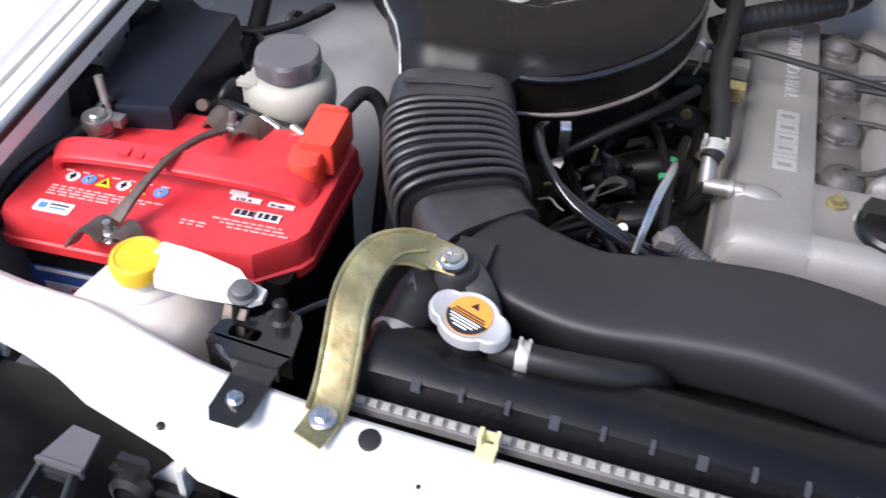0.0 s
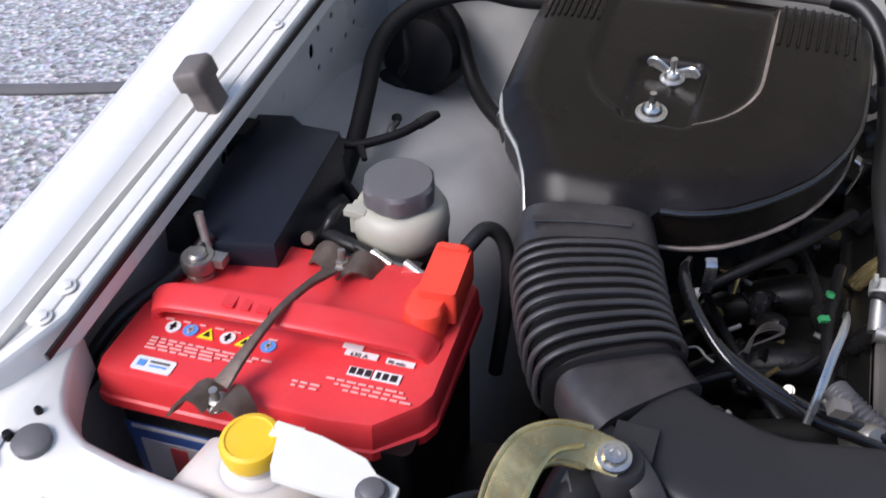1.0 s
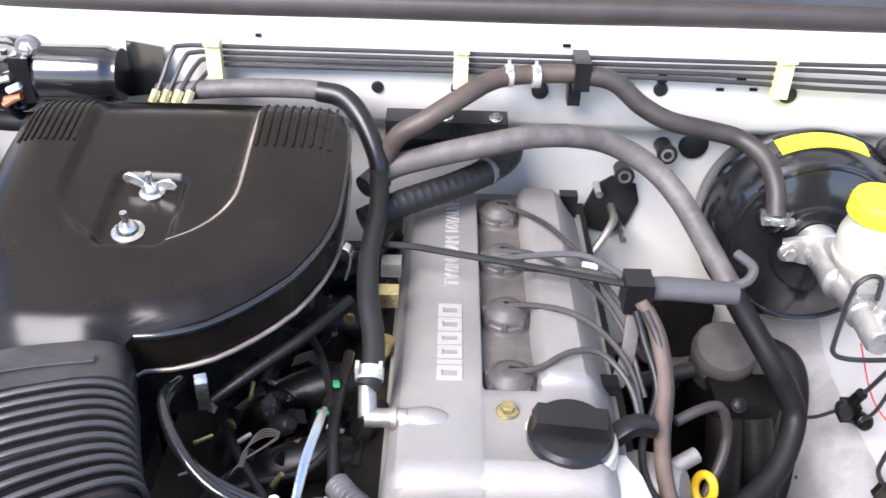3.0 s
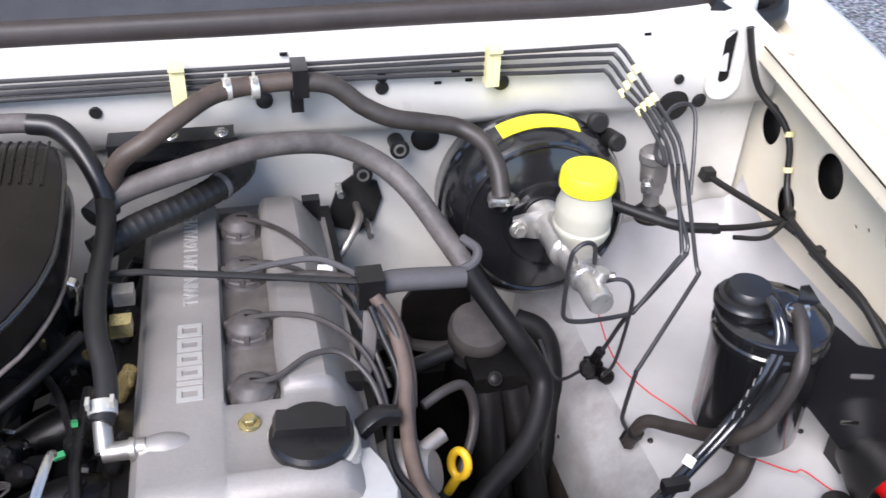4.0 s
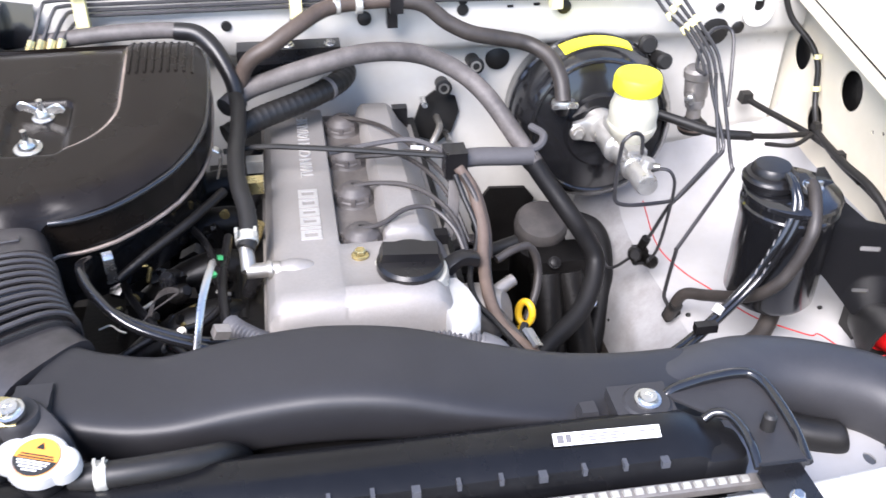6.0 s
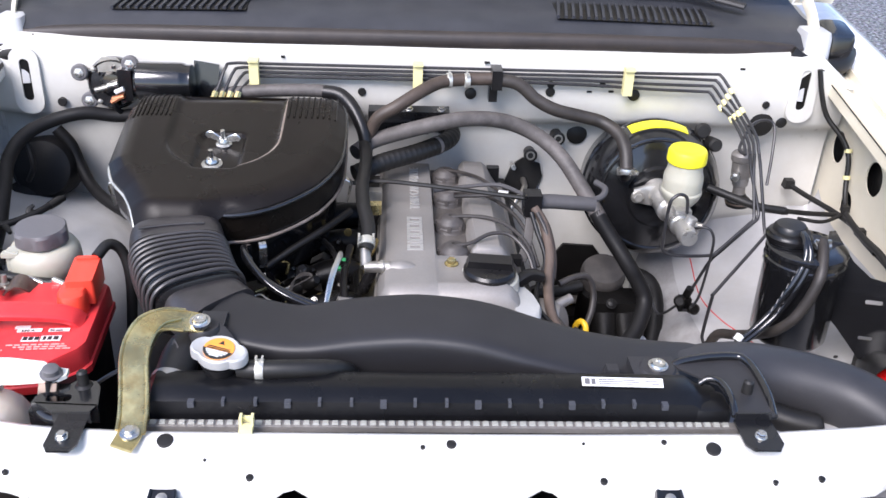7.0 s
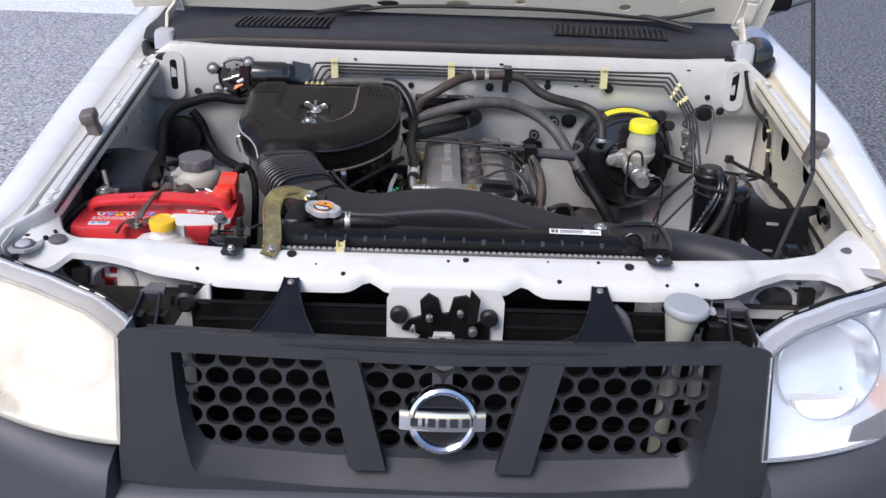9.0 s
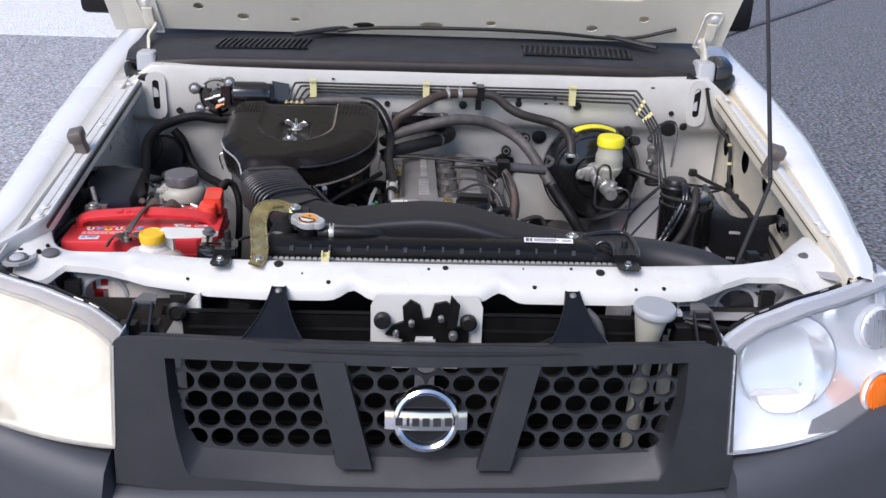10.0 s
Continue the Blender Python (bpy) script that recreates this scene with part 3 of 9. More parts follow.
# grille stays: black triangular brackets
def stay(s):
    bm = NEW()
    m = axes((0.222 * s, 0.002, 0.903), X, Vector((0, -0.90, -0.43)).normalized(), Vector((0, -0.43, 0.90)).normalized())
    side = [(0.0100, -0.006), (0.0120, 0.010), (0.0172, 0.032), (0.0250, 0.056), (0.0355, 0.080), (0.048, 0.102), (0.064, 0.122)]
    slab(bm, [(-a, b) for a, b in side] + [(a, b) for a, b in side[::-1]], m, 0.003)
    for t in (-1, 1):
        sweep(bm, [m @ Vector((t * a, b, -0.005)) for a, b in side], 0.0015, 0.007, p=6, seg=8, sub=2, up=m.col[2].to_3d())
    sp = part("grille_stay", bm, TANK, truck, "black plastic triangular stay", bevel=0.0008)
    bm = NEW()
    hexhead(bm, m @ Vector((0, 0.003, 0.001)), m.col[2].to_3d(), 0.004, 0.003, 1.3)
    part("screw", bm, DULL, sp)


both(stay)

# inner wings: upright panels with lightening holes, folding into the wheel-house below
for s, xa, holes in ((1, 0.711, [disc(0.440, 0.872, 0.024, 0.026, 24), disc(0.538, 0.919, 0.026, 0.028, 24), disc(0.674, 0.924, 0.025, 0.027, 24), disc(0.806, 0.925, 0.022, 0.027, 24), disc(0.738, 0.850, 0.019, 0.024, 24),
                                 disc(0.59, 0.905, 0.0028), disc(0.61, 0.897, 0.0028), disc(0.47, 0.925, 0.004), disc(0.44, 0.928, 0.004), disc(0.20, 0.84, 0.026, 0.024)]),
                     (-1, -0.655, [disc(0.756, 0.943, 0.005, 0.008), disc(0.693, 0.950, 0.0038), disc(0.661, 0.949, 0.004), disc(0.637, 0.960, 0.004), disc(0.748, 0.917, 0.004), disc(0.724, 0.911, 0.004),
                                   disc(0.64, 0.931, 0.006, 0.009), disc(0.685, 0.911, 0.0035), disc(0.653, 0.905, 0.004), disc(0.450, 0.910, 0.0055, 0.007), disc(0.404, 0.920, 0.0055, 0.007)])):
    bm = NEW()
    out = [(0.05, 0.70), (0.86, 0.70), (0.86, flange_z(0.86) + 0.005)] + [(0.86 - 0.135 * k, flange_z(0.86 - 0.135 * k) - 0.001) for k in range(1, 6)] + [(0.05, flange_z(0.05) - 0.005)]
    slab(bm, out, axes((xa, 0, 0), Y, Z, X) if s > 0 else axes((xa, 0, 0), Y, Z, X), 0.002 * s, holes)
    part("inner_wing", bm, WARMWHITE if s > 0 else PAINT, truck, "cream-white inner wing panel with round holes" if s > 0 else "white inner wing panel with round holes", angle=30)

# Unseen dark sheets added behind the inner wings, so the holes read black.
bm = NEW()
slab(bm, [(0.15, 0.70), (0.86, 0.70), (0.86, 1.03), (0.15, 0.93)], axes((-0.668, 0, 0), Y, Z, X), 0.003)
part("hole_backing", bm, IRON, truck, "dark sheet added behind the inner wing's holes")
bm = NEW()
slab(bm, [(0.15, 0.70), (0.86, 0.70), (0.86, 1.03), (0.15, 0.93)], axes((0.724, 0, 0), Y, Z, X), 0.003)
part("hole_backing", bm, IRON, truck, "dark sheet added behind the inner wing's holes")
# wheel-house floors
WHEEL_Y = [0.02 + 0.066 * i for i in range(11)] + [0.73, 0.765, 0.795, 0.818, 0.832, 0.8405]
top, slope = [], []
for y in WHEEL_Y:
    hump = 0.02 * math.exp(-((y - 0.45) / 0.22) ** 2)
    cove = 0.085 * max(0.0, (y - 0.68) / 0.16) ** 3
    top.append([(0.7102, y, 0.815 + 0.4 * cove), (0.7085, y, 0.785 + 0.5 * cove), (0.702, y, 0.755 + hump * 0.5 + 0.6 * cove), (0.688, y, 0.731 + hump + 0.8 * cove), (0.660, y, 0.714 + hump + cove), (0.60, y, 0.696 + hump + cove), (0.52, y, 0.683 + hump * 0.8 + cove), (0.466, y, 0.684 + hump * 0.6 + cove), (0.458, y, 0.681 + hump * 0.5 + cove)])
    slope.append([(0.458, y, 0.6808 + hump * 0.5 + cove), (0.452, y, 0.677 + hump * 0.45 + cove), (0.424, y, 0.654 + hump * 0.2 + cove), (0.416, y, 0.650 + hump * 0.2 + 0.8 * cove), (0.408, y, 0.638 + hump * 0.1 + 0.6 * cove), (0.400, y, 0.612), (0.397, y, 0.585)])
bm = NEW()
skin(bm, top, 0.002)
part("wheel_house", bm, SHADEWHITE, truck, "dusty white wheel-house panel, toned down for shade", angle=60)
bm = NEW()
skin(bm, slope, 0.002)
part("wheel_house_slope", bm, SLOPESHADE, truck, "dusty sloping side of the wheel-house, darkened for shade", angle=60)
# The side wall takes a near-black colour in place of its shade.
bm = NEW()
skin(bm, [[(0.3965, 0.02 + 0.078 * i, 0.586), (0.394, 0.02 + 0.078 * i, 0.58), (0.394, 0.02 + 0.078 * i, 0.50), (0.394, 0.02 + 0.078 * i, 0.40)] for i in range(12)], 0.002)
part("wheel_house_side", bm, DUSTY, truck, "dark side of the wheel-house, shade in its colour", angle=60)
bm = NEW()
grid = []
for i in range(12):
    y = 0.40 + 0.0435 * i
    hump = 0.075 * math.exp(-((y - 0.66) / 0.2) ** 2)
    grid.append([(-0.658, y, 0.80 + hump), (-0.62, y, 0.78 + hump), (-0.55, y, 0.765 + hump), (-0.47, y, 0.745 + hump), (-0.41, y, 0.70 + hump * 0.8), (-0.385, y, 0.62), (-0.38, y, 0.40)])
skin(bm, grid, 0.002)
part("wheel_house", bm, LEFTHOUSE, truck, "dusty grey-white wheel-house panel, shade in its colour", angle=60)
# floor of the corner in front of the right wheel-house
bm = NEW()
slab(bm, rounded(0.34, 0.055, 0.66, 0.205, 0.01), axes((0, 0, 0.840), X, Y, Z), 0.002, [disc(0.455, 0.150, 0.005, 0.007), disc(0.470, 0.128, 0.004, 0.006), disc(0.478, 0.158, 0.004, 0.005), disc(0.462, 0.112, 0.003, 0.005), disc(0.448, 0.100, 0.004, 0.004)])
part("corner_floor", bm, SHADEWHITE, truck, "dusty white corner floor with small holes")
# chassis legs, engine cradle and the dark underside that closes the bay
bm = NEW()
for s in (-1, 1):
    box(bm, (0.43 * s, 0.3, 0.42), (0.09, 1.3, 0.12))
box(bm, (0, 0.05, 0.42), (0.9, 0.1, 0.1))
box(bm, (0, 0.82, 0.45), (1.2, 0.06, 0.3))
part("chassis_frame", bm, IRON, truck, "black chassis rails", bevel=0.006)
# Unseen dark sheet added to close the bay from below.
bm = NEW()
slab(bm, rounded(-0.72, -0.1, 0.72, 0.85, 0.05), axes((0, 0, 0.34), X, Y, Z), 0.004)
part("bay_floor", bm, IRON, truck, "dark sheet added to close the bay below")

# bulkhead: upper box section, ledge and set-back lower panel
bm = NEW()
prof = [(0.86, 1.078), (0.815, 1.078), (0.803, 1.074), (0.800, 1.065), (0.802, 1.0), (0.806, 0.965), (0.815, 0.953), (0.83, 0.948), (0.838, 0.94), (0.842, 0.92), (0.846, 0.80), (0.86, 0.62), (0.90, 0.45)]
grid = []
for i in range(29):
    x = -0.70 + 0.05 * i
    high = 1.078 - 0.045 * min(1.0, max(0.0, (abs(x) - (0.650 if x > 0 else 0.620)) / 0.04))
    grid.append([(x, y + (0.0018 * math.sin(x * 19) if z > 0.95 else 0), min(z, high) - (0.008 if 0.93 < z < 0.97 and -0.62 < x < -0.5 else 0)) for y, z in prof])
skin(bm, grid, -0.0025)
bulkhead = part("bulkhead", bm, BAY, truck, "white painted bulkhead with a box section above", angle=40)
WALL_HOLES = [(0.218, 1.010, 0.0075), (0.352, 1.008, 0.0095), (0.569, 0.997, 0.006), (0.004, 1.004, 0.006), (-0.079, 1.003, 0.0065), (0.092, 1.004, 0.009), (-0.544, 0.975, 0.007),
              (0.30, 1.024, 0.005), (0.218, 1.022, 0.006), (-0.36, 0.985, 0.007), (0.569, 0.962, 0.02), (0.602, 0.966, 0.009)]
for hx, hz, hr in WALL_HOLES:
    bm = NEW()
    lathe(bm, [(hr, -0.002), (hr, 0.002), (hr * 0.85, 0.003)], facing((hx, 0.8005 if hz > 0.97 else 0.805, hz), (0, -1, 0)), 18)
    part("grommet", bm, RUBBER, bulkhead)
for hx, hz, w in ((0.28, 1.012, 0.008), (0.315, 1.013, 0.008), (0.115, 1.055, 0.008), (0.52, 1.055, 0.008), (-0.2, 1.056, 0.006)):
    bm = NEW()
    box(bm, (hx, 0.8, hz), (w, 0.003, 0.003))
    part("slot", bm, IRON, bulkhead)
bm = NEW()
lathe(bm, [(0.017, -0.003), (0.017, 0.003), (0.012, 0.006)], facing((0.276, 0.842, 0.925), (0, -1, 0.05)), 24)
part("grommet", bm, RUBBER, bulkhead, "black rubber grommet")
# upright slots with raised rims at both ends of the bulkhead
for sx, zc in ((0.624, 1.024), (-0.592, 1.011)):
    bm = NEW()
    slab(bm, rounded(-0.022, -0.055, 0.022, 0.05, 0.02, 5), axes((sx, 0.7965, zc), X, Z, -Y), 0.006, [rounded(-0.0075, -0.034, 0.0075, 0.032, 0.007, 4)])
    part("slot_rim", bm, BAY, bulkhead, "raised rim of a slot", bevel=0.0015)
    bm = NEW()
    slab(bm, rounded(-0.0085, -0.035, 0.0085, 0.033, 0.008, 4), axes((sx, 0.7995, zc), X, Z, -Y), 0.003)
    part("slot", bm, IRON, bulkhead)
# scuttle: rubber seal, plastic cowl with louvres
bm = NEW()
sweep(bm, [(-0.60, 0.835, 1.070), (-0.45, 0.818, 1.081), (-0.2, 0.814, 1.084), (0.05, 0.814, 1.085), (0.3, 0.816, 1.086), (0.5, 0.82, 1.083), (0.60, 0.835, 1.075), (0.645, 0.85, 1.072)], 0.012, 0.013, p=2.6, seg=14, up=(0, 0, 1))
part("bonnet_seal", bm, SEAL, truck, "brown-black rubber bonnet seal")
bm = NEW()
grid = []
for i in range(33):
    x = -0.66 + 0.04125 * i
    arch = 0.012 * (1 - (x / 0.66) ** 2)
    grid.append([(x, 0.825, 1.082 + arch * 0.3), (x, 0.85, 1.098 + arch * 0.4), (x, 0.88, 1.102 + arch), (x, 0.95, 1.106 + arch), (x, 1.02, 1.118 + arch), (x, 1.10, 1.135 + arch), (x, 1.2, 1.16 + arch)])
skin(bm, grid, 0.004)
cowl = part("cowl", bm, COWLING, truck, "dark blue-grey plastic scuttle panel with louvres", angle=50)
def cowl_z(x, y):
    return float(np.interp(y, [0.825, 0.85, 0.88, 0.95, 1.02], [1.082, 1.098, 1.102, 1.106, 1.118])) + 0.012 * (1 - (x / 0.66) ** 2)


for x0, x1, n in ((-0.468, -0.262, 17), (0.232, 0.484, 21)):
    # Dark sheet on the cowl in place of the louvres' shaded openings.
    bm = NEW()
    skin(bm, [[(x0 + (x1 - x0) * i / 8, y, cowl_z(x0 + (x1 - x0) * i / 8, y) + 0.0012) for y in (0.862, 0.88, 0.92, 0.944)] for i in range(9)], 0.001)
    part("louvre_slot", bm, IRON, cowl, "dark sheet for the shade inside the louvres", angle=60)
    for k in range(n):
        bm = NEW()
        xx = x0 + 0.004 + (x1 - x0 - 0.008) * k / (n - 1)
        za, zb = cowl_z(xx, 0.866) + 0.002, cowl_z(xx, 0.940) + 0.002
        sweep(bm, [(xx - 0.005, 0.864, za), (xx, 0.90, (za + zb) / 2 + 0.0008), (xx + 0.005, 0.942, zb)], 0.0027, 0.0034, p=4, seg=8, sub=1, up=(0, 0, 1))
        part("louvre", bm, COWLING, cowl)

# wings
def wing(s):
    grid = []
    for i in range(24):
        y = 0.035 + 0.0497 * i
        z = flange_z(y)
        xi = 0.655 + 0.016 * min(1.0, max(0.0, y)) if s > 0 else 0.612 + 0.016 * min(1.0, max(0.0, y))
        edge = [0.672, 0.716, 0.760, 0.794, 0.800, 0.788] if s > 0 else [0.715, 0.720, 0.730, 0.746, 0.754, 0.756]
        wide = float(np.interp(y, [-0.02, 0.067, 0.3, 0.57, 0.83, 1.2], edge)) - xi - 0.018
        q = (0.38, 0.46, 0.56, 0.82) if s > 0 else (0.50, 0.58, 0.66, 0.80)
        crown = 0.0035 * min(1.0, max(0.1, y / 0.25))
        near = min(1.0, max(0.0, (0.15 - y) / 0.04))
        if wide > 0.045:
            xi += (wide - 0.045) * near
            wide -= (wide - 0.045) * near
        row = [(xi, z - 0.028), (xi + 0.001, z - 0.004), (xi + 0.004, z), (xi + 0.014, z - 0.001), (xi + 0.020, z - 0.006), (xi + wide * 0.34, z - 0.011), (xi + wide * q[0], z - 0.010), (xi + wide * q[1], z - 0.003),
               (xi + wide * q[2], z + crown), (xi + wide * q[3], z + crown + 0.003), (xi + wide, z + crown), (xi + wide + 0.018, z - 0.004), (xi + wide + 0.03, z - 0.04), (xi + wide + 0.036, z - 0.14), (xi + wide + 0.03, z - 0.30),
               (xi + wide + 0.036, z - 0.38 if abs(y - 0.42) > 0.4 else z - 0.32 + 0.30 * (1 - ((y - 0.42) / 0.4) ** 2) * 0.3)]
        grid.append([(s * px, y, pz) for px, pz in row])
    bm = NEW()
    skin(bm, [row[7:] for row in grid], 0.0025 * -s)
    ob = part("wing", bm, WINGPAINT, truck, "white front wing, open light put into its paint", angle=50)
    bm = NEW()
    skin(bm, [row[:8] for row in grid], 0.0025 * -s)
    part("wing_gutter", bm, WARMWHITE if s > 0 else PAINT, ob, "cream-toned bonnet gutter" if s > 0 else "dusty white bonnet gutter", angle=50)
    # raised strip along the gutter's inner lip
    bm = NEW()
    xs = 0.676 if s > 0 else 0.634
    sweep(bm, [(s * (xs + 0.016 * y), y, flange_z(y) - 0.002) for y in (0.17, 0.35, 0.55, 0.74)], 0.007, 0.003, p=4, seg=10, sub=3, up=(0, 0, 1))
    part("gutter_ridge", bm, PAINT, ob, "white raised strip of the gutter")
    # black sealing strip along the gutter's inner edge, and the spot-welded lip
    bm = NEW()
    xi = 0.6515 if s > 0 else 0.6085
    sweep(bm, [(s * (xi + 0.016 * y), y, flange_z(y) - 0.005) for y in (0.15, 0.3, 0.5, 0.7, 0.79)], 0.0016 if s < 0 else 0.0006, 0.0035 if s < 0 else 0.0012, p=4, seg=8, sub=2, up=(0, 0, 1))
    part("gutter_seal", bm, RUBBER, ob, "black rubber edge strip")
    for y in (0.175, 0.205, 0.55, 0.77):
        bm = NEW()
        xo = (0.672 if s > 0 else 0.629) + 0.016 * y
        hexhead(bm, (s * xo, y, flange_z(y) + 0.001), (0, -0.15, 1), 0.005, 0.004, 1.5)
        part("bolt", bm, PAINT, ob, "white painted wing bolt")


both(wing)


# bump stops on the gutters
def stop(s):
    x0 = 0.668 if s > 0 else 0.640
    bm = NEW()
    m = pose(s * x0, 0.425, flange_z(0.425) + 0.012, 8, 14 * s, -6 * s)
    loft(bm, [[m @ Vector((x * f, y * g, z)) for x, y in rounded(-0.012, -0.0145, 0.012, 0.0145, 0.004)] for z, f, g in ((-0.026, 0.92, 1.0), (0.004, 0.86, 0.92), (0.010, 0.90, 0.95), (0.013, 1.12, 1.2), (0.026, 1.14, 1.22), (0.030, 1.02, 1.1), (0.031, 0.8, 0.9))])
    part("bump_stop", bm, STOP, truck, "dusty brown-grey rubber bonnet stop", angle=60)


both(stop)


# corner plates with round rubber buffers
def corner(s):
    bm = NEW()
    o = 0.0 if s < 0 else 0.012
    if s < 0:
        out = [(0.612, 0.060), (0.606, 0.076), (0.610, 0.100), (0.622, 0.122), (0.640, 0.126), (0.656, 0.118), (0.664, 0.096), (0.660, 0.066), (0.640, 0.048), (0.622, 0.050)][::-1]
    else:
        out = [(0.610, 0.090), (0.622, 0.140), (0.650, 0.150), (0.675, 0.140), (0.680, 0.080), (0.664, 0.056), (0.640, 0.050), (0.622, 0.062)]
    slab(bm, [(s * (x + o), y) for x, y in out][::s], Matrix.Translation((0, 0, 0.9165)), 0.005)
    cp = part("corner_plate", bm, SHADEWHITE, truck, "grey-white corner plate of the wing mounting", bevel=0.002)
    kx, ky = (0.631, 0.070) if s < 0 else (0.667, 0.105)
    for bx, by, bz, r, mt in ((0.592 if s < 0 else 0.629, 0.100 if s < 0 else 0.127, 0.9135 if s < 0 else 0.9195, 0.0135, CAPGREY), (kx, ky, 0.9165, 0.0115, SATIN), (0.608 + o, 0.097, 0.9155, 0.004, IRON), (0.603 + o, 0.122, 0.9155, 0.003, IRON), (0.636 + o, 0.098, 0.9165, 0.0045, IRON)):
        bm = NEW()
        lathe(bm, [(r, -0.003), (r, 0.003), (r * 0.8, 0.005), (r * 0.2, 0.0055)], facing((s * bx, by, bz), (0, -0.1, 1)), 20)
        part("rubber_buffer" if r > 0.012 else "plug", bm, mt, cp)
    bm = NEW()
    lathe(bm, [(0.0165, 0.0), (0.0155, 0.003), (0.0125, 0.003), (0.012, 0.0)], facing((s * kx, ky, 0.9165), (0, -0.1, 1)), 24, False)
    part("pressed_collar", bm, CAPGREY, cp, "grey collar round the fixing")


both(corner)

# dark brackets and ducting in front of the cross member, over the lamps
def lamp_bracket(s):
    m = axes((0.5 * s, 0.086, 0.86), X * s, Z, -Y)
    bm = NEW()
    arch = [(0.008 + 0.031 * math.cos(t), -0.010 + 0.029 * math.sin(t)) for t in (math.pi * k / 14 for k in range(15))]
    slab(bm, [(-0.10, -0.010)] + arch[::-1] + [(0.12, -0.010), (0.12, 0.035), (0.075, 0.043), (-0.05, 0.043), (-0.08, 0.034), (-0.10, 0.03)], m, 0.002, [disc(0.066, 0.012, 0.019, 0.018, 18), disc(-0.068, 0.022, 0.003)])
    panel = part("lamp_panel", bm, SHADEWHITE, truck, "grey-white pressed panel with a round opening")
    bm = NEW()
    sweep(bm, [m @ Vector((0.008 + 0.034 * math.cos(t), -0.010 + 0.032 * math.sin(t), 0.001)) for t in (radians(9 * k) for k in range(21))], 0.004, 0.003, seg=8, sub=2)
    part("pressed_rim", bm, SHADEWHITE, panel)
    bm = NEW()
    box(bm, (0.054 * s + 0.5 * s, 0.078, 0.866), (0.022, 0.014, 0.026))
    part("rubber_block", bm, RUBBER, panel, bevel=0.004)
    bm = NEW()
    box(bm, (0.5 * s, 0.083, 0.9), (0.010, 0.008, 0.012))
    part("rubber_block", bm, RUBBER, panel, bevel=0.004)
    if s < 0:
        # The largest piece takes a darker red, the opening's shade in its colour.
        for x0, z0, w, h, mt in ((-0.018, 0.862, 0.028, 0.024, REDWIRE), (-0.022, 0.864, 0.007, 0.018, PAPER), (-0.012, 0.857, 0.014, 0.005, PAPER), (0.012, 0.860, 0.018, 0.022, PAPER), (0.012, 0.864, 0.010, 0.006, RED)):
            bm = NEW()
            box(bm, (-0.5 + x0, 0.102 - (0.002 if mt is PAPER else 0.004 if w < 0.02 else 0), z0), (w, 0.003, h))
            part("sticker", bm, mt, panel, "red and white sticker behind the opening")
    # stay of the grille's corner: a folded top plate on a slotted leg
    bm = NEW()
    cx0 = 0.4205 * s
    slab(bm, [(cx0 - 0.017, -0.006), (cx0 + 0.017, -0.006), (cx0 + 0.012, 0.022), (cx0 - 0.010, 0.024)], Matrix.Translation((0, 0, 0.884)), 0.003)
    box(bm, (cx0, -0.0065, 0.881), (0.034, 0.003, 0.009))
    stay_top = part("corner_stay", bm, CAPGREY, truck, "grey folded plastic stay of the grille", bevel=0.0008)
    bm = NEW()
    for t in (-1, 1):
        sweep(bm, [(cx0 + t * 0.012, -0.009, 0.880), (cx0 + t * 0.0165, -0.045, 0.864), (cx0 + t * 0.0205, -0.085, 0.846)], 0.0018, 0.006, p=5, seg=8, sub=2)
    box(bm, (cx0, -0.010, 0.877), (0.026, 0.004, 0.008))
    part("slotted_leg", bm, GREYPL, stay_top, "dark slotted leg")
    bm = NEW()
    if s < 0:
        slab(bm, [(-0.3465, 0.700), (-0.3455, 0.800), (-0.3445, 0.884), (-0.352, 0.883), (-0.383, 0.845), (-0.410, 0.800), (-0.430, 0.700)], axes((0, 0.020, 0), X, Z, -Y), 0.003)
        sweep(bm, [(-0.346, 0.016, 0.705), (-0.345, 0.016, 0.800), (-0.344, 0.016, 0.890)], 0.003, 0.006, p=4, seg=8, sub=2)
    else:
        slab(bm, [(-0.012, -0.14), (0.045, -0.14), (0.040, 0.048), (-0.006, 0.046)], axes((0.358, 0.014, 0.842), Vector((1, 0.35, 0)).normalized(), Z, Vector((0.35, -1, 0)).normalized()), 0.003)
    part("side_panel", bm, PAINT, truck, "white front side panel")
    bm = NEW()
    lathe(bm, [(0.015, 0.0), (0.015, 0.008), (0.010, 0.011), (0.009, 0.008)], facing((0.376 * s, 0.006, 0.864), (0, -1, 0.1)), 20)
    box(bm, (0.384 * s, 0.012, 0.862), (0.034, 0.008, 0.016), None, 0.8)
    box(bm, (0.376 * s, 0.010, 0.884), (0.020, 0.006, 0.010))
    part("rubber_mount", bm, RUBBER, truck, "black rubber mount of the lamp")
    # Dark sheet added where the space behind the lamp lies in shade.
    bm = NEW()
    slab(bm, [(-0.17, -0.25), (0.19, -0.25), (0.19, -0.012), (-0.17, -0.012)] if s < 0 else [(-0.17, -0.25), (0.16, -0.25), (0.16, -0.012), (-0.17, -0.012)], axes((0.56 * s, 0.079 if s < 0 else 0.082, 0.86), X, Z, -Y), 0.003)
    part("pocket_shade", bm, DUSTY, truck, "dark sheet added for the shade behind the lamp")


both(lamp_bracket)

# ---- grille ----
GM = axes((0, -0.122, 0.845), X, Vector((0, 0.2425, 0.9701)), Vector((0, -0.9701, 0.2425)))   # y runs up the raked face
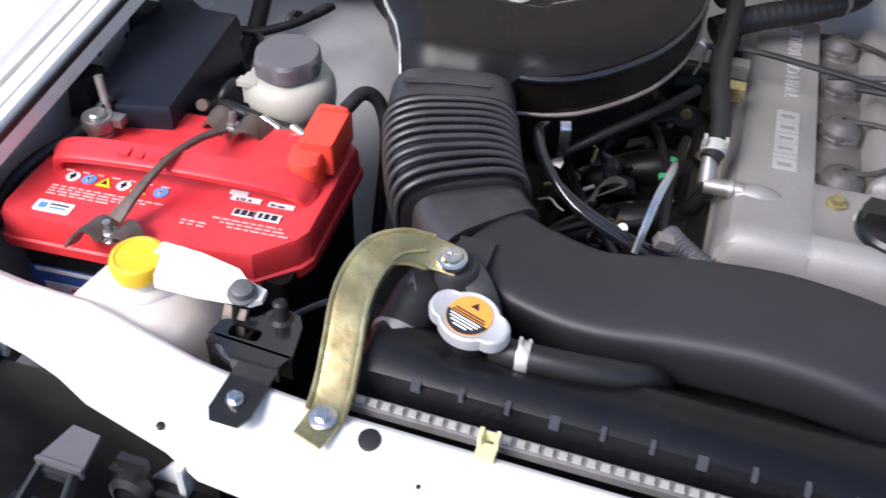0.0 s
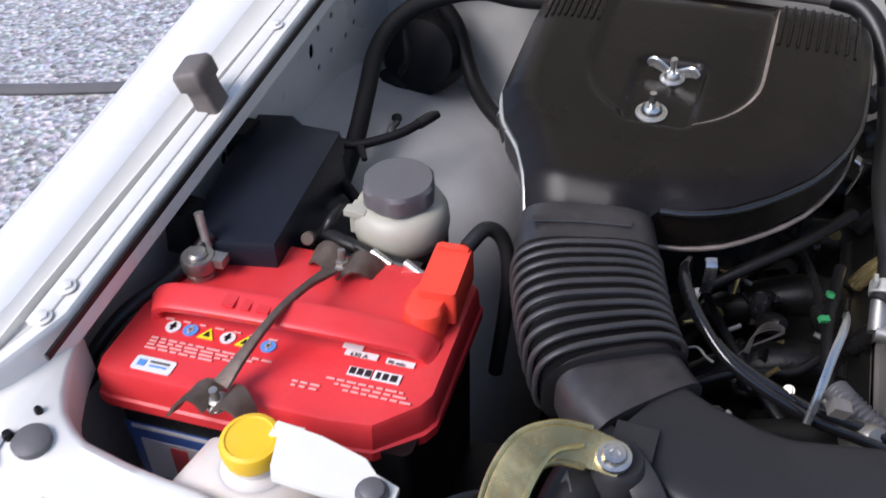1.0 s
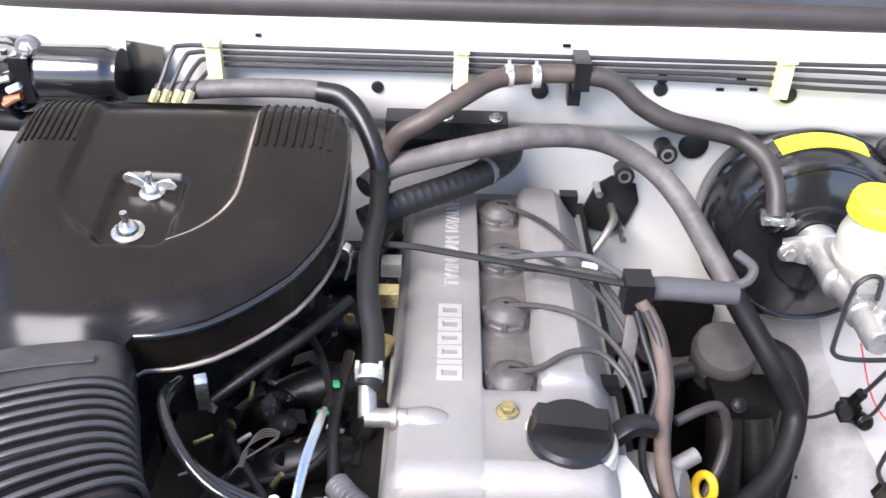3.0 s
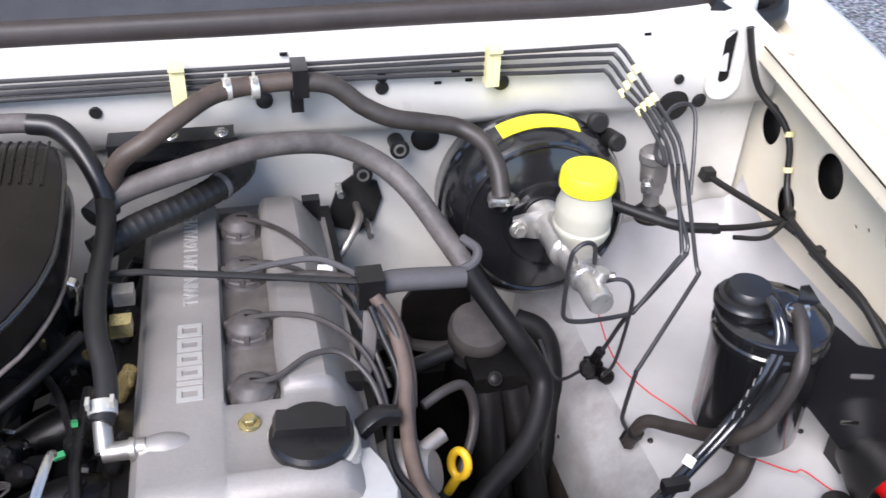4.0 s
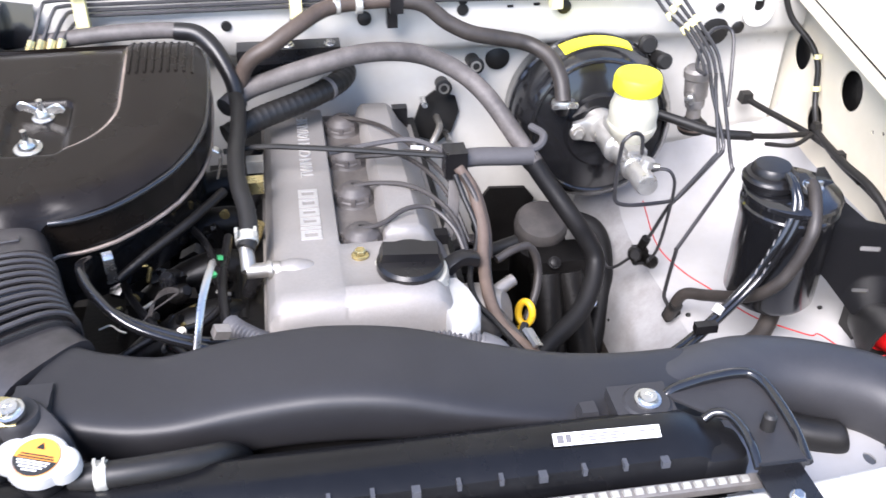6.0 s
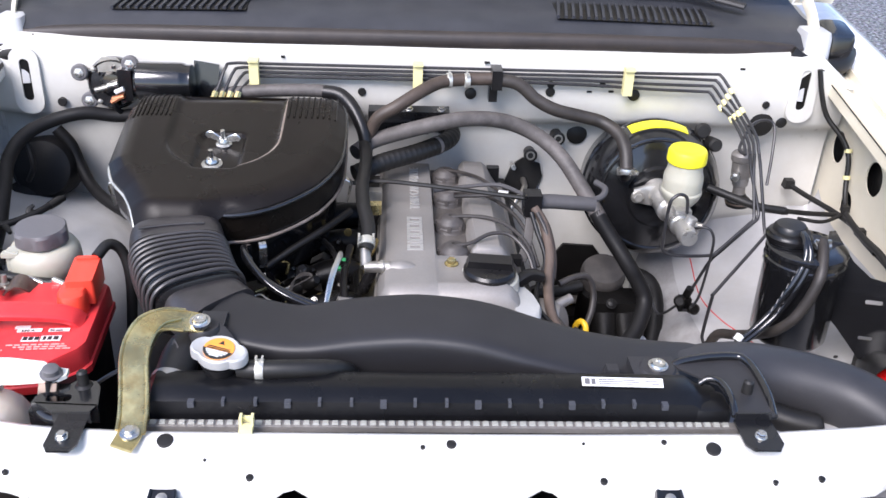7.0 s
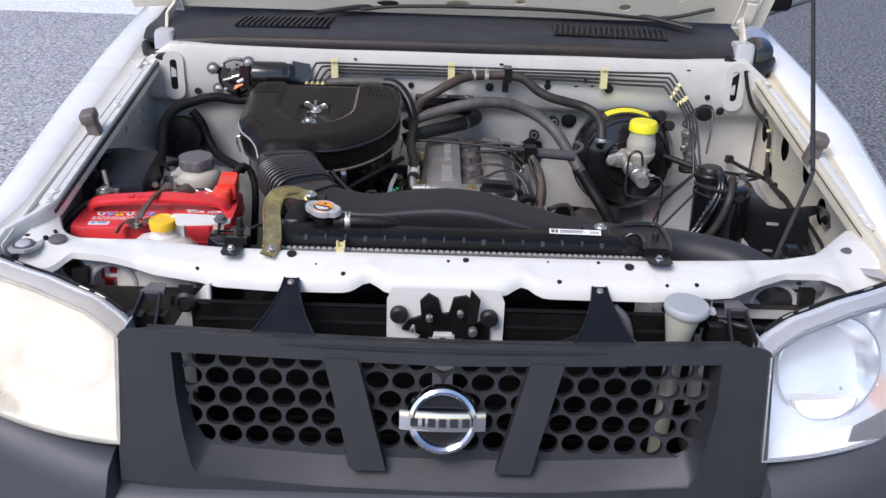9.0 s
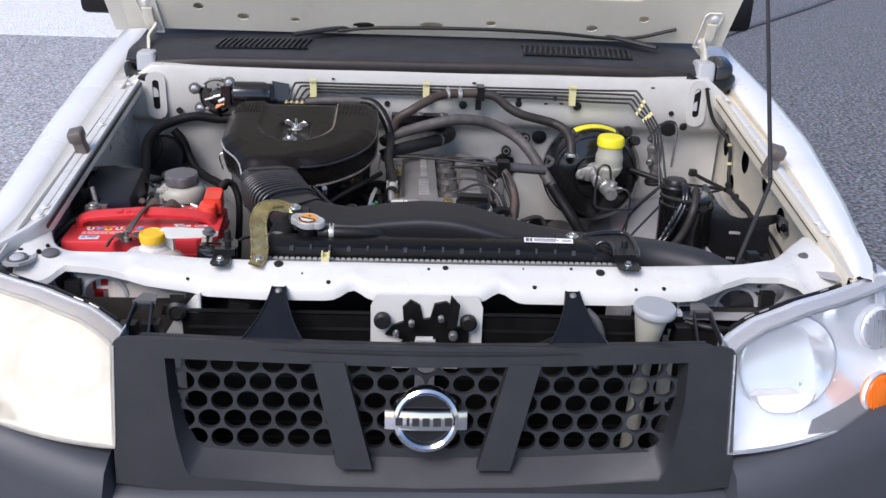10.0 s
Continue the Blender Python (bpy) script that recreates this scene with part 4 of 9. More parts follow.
OUT = [(-0.436, -0.176), (-0.440, -0.084), (-0.4395, 0.022), (-0.434, 0.031), (-0.422, 0.035), (-0.20, 0.029), (0.0, 0.0265), (0.20, 0.028), (0.425, 0.033), (0.437, 0.030), (0.4425, 0.020), (0.445, -0.08), (0.447, -0.174), (0.32, -0.192), (0.0, -0.200), (-0.32, -0.192)]


def grille_plane(d):
    return axes(GM @ Vector((0, 0, d)), GM.col[0].to_3d(), GM.col[1].to_3d(), GM.col[2].to_3d())


MOUTH = [(-0.366, 0.006), (-0.361, -0.05), (-0.352, -0.105), (-0.340, -0.152), (-0.332, -0.166), (-0.16, -0.178), (0.0, -0.181), (0.16, -0.178), (0.340, -0.166), (0.348, -0.152), (0.361, -0.105), (0.371, -0.05), (0.373, 0.010), (0.19, 0.002), (0.0, -0.003), (-0.19, 0.001)]
FIELD = [(-0.359, 0.002), (-0.3525, -0.05), (-0.343, -0.092), (-0.328, -0.121), (-0.314, -0.1275), (-0.16, -0.137), (0.0, -0.1395), (0.16, -0.137), (0.326, -0.1275), (0.340, -0.121), (0.352, -0.092), (0.363, -0.05), (0.367, 0.006), (0.19, -0.002), (0.0, -0.007), (-0.19, -0.003)]
grille = part("grille", slab(NEW(), OUT, GM, 0.012, [MOUTH]), GREYPL, truck, "dark grey textured plastic grille", bevel=0.003)
# the mouth's walls fall back to the honeycomb, the lower one as a broad sloping ledge
bm = NEW()
rings = []
for f, d in ((0.0, -0.0005), (0.12, -0.004), (0.9, -0.022), (1.0, -0.026)):
    gp = grille_plane(d)
    rings.append([gp @ Vector((a[0] + (b[0] - a[0]) * f, a[1] + (b[1] - a[1]) * f, 0)) for a, b in zip(MOUTH, FIELD)])
skin(bm, [[ring[k % len(MOUTH)] for ring in rings] for k in range(len(MOUTH) + 1)], 0.002)
part("mouth_wall", bm, GREYPL, grille, "smooth inner wall of the grille opening", angle=35)
bm = NEW()
holes = []
for r in range(6):
    for c in range(-11, 12):
        hx = c * 0.0364 + (0.0 if r % 2 == 0 else 0.0182)
        hy = -0.0055 - 0.0274 * r
        if abs(hx) < 0.375 and hy > -0.12:
            holes.append(disc(hx, hy, 0.0159, 0.0140, 18))
slab(bm, [(-0.40, -0.150), (0.40, -0.150), (0.40, 0.026), (-0.40, 0.026)], grille_plane(-0.0225), 0.012, holes)
part("honeycomb", bm, GREYPL, grille, "dark grey honeycomb insert with oval openings", angle=30)
# two slanting bars cross the mouth and end in a square foot on the ledge
for s in (-1, 1):
    bm = NEW()
    slab(bm, [(0.1165 * s, 0.004), (0.162 * s, 0.004), (0.122 * s, -0.152), (0.075 * s, -0.152)][:: 1 if s > 0 else -1], grille_plane(0.003), 0.024)
    part("grille_bar", bm, GREYPL, grille, bevel=0.003)
    bm = NEW()
    slab(bm, [(0.084 * s, -0.134), (0.1315 * s, -0.130), (0.127 * s, -0.150), (0.080 * s, -0.151)][:: 1 if s > 0 else -1], grille_plane(-0.004), 0.018)
    part("bar_foot", bm, GREYPL, grille, bevel=0.002)
# stepped ledge behind the grille's upper edge
for y, z, w, h in ((-0.113, 0.866, 0.42, 0.006), (-0.099, 0.860, 0.415, 0.012), (-0.088, 0.862, 0.41, 0.006)):
    bm = NEW()
    sweep(bm, [(x * w, y + 0.012 * x * x, z - 0.004 * (1 - abs(x))) for x in (-1, -0.5, 0, 0.5, 1)], 0.0075, h * 0.55, p=5, seg=10, sub=4, up=(0, 0, 1))
    part("grille_ledge", bm, GREYPL, grille)
# chrome badge: ring and plain bar
EM = axes(GM @ Vector((0, -0.075, 0.006)), GM.col[0].to_3d(), GM.col[1].to_3d(), GM.col[2].to_3d())
bm = NEW()
lathe(bm, [(0.0365, 0.0), (0.037, 0.009), (0.041, 0.0118), (0.0455, 0.010), (0.0492, 0.002), (0.0492, -0.004), (0.0365, -0.004), (0.0365, 0.0)], EM, 48, False)
emblem = part("emblem", bm, CHROME, grille, "round chrome badge with a plain crossbar")
bm = NEW()
grid = [[EM @ Vector((x, y, 0.012 - 4.0 * x * x * 0.5 + (0.002 if abs(y) < 0.010 else 0.0))) for y in (-0.0135, -0.0125, -0.01, 0.0, 0.01, 0.0125, 0.0135)] for x in [-0.058 + 0.00580 * k for k in range(21)]]
skin(bm, grid, 0.006)
part("badge_bar", bm, CHROME, grille, "plain chrome crossbar")
for cx, w in ((-0.040, 0.010), (-0.0275, 0.004), (-0.0165, 0.010), (-0.002, 0.010), (0.0135, 0.011), (0.0295, 0.010)):
    bm = NEW()
    box(bm, (cx + 0.002, -0.001, 0.0147 - 2.0 * cx * cx), (w, 0.0110, 0.0012), EM)
    part("badge_mark", bm, GREYPL, grille, "plain dark block on the crossbar")
bm = NEW()
lathe(bm, [(0.036, -0.003), (0.036, 0.0)], EM, 40)
part("badge_back", bm, GLOSS, grille)

# condenser and radiator core seen through the grille, bonnet catch brace
bm = NEW()
box(bm, (0, 0.012, 0.66), (0.74, 0.012, 0.40))
cond = part("condenser", bm, IRON, truck, "dark air-conditioning condenser")
for k in range(14):
    bm = NEW()
    box(bm, (0, 0.0055, 0.865 - 0.028 * k), (0.72, 0.004, 0.004))
    part("tube", bm, FIN, cond)
bm = NEW()
box(bm, (0, -0.012, 0.70), (0.03, 0.01, 0.26))
part("centre_brace", bm, SHADEWHITE, truck, "white centre brace", bevel=0.003)

# ---- headlamps ----
def headlamp(s):
    def top(u):
        return float(np.interp(u, [0, 0.16, 0.41, 0.83, 1.0], [0.867, 0.894, 0.912, 0.920, 0.920]))

    def low(u):
        return float(np.interp(u, [0, 0.35, 0.84, 1.0], [0.725, 0.737, 0.754, 0.765]))

    def at(u, v, back=0.0):
        x = 0.438 + 0.300 * u
        z = low(u) + (top(u) - low(u)) * v
        y = -0.3335 + 0.25 * z + 0.095 * u ** 1.8 + 0.04 * v * v * math.sqrt(u) - 0.008 * math.sin(math.pi * min(1, u)) + back
        return (s * x, y, z)
    us, vs = [k / 18 for k in range(19)], [k / 10 for k in range(11)]
    bm = NEW()
    skin(bm, [[at(u, v, 0.045 + 0.02 * math.sin(math.pi * v)) for v in vs] for u in us], 0.003 * s)
    body = part("headlamp", bm, REFLECTOR, truck, "wide headlamp with a clear lens and chrome reflector" if s > 0 else "wide headlamp with a yellowed cloudy lens")
    bm = NEW()
    skin(bm, [[p, (p[0], p[1] + 0.018, p[2] + 0.001), (p[0], p[1] + 0.045, p[2] - 0.005), (p[0], p[1] + 0.068, p[2] - 0.013)] for p in (at(u, 1) for u in us)], 0.002)
    part("lens_top", bm, SATIN if s > 0 else MILK, body, "grey upper edge of the lamp", angle=60)
    bm = NEW()
    for pts in ([at(u, 0) for u in us], [at(0, v) for v in vs], [at(1, v) for v in vs]):
        grid = [[p, (p[0], p[1] + 0.03, p[2]), (p[0], p[1] + 0.075, p[2])] for p in pts]
        skin(bm, grid, 0.002)
    part("housing", bm, REFLECTOR, body, angle=60)
    bm = NEW()
    rim = [at(u, 1, 0.001) for u in us] + [at(1, v, 0.001) for v in vs[-2::-1]] + [at(u, 0, 0.001) for u in us[-2::-1]] + [at(0, v, 0.001) for v in vs[1:]]
    sweep(bm, rim, 0.0035, seg=6, sub=1)
    part("lens_rim", bm, LENS if s > 0 else HAZY, body)
    # main bowl, its dark edge, the bulb holder's reflection and the half-moon shield
    c = Vector(at(0.34, 0.52, 0.054))
    n = Vector((0.12 * s, -0.93, 0.18)).normalized()
    m = facing(c, n)
    bm = NEW()
    prof = [(0.010, -0.040), (0.034, -0.034), (0.056, -0.020), (0.072, 0.0), (0.078, 0.008), (0.075, 0.009), (0.068, -0.001), (0.052, -0.024), (0.030, -0.038), (0.010, -0.044)]
    lathe(bm, prof, m, 40, False)
    part("bowl", bm, BOWL, body, "round chrome reflector bowl")
    bm = NEW()
    sweep(bm, [m @ Vector((0.0775 * math.cos(t), 0.0775 * math.sin(t), 0.0095)) for t in (radians(-62 + 11 * k) for k in range(19))], 0.0009, seg=6, sub=2)
    part("bowl_edge", bm, BOWLEDGE, body, "grey edge of the bowl")
    # Dark rod drawn for the bulb holder's reflection in the bowl.
    bm = NEW()
    rod(bm, m @ Vector((0.006, 0.004, -0.030)), m @ Vector((0.030, -0.040, -0.006)), 0.0025, 0.0050, 12)
    part("bulb_streak", bm, BOWLEDGE, body, "dark streak for the bulb holder's reflection")
    bm = NEW()
    lathe(bm, [(0.010, -0.04), (0.010, -0.022), (0.006, -0.016)], m, 16)
    part("bulb", bm, REFLECTOR, body)
    bm = NEW()
    moon = [(-0.050 + 0.047 * (1 - math.cos(t)), -0.046 - 0.030 * math.sin(t)) for t in (math.pi * k / 12 for k in range(13))]
    slab(bm, moon, facing(c + n * 0.012, n), 0.004)
    part("lower_shield", bm, MILK, body, "cream half-moon shield under the bowl", bevel=0.001)
    bm = NEW()
    sweep(bm, [facing(c + n * 0.0145, n) @ Vector((x, y, 0)) for x, y in moon], 0.0007, seg=6, sub=1)
    part("shield_edge", bm, BOWLEDGE, body)
    bm = NEW()
    slab(bm, [(-0.062, -0.044), (-0.052, -0.036), (0.006, -0.036), (0.022, -0.045)], facing(c + n * 0.013, n), 0.003)
    part("shield_top", bm, SATIN, body, "grey ledge over the shield", bevel=0.001)
    # amber indicator and side light in their own round chambers at the outer end
    for u, v, r, mt, lab in ((0.842, 0.165, 0.032, AMBER, "orange round indicator"), (0.850, 0.66, 0.034, REFLECTOR, "ribbed side light")):
        cc = Vector(at(u, v, -0.002 if mt is AMBER else 0.020))
        nn = Vector((0.35 * s, -0.9, 0.18)).normalized()
        bm = NEW()
        lathe(bm, [(r, -0.012), (r, -0.002), (r * 0.9, 0.003), (r * 0.5, 0.007), (0.002, 0.008)], facing(cc, nn), 32)
        cell = part("indicator" if mt is AMBER else "side_light", bm, mt, body, lab)
        bm = NEW()
        lathe(bm, [(r * 1.02, -0.006), (r * 1.03, 0.002), (r * 1.08, 0.002), (r * 1.10, -0.006)], facing(cc, nn), 32, False)
        part("chamber_rim", bm, REFLECTOR, body, "bright rim of the chamber")
        for k in range(-5, 6):
            if mt is REFLECTOR:
                bm = NEW()
                hh = math.sqrt(max(0.0, r * r - (k * r / 5.6) ** 2)) * 0.9
                box(bm, (k * r / 5.6, 0, 0), (0.0018, 2 * hh, 0.004), facing(cc + nn * 0.010, nn))
                part("rib", bm, BOWLEDGE, cell)
            elif abs(k) < 5:
                bm = NEW()
                hh = math.sqrt(max(0.0, r * r - (k * r / 5) ** 2)) * 0.86
                box(bm, (k * r / 5, 0, 0), (0.0012, 2 * hh, 0.0016), facing(cc + nn * 0.006, nn))
                part("rib", bm, AMBER, cell)
    bm = NEW()
    sweep(bm, [(p[0], p[1], p[2] - 0.012) for p in (at(u, 1, 0.070) for u in us[1:16])], 0.0045, 0.004, seg=8, sub=2)
    part("top_seal", bm, PLASTIC, body, "black seal along the lamp's top edge")
    for u0 in (0.14, 0.22, 0.58):
        bm = NEW()
        a, b = Vector(at(u0, 1, 0.067)), Vector(at(u0 + 0.05, 1, 0.067))
        rod(bm, a + Vector((0, 0, -0.008)), b + Vector((0, 0, -0.008)), 0.0012, seg=6)
        part("seal_edge", bm, PALE, body)
    bm = NEW()
    skin(bm, [[at(u, v) for v in vs] for u in us], 0.003 * s)
    lens = part("lens", bm, LENS if s > 0 else HAZY, body)
    lens.visible_shadow = False


both(headlamp)

# ---- bumper ----
HALF = [0.05 * k for k in range(9)] + [0.425, 0.444, 0.450] + [0.475 + 0.025 * k for k in range(14)]
BUMPER_X = [-x for x in HALF[:0:-1]] + HALF
bm = NEW()
grid = []
for i in range(len(BUMPER_X)):
    x = BUMPER_X[i]
    back = 0.50 * max(0.0, abs(x) - 0.36) ** 1.65
    zt = 0.664 + 0.042 * min(1.0, max(0.0, (abs(x) - 0.444) / 0.006)) + 0.085 * max(0.0, (abs(x) - 0.44)) / 0.36
    grid.append([(x, -0.10 + back, zt - 0.005), (x, -0.158 + back, zt), (x, -0.185 + back, zt - 0.012), (x, -0.20 + back, zt - 0.05), (x, -0.205 + back, 0.54), (x, -0.20 + back, 0.46), (x, -0.16 + back, 0.42), (x, -0.08 + back, 0.41)])
skin(bm, grid, 0.004)
part("bumper", bm, BUMPER, truck, "dark grey plastic front bumper", angle=50)

# ---- bonnet, propped open ----
HA = radians(62)
HM = axes((0.0, 0.985, 1.125), X, Vector((0, -math.cos(HA), math.sin(HA))), Vector((0, math.sin(HA), math.cos(HA))))
bm = NEW()
grid = []
for i in range(17):
    u = -0.722 + 1.444 * i / 16
    grid.append([HM @ Vector((u * (1 + 0.15 * min(v, 0.3)), v * 1.02, 0.03 - 0.035 * (u / 0.72) ** 4 - 0.02 * v * v)) for v in (0, 0.02, 0.15, 0.3, 0.5, 0.7, 0.85, 0.98, 1.0)])
skin(bm, grid, -0.004)
bonnet = part("bonnet", bm, CREAMPAINT, truck, "white bonnet propped open, inner side showing", angle=50)
bm = NEW()
slab(bm, [(-0.705, 0.005), (0.700, 0.005), (0.715, 0.30), (0.70, 0.97), (-0.70, 0.97), (-0.715, 0.30)], 
     axes(HM @ Vector((0, 0, -0.004)), -X, HM.col[1].to_3d(), -HM.col[2].to_3d()), 0.003,
     [rounded(-0.54, 0.12, -0.30, 0.44, 0.05), rounded(-0.24, 0.12, 0.24, 0.44, 0.05), rounded(0.30, 0.12, 0.54, 0.44, 0.05), rounded(-0.52, 0.54, -0.06, 0.86, 0.05), rounded(0.06, 0.54, 0.52, 0.86, 0.05),
      disc(-0.02, 0.035, 0.028, 0.009), disc(0.14, 0.03, 0.026, 0.009), disc(-0.16, 0.045, 0.012, 0.007), disc(0.30, 0.04, 0.010, 0.006), disc(-0.40, 0.04, 0.014, 0.009), disc(0.42, 0.045, 0.014, 0.009), disc(-0.52, 0.07, 0.012, 0.009), disc(0.52, 0.07, 0.012, 0.009)])
part("inner_frame", bm, CREAMPAINT, bonnet, "white pressed inner frame with oval holes", bevel=0.0015)
bm = NEW()
sweep(bm, [HM @ Vector(p) for p in ((0.60, 0.05, -0.012), (0.48, 0.02, -0.013), (0.30, 0.03, -0.012), (0.12, 0.035, -0.013), (-0.10, 0.03, -0.012), (-0.2, 0.02, -0.015))], 0.004, seg=8)
part("washer_hose", bm, RUBBER, bonnet, "black washer hose clipped to the inner frame")


def hinge(s):
    x0 = 0.644 if s > 0 else 0.616
    dz = 0.0 if s > 0 else -0.010
    xp = 0.672 if s > 0 else 0.628
    # plate bolted to the bonnet, with a raised rim
    bm = NEW()
    plate = [(xp - 0.020, 0.000), (xp + 0.014, 0.000), (xp + 0.030, 0.090), (xp + 0.024, 0.098), (xp - 0.004, 0.098), (xp - 0.012, 0.090)]
    hm = axes(HM @ Vector((0, 0, -0.0105)), -X, HM.col[1].to_3d(), -HM.col[2].to_3d())
    slab(bm, [(-s * u, v) for u, v in plate][::s], hm, 0.003)
    hg = part("hinge", bm, CREAMPAINT, truck, "cream painted bonnet hinge with its bolted plate", bevel=0.001)
    bm = NEW()
    sweep(bm, [hm @ Vector((-s * u, v, 0.001)) for u, v in plate + plate[:1]], 0.0018, seg=6, sub=1)
    part("plate_rim", bm, WINGPAINT, hg)
    for u, v in ((xp + 0.010, 0.084), (xp - 0.004, 0.016)):
        bm = NEW()
        hexhead(bm, hm @ Vector((-s * u, v, 0.001)), -HM.col[2].to_3d(), 0.006, 0.005, 1.6)
        part("bolt", bm, WINGPAINT, hg)
    # flat arm twisting down to the foot
    bm = NEW()
    pts = [HM @ Vector((s * (xp + 0.008), 0.070, -0.016)), HM @ Vector((s * (xp + 0.006), 0.030, -0.020)), (s * (xp - 0.006), 0.955, 1.135), (s * (x0 + 0.014), 0.915, 1.126 + dz), (s * (x0 + 0.006), 0.88, 1.118 + dz), (s * x0, 0.85, 1.104 + dz)]
    sweep(bm, pts, [0.012, 0.012, 0.011, 0.010, 0.011, 0.012], 0.0035, p=5, seg=10, sub=4)
    part("hinge_arm", bm, CREAMPAINT, hg, "cream painted hinge arm")
    # grey-white foot and the dark plastic cap beside it
    bm = NEW()
    loft(bm, [[(s * (x0 + x * f), 0.848 + y * f, z) for x, y in rounded(-0.022, -0.030, 0.022, 0.030, 0.010)] for z, f in ((1.050 + dz, 1.0), (1.100 + dz, 0.96), (1.108 + dz, 0.86), (1.110 + dz, 0.6))])
    part("hinge_foot", bm, SATIN, hg, "grey-white hinge foot", angle=50)
    bm = NEW()
    wide = 1.0 if s > 0 else 0.55
    loft(bm, [[(s * (x0 + 0.022 + 0.024 * wide + x * f * wide), 0.872 + y * f * wide, z + 0.2 * y) for x, y in rounded(-0.024, -0.034, 0.024, 0.034, 0.014)] for z, f in ((1.045 + dz, 1.0), (1.098 + dz, 1.0), (1.105 + dz, 0.93), (1.107 + dz, 0.7))])
    part("end_cap", bm, GLOSS, hg, "blue-black plastic end cap of the scuttle", angle=50)
    bm = NEW()
    sweep(bm, [(s * (x0 - 0.046), 0.818, 1.076 + dz), (s * (x0 - 0.026), 0.814, 1.064 + dz), (s * (x0 + 0.01), 0.812, 1.056 + dz), (s * (x0 + 0.018 + 0.030 * wide), 0.826, 1.058 + dz), (s * (x0 + 0.022 + 0.048 * wide), 0.86, 1.068 + dz)], 0.012, 0.015, seg=10)
    part("seal_end", bm, RUBBER, hg, "black rubber seal end")
    bm = NEW()
    sweep(bm, [(s * (x0 - 0.018), 0.826, 1.062), (s * (x0 - 0.022), 0.806, 1.035), (s * (x0 - 0.024), 0.797, 1.005)], 0.006, 0.0025, p=4, seg=8, sub=3)
    part("hinge_tail", bm, SHADEWHITE, hg, "grey-white tail of the hinge arm")


both(hinge)
bm = NEW()
sweep(bm, [(0.545, 0.085, 0.885), (0.515, 0.11, 0.885), (0.508, 0.115, 0.90), (0.544, 0.125, 1.035), (0.547, 0.129, 1.055), (0.5505, 0.147, 1.075), (0.590, 0.36, 1.277), (0.648, 0.67, 1.575)], 0.0036, seg=8, sub=3)
part("prop_rod", bm, PIPE, truck, "dark steel bonnet prop rod")

# windscreen, pillars and wipers behind the scuttle
bm = NEW()
grid = [[(x, 1.16 + 0.42 * v + 0.06 * (x / 0.7) ** 2, 1.15 + 0.50 * v) for v in (0, 0.25, 0.5, 0.75, 1.0)] for x in [-0.68 + 0.136 * k for k in range(11)]]
skin(bm, grid, 0.005)
part("windscreen", bm, DARKGLASS, truck, "dark windscreen glass")
bm = NEW()
for s in (-1, 1):
    sweep(bm, [(0.72 * s, 1.17, 1.10), (0.70 * s, 1.4, 1.38), (0.66 * s, 1.62, 1.66)], 0.03, 0.035, p=4, seg=12)
    skin(bm, [[(0.80 if s > 0 else -0.755, y, z) for z in (0.40, 0.7, 1.0, 1.06)] for y in (1.18, 1.6, 2.1)], 0.02)
sweep(bm, [(-0.66, 1.62, 1.66), (0, 1.58, 1.68), (0.66, 1.62, 1.66)], 0.04, 0.02, p=4, seg=12)
skin(bm, [[(x, y, 1.67 + 0.03 * (y - 1.6)) for y in (1.62, 1.85, 2.1)] for x in (-0.66, 0, 0.66)], 0.02)
box(bm, (0, 2.11, 1.02), (1.62, 0.02, 1.2))
part("cab", bm, PAINT, truck, "white cab shell", angle=40)
for pts in ([(-0.30, 0.93, 1.13), (-0.15, 0.99, 1.145), (0.05, 1.05, 1.155), (0.12, 1.10, 1.165)], [(0.55, 0.92, 1.125), (0.40, 1.0, 1.145), (0.25, 1.05, 1.155), (-0.05, 1.12, 1.17)]):
    bm = NEW()
    sweep(bm, pts, [0.011, 0.009, 0.006, 0.004], 0.005, p=3, seg=10)
    part("wiper", bm, MATT, truck, "black wiper arm lying on the scuttle")
for s in (-1, 1):
    bm = NEW()
    sweep(bm, [(s * 0.815, 1.46, 1.150), (s * 0.83, 1.46, 1.150), (s * 0.94, 1.47, 1.150), (s * 0.955, 1.47, 1.150)], [0.020, 0.034, 0.034, 0.022], [0.045, 0.062, 0.062, 0.048], p=3.5, seg=24, sub=4, up=(0, 0, 1))
    rod(bm, (s * 0.78, 1.45, 1.08), (s * 0.85, 1.46, 1.11), 0.015)
    part("door_mirror", bm, PLASTIC, truck, "black door mirror")
# wheels
for s in (-1, 1):
    for wy in (0.42,):
        bm = NEW()
        lathe(bm, [(0.20, -0.09), (0.30, -0.095), (0.325, -0.07), (0.33, 0), (0.325, 0.07), (0.30, 0.095), (0.20, 0.09), (0.20, -0.09)], facing((s * 0.66, wy, 0.33), (s, 0, 0)), 40, False)
        wh = part("wheel", bm, RUBBER, truck, "black tyre on a steel rim")
        bm = NEW()
        lathe(bm, [(0.05, 0.04), (0.12, 0.05), (0.17, 0.03), (0.20, 0.07)], facing((s * 0.66, wy, 0.33), (s, 0, 0)), 32)
        part("rim", bm, DULL, wh)
for s in (-1, 1):
    bm = NEW()
    lathe(bm, [(0.20, -0.09), (0.30, -0.095), (0.33, -0.06), (0.33, 0.06), (0.30, 0.095), (0.20, 0.09), (0.20, -0.09)], facing((s * 0.66, 1.9, 0.33), (s, 0, 0)), 32, False)
    part("wheel", bm, RUBBER, truck, "black tyre on a steel rim")

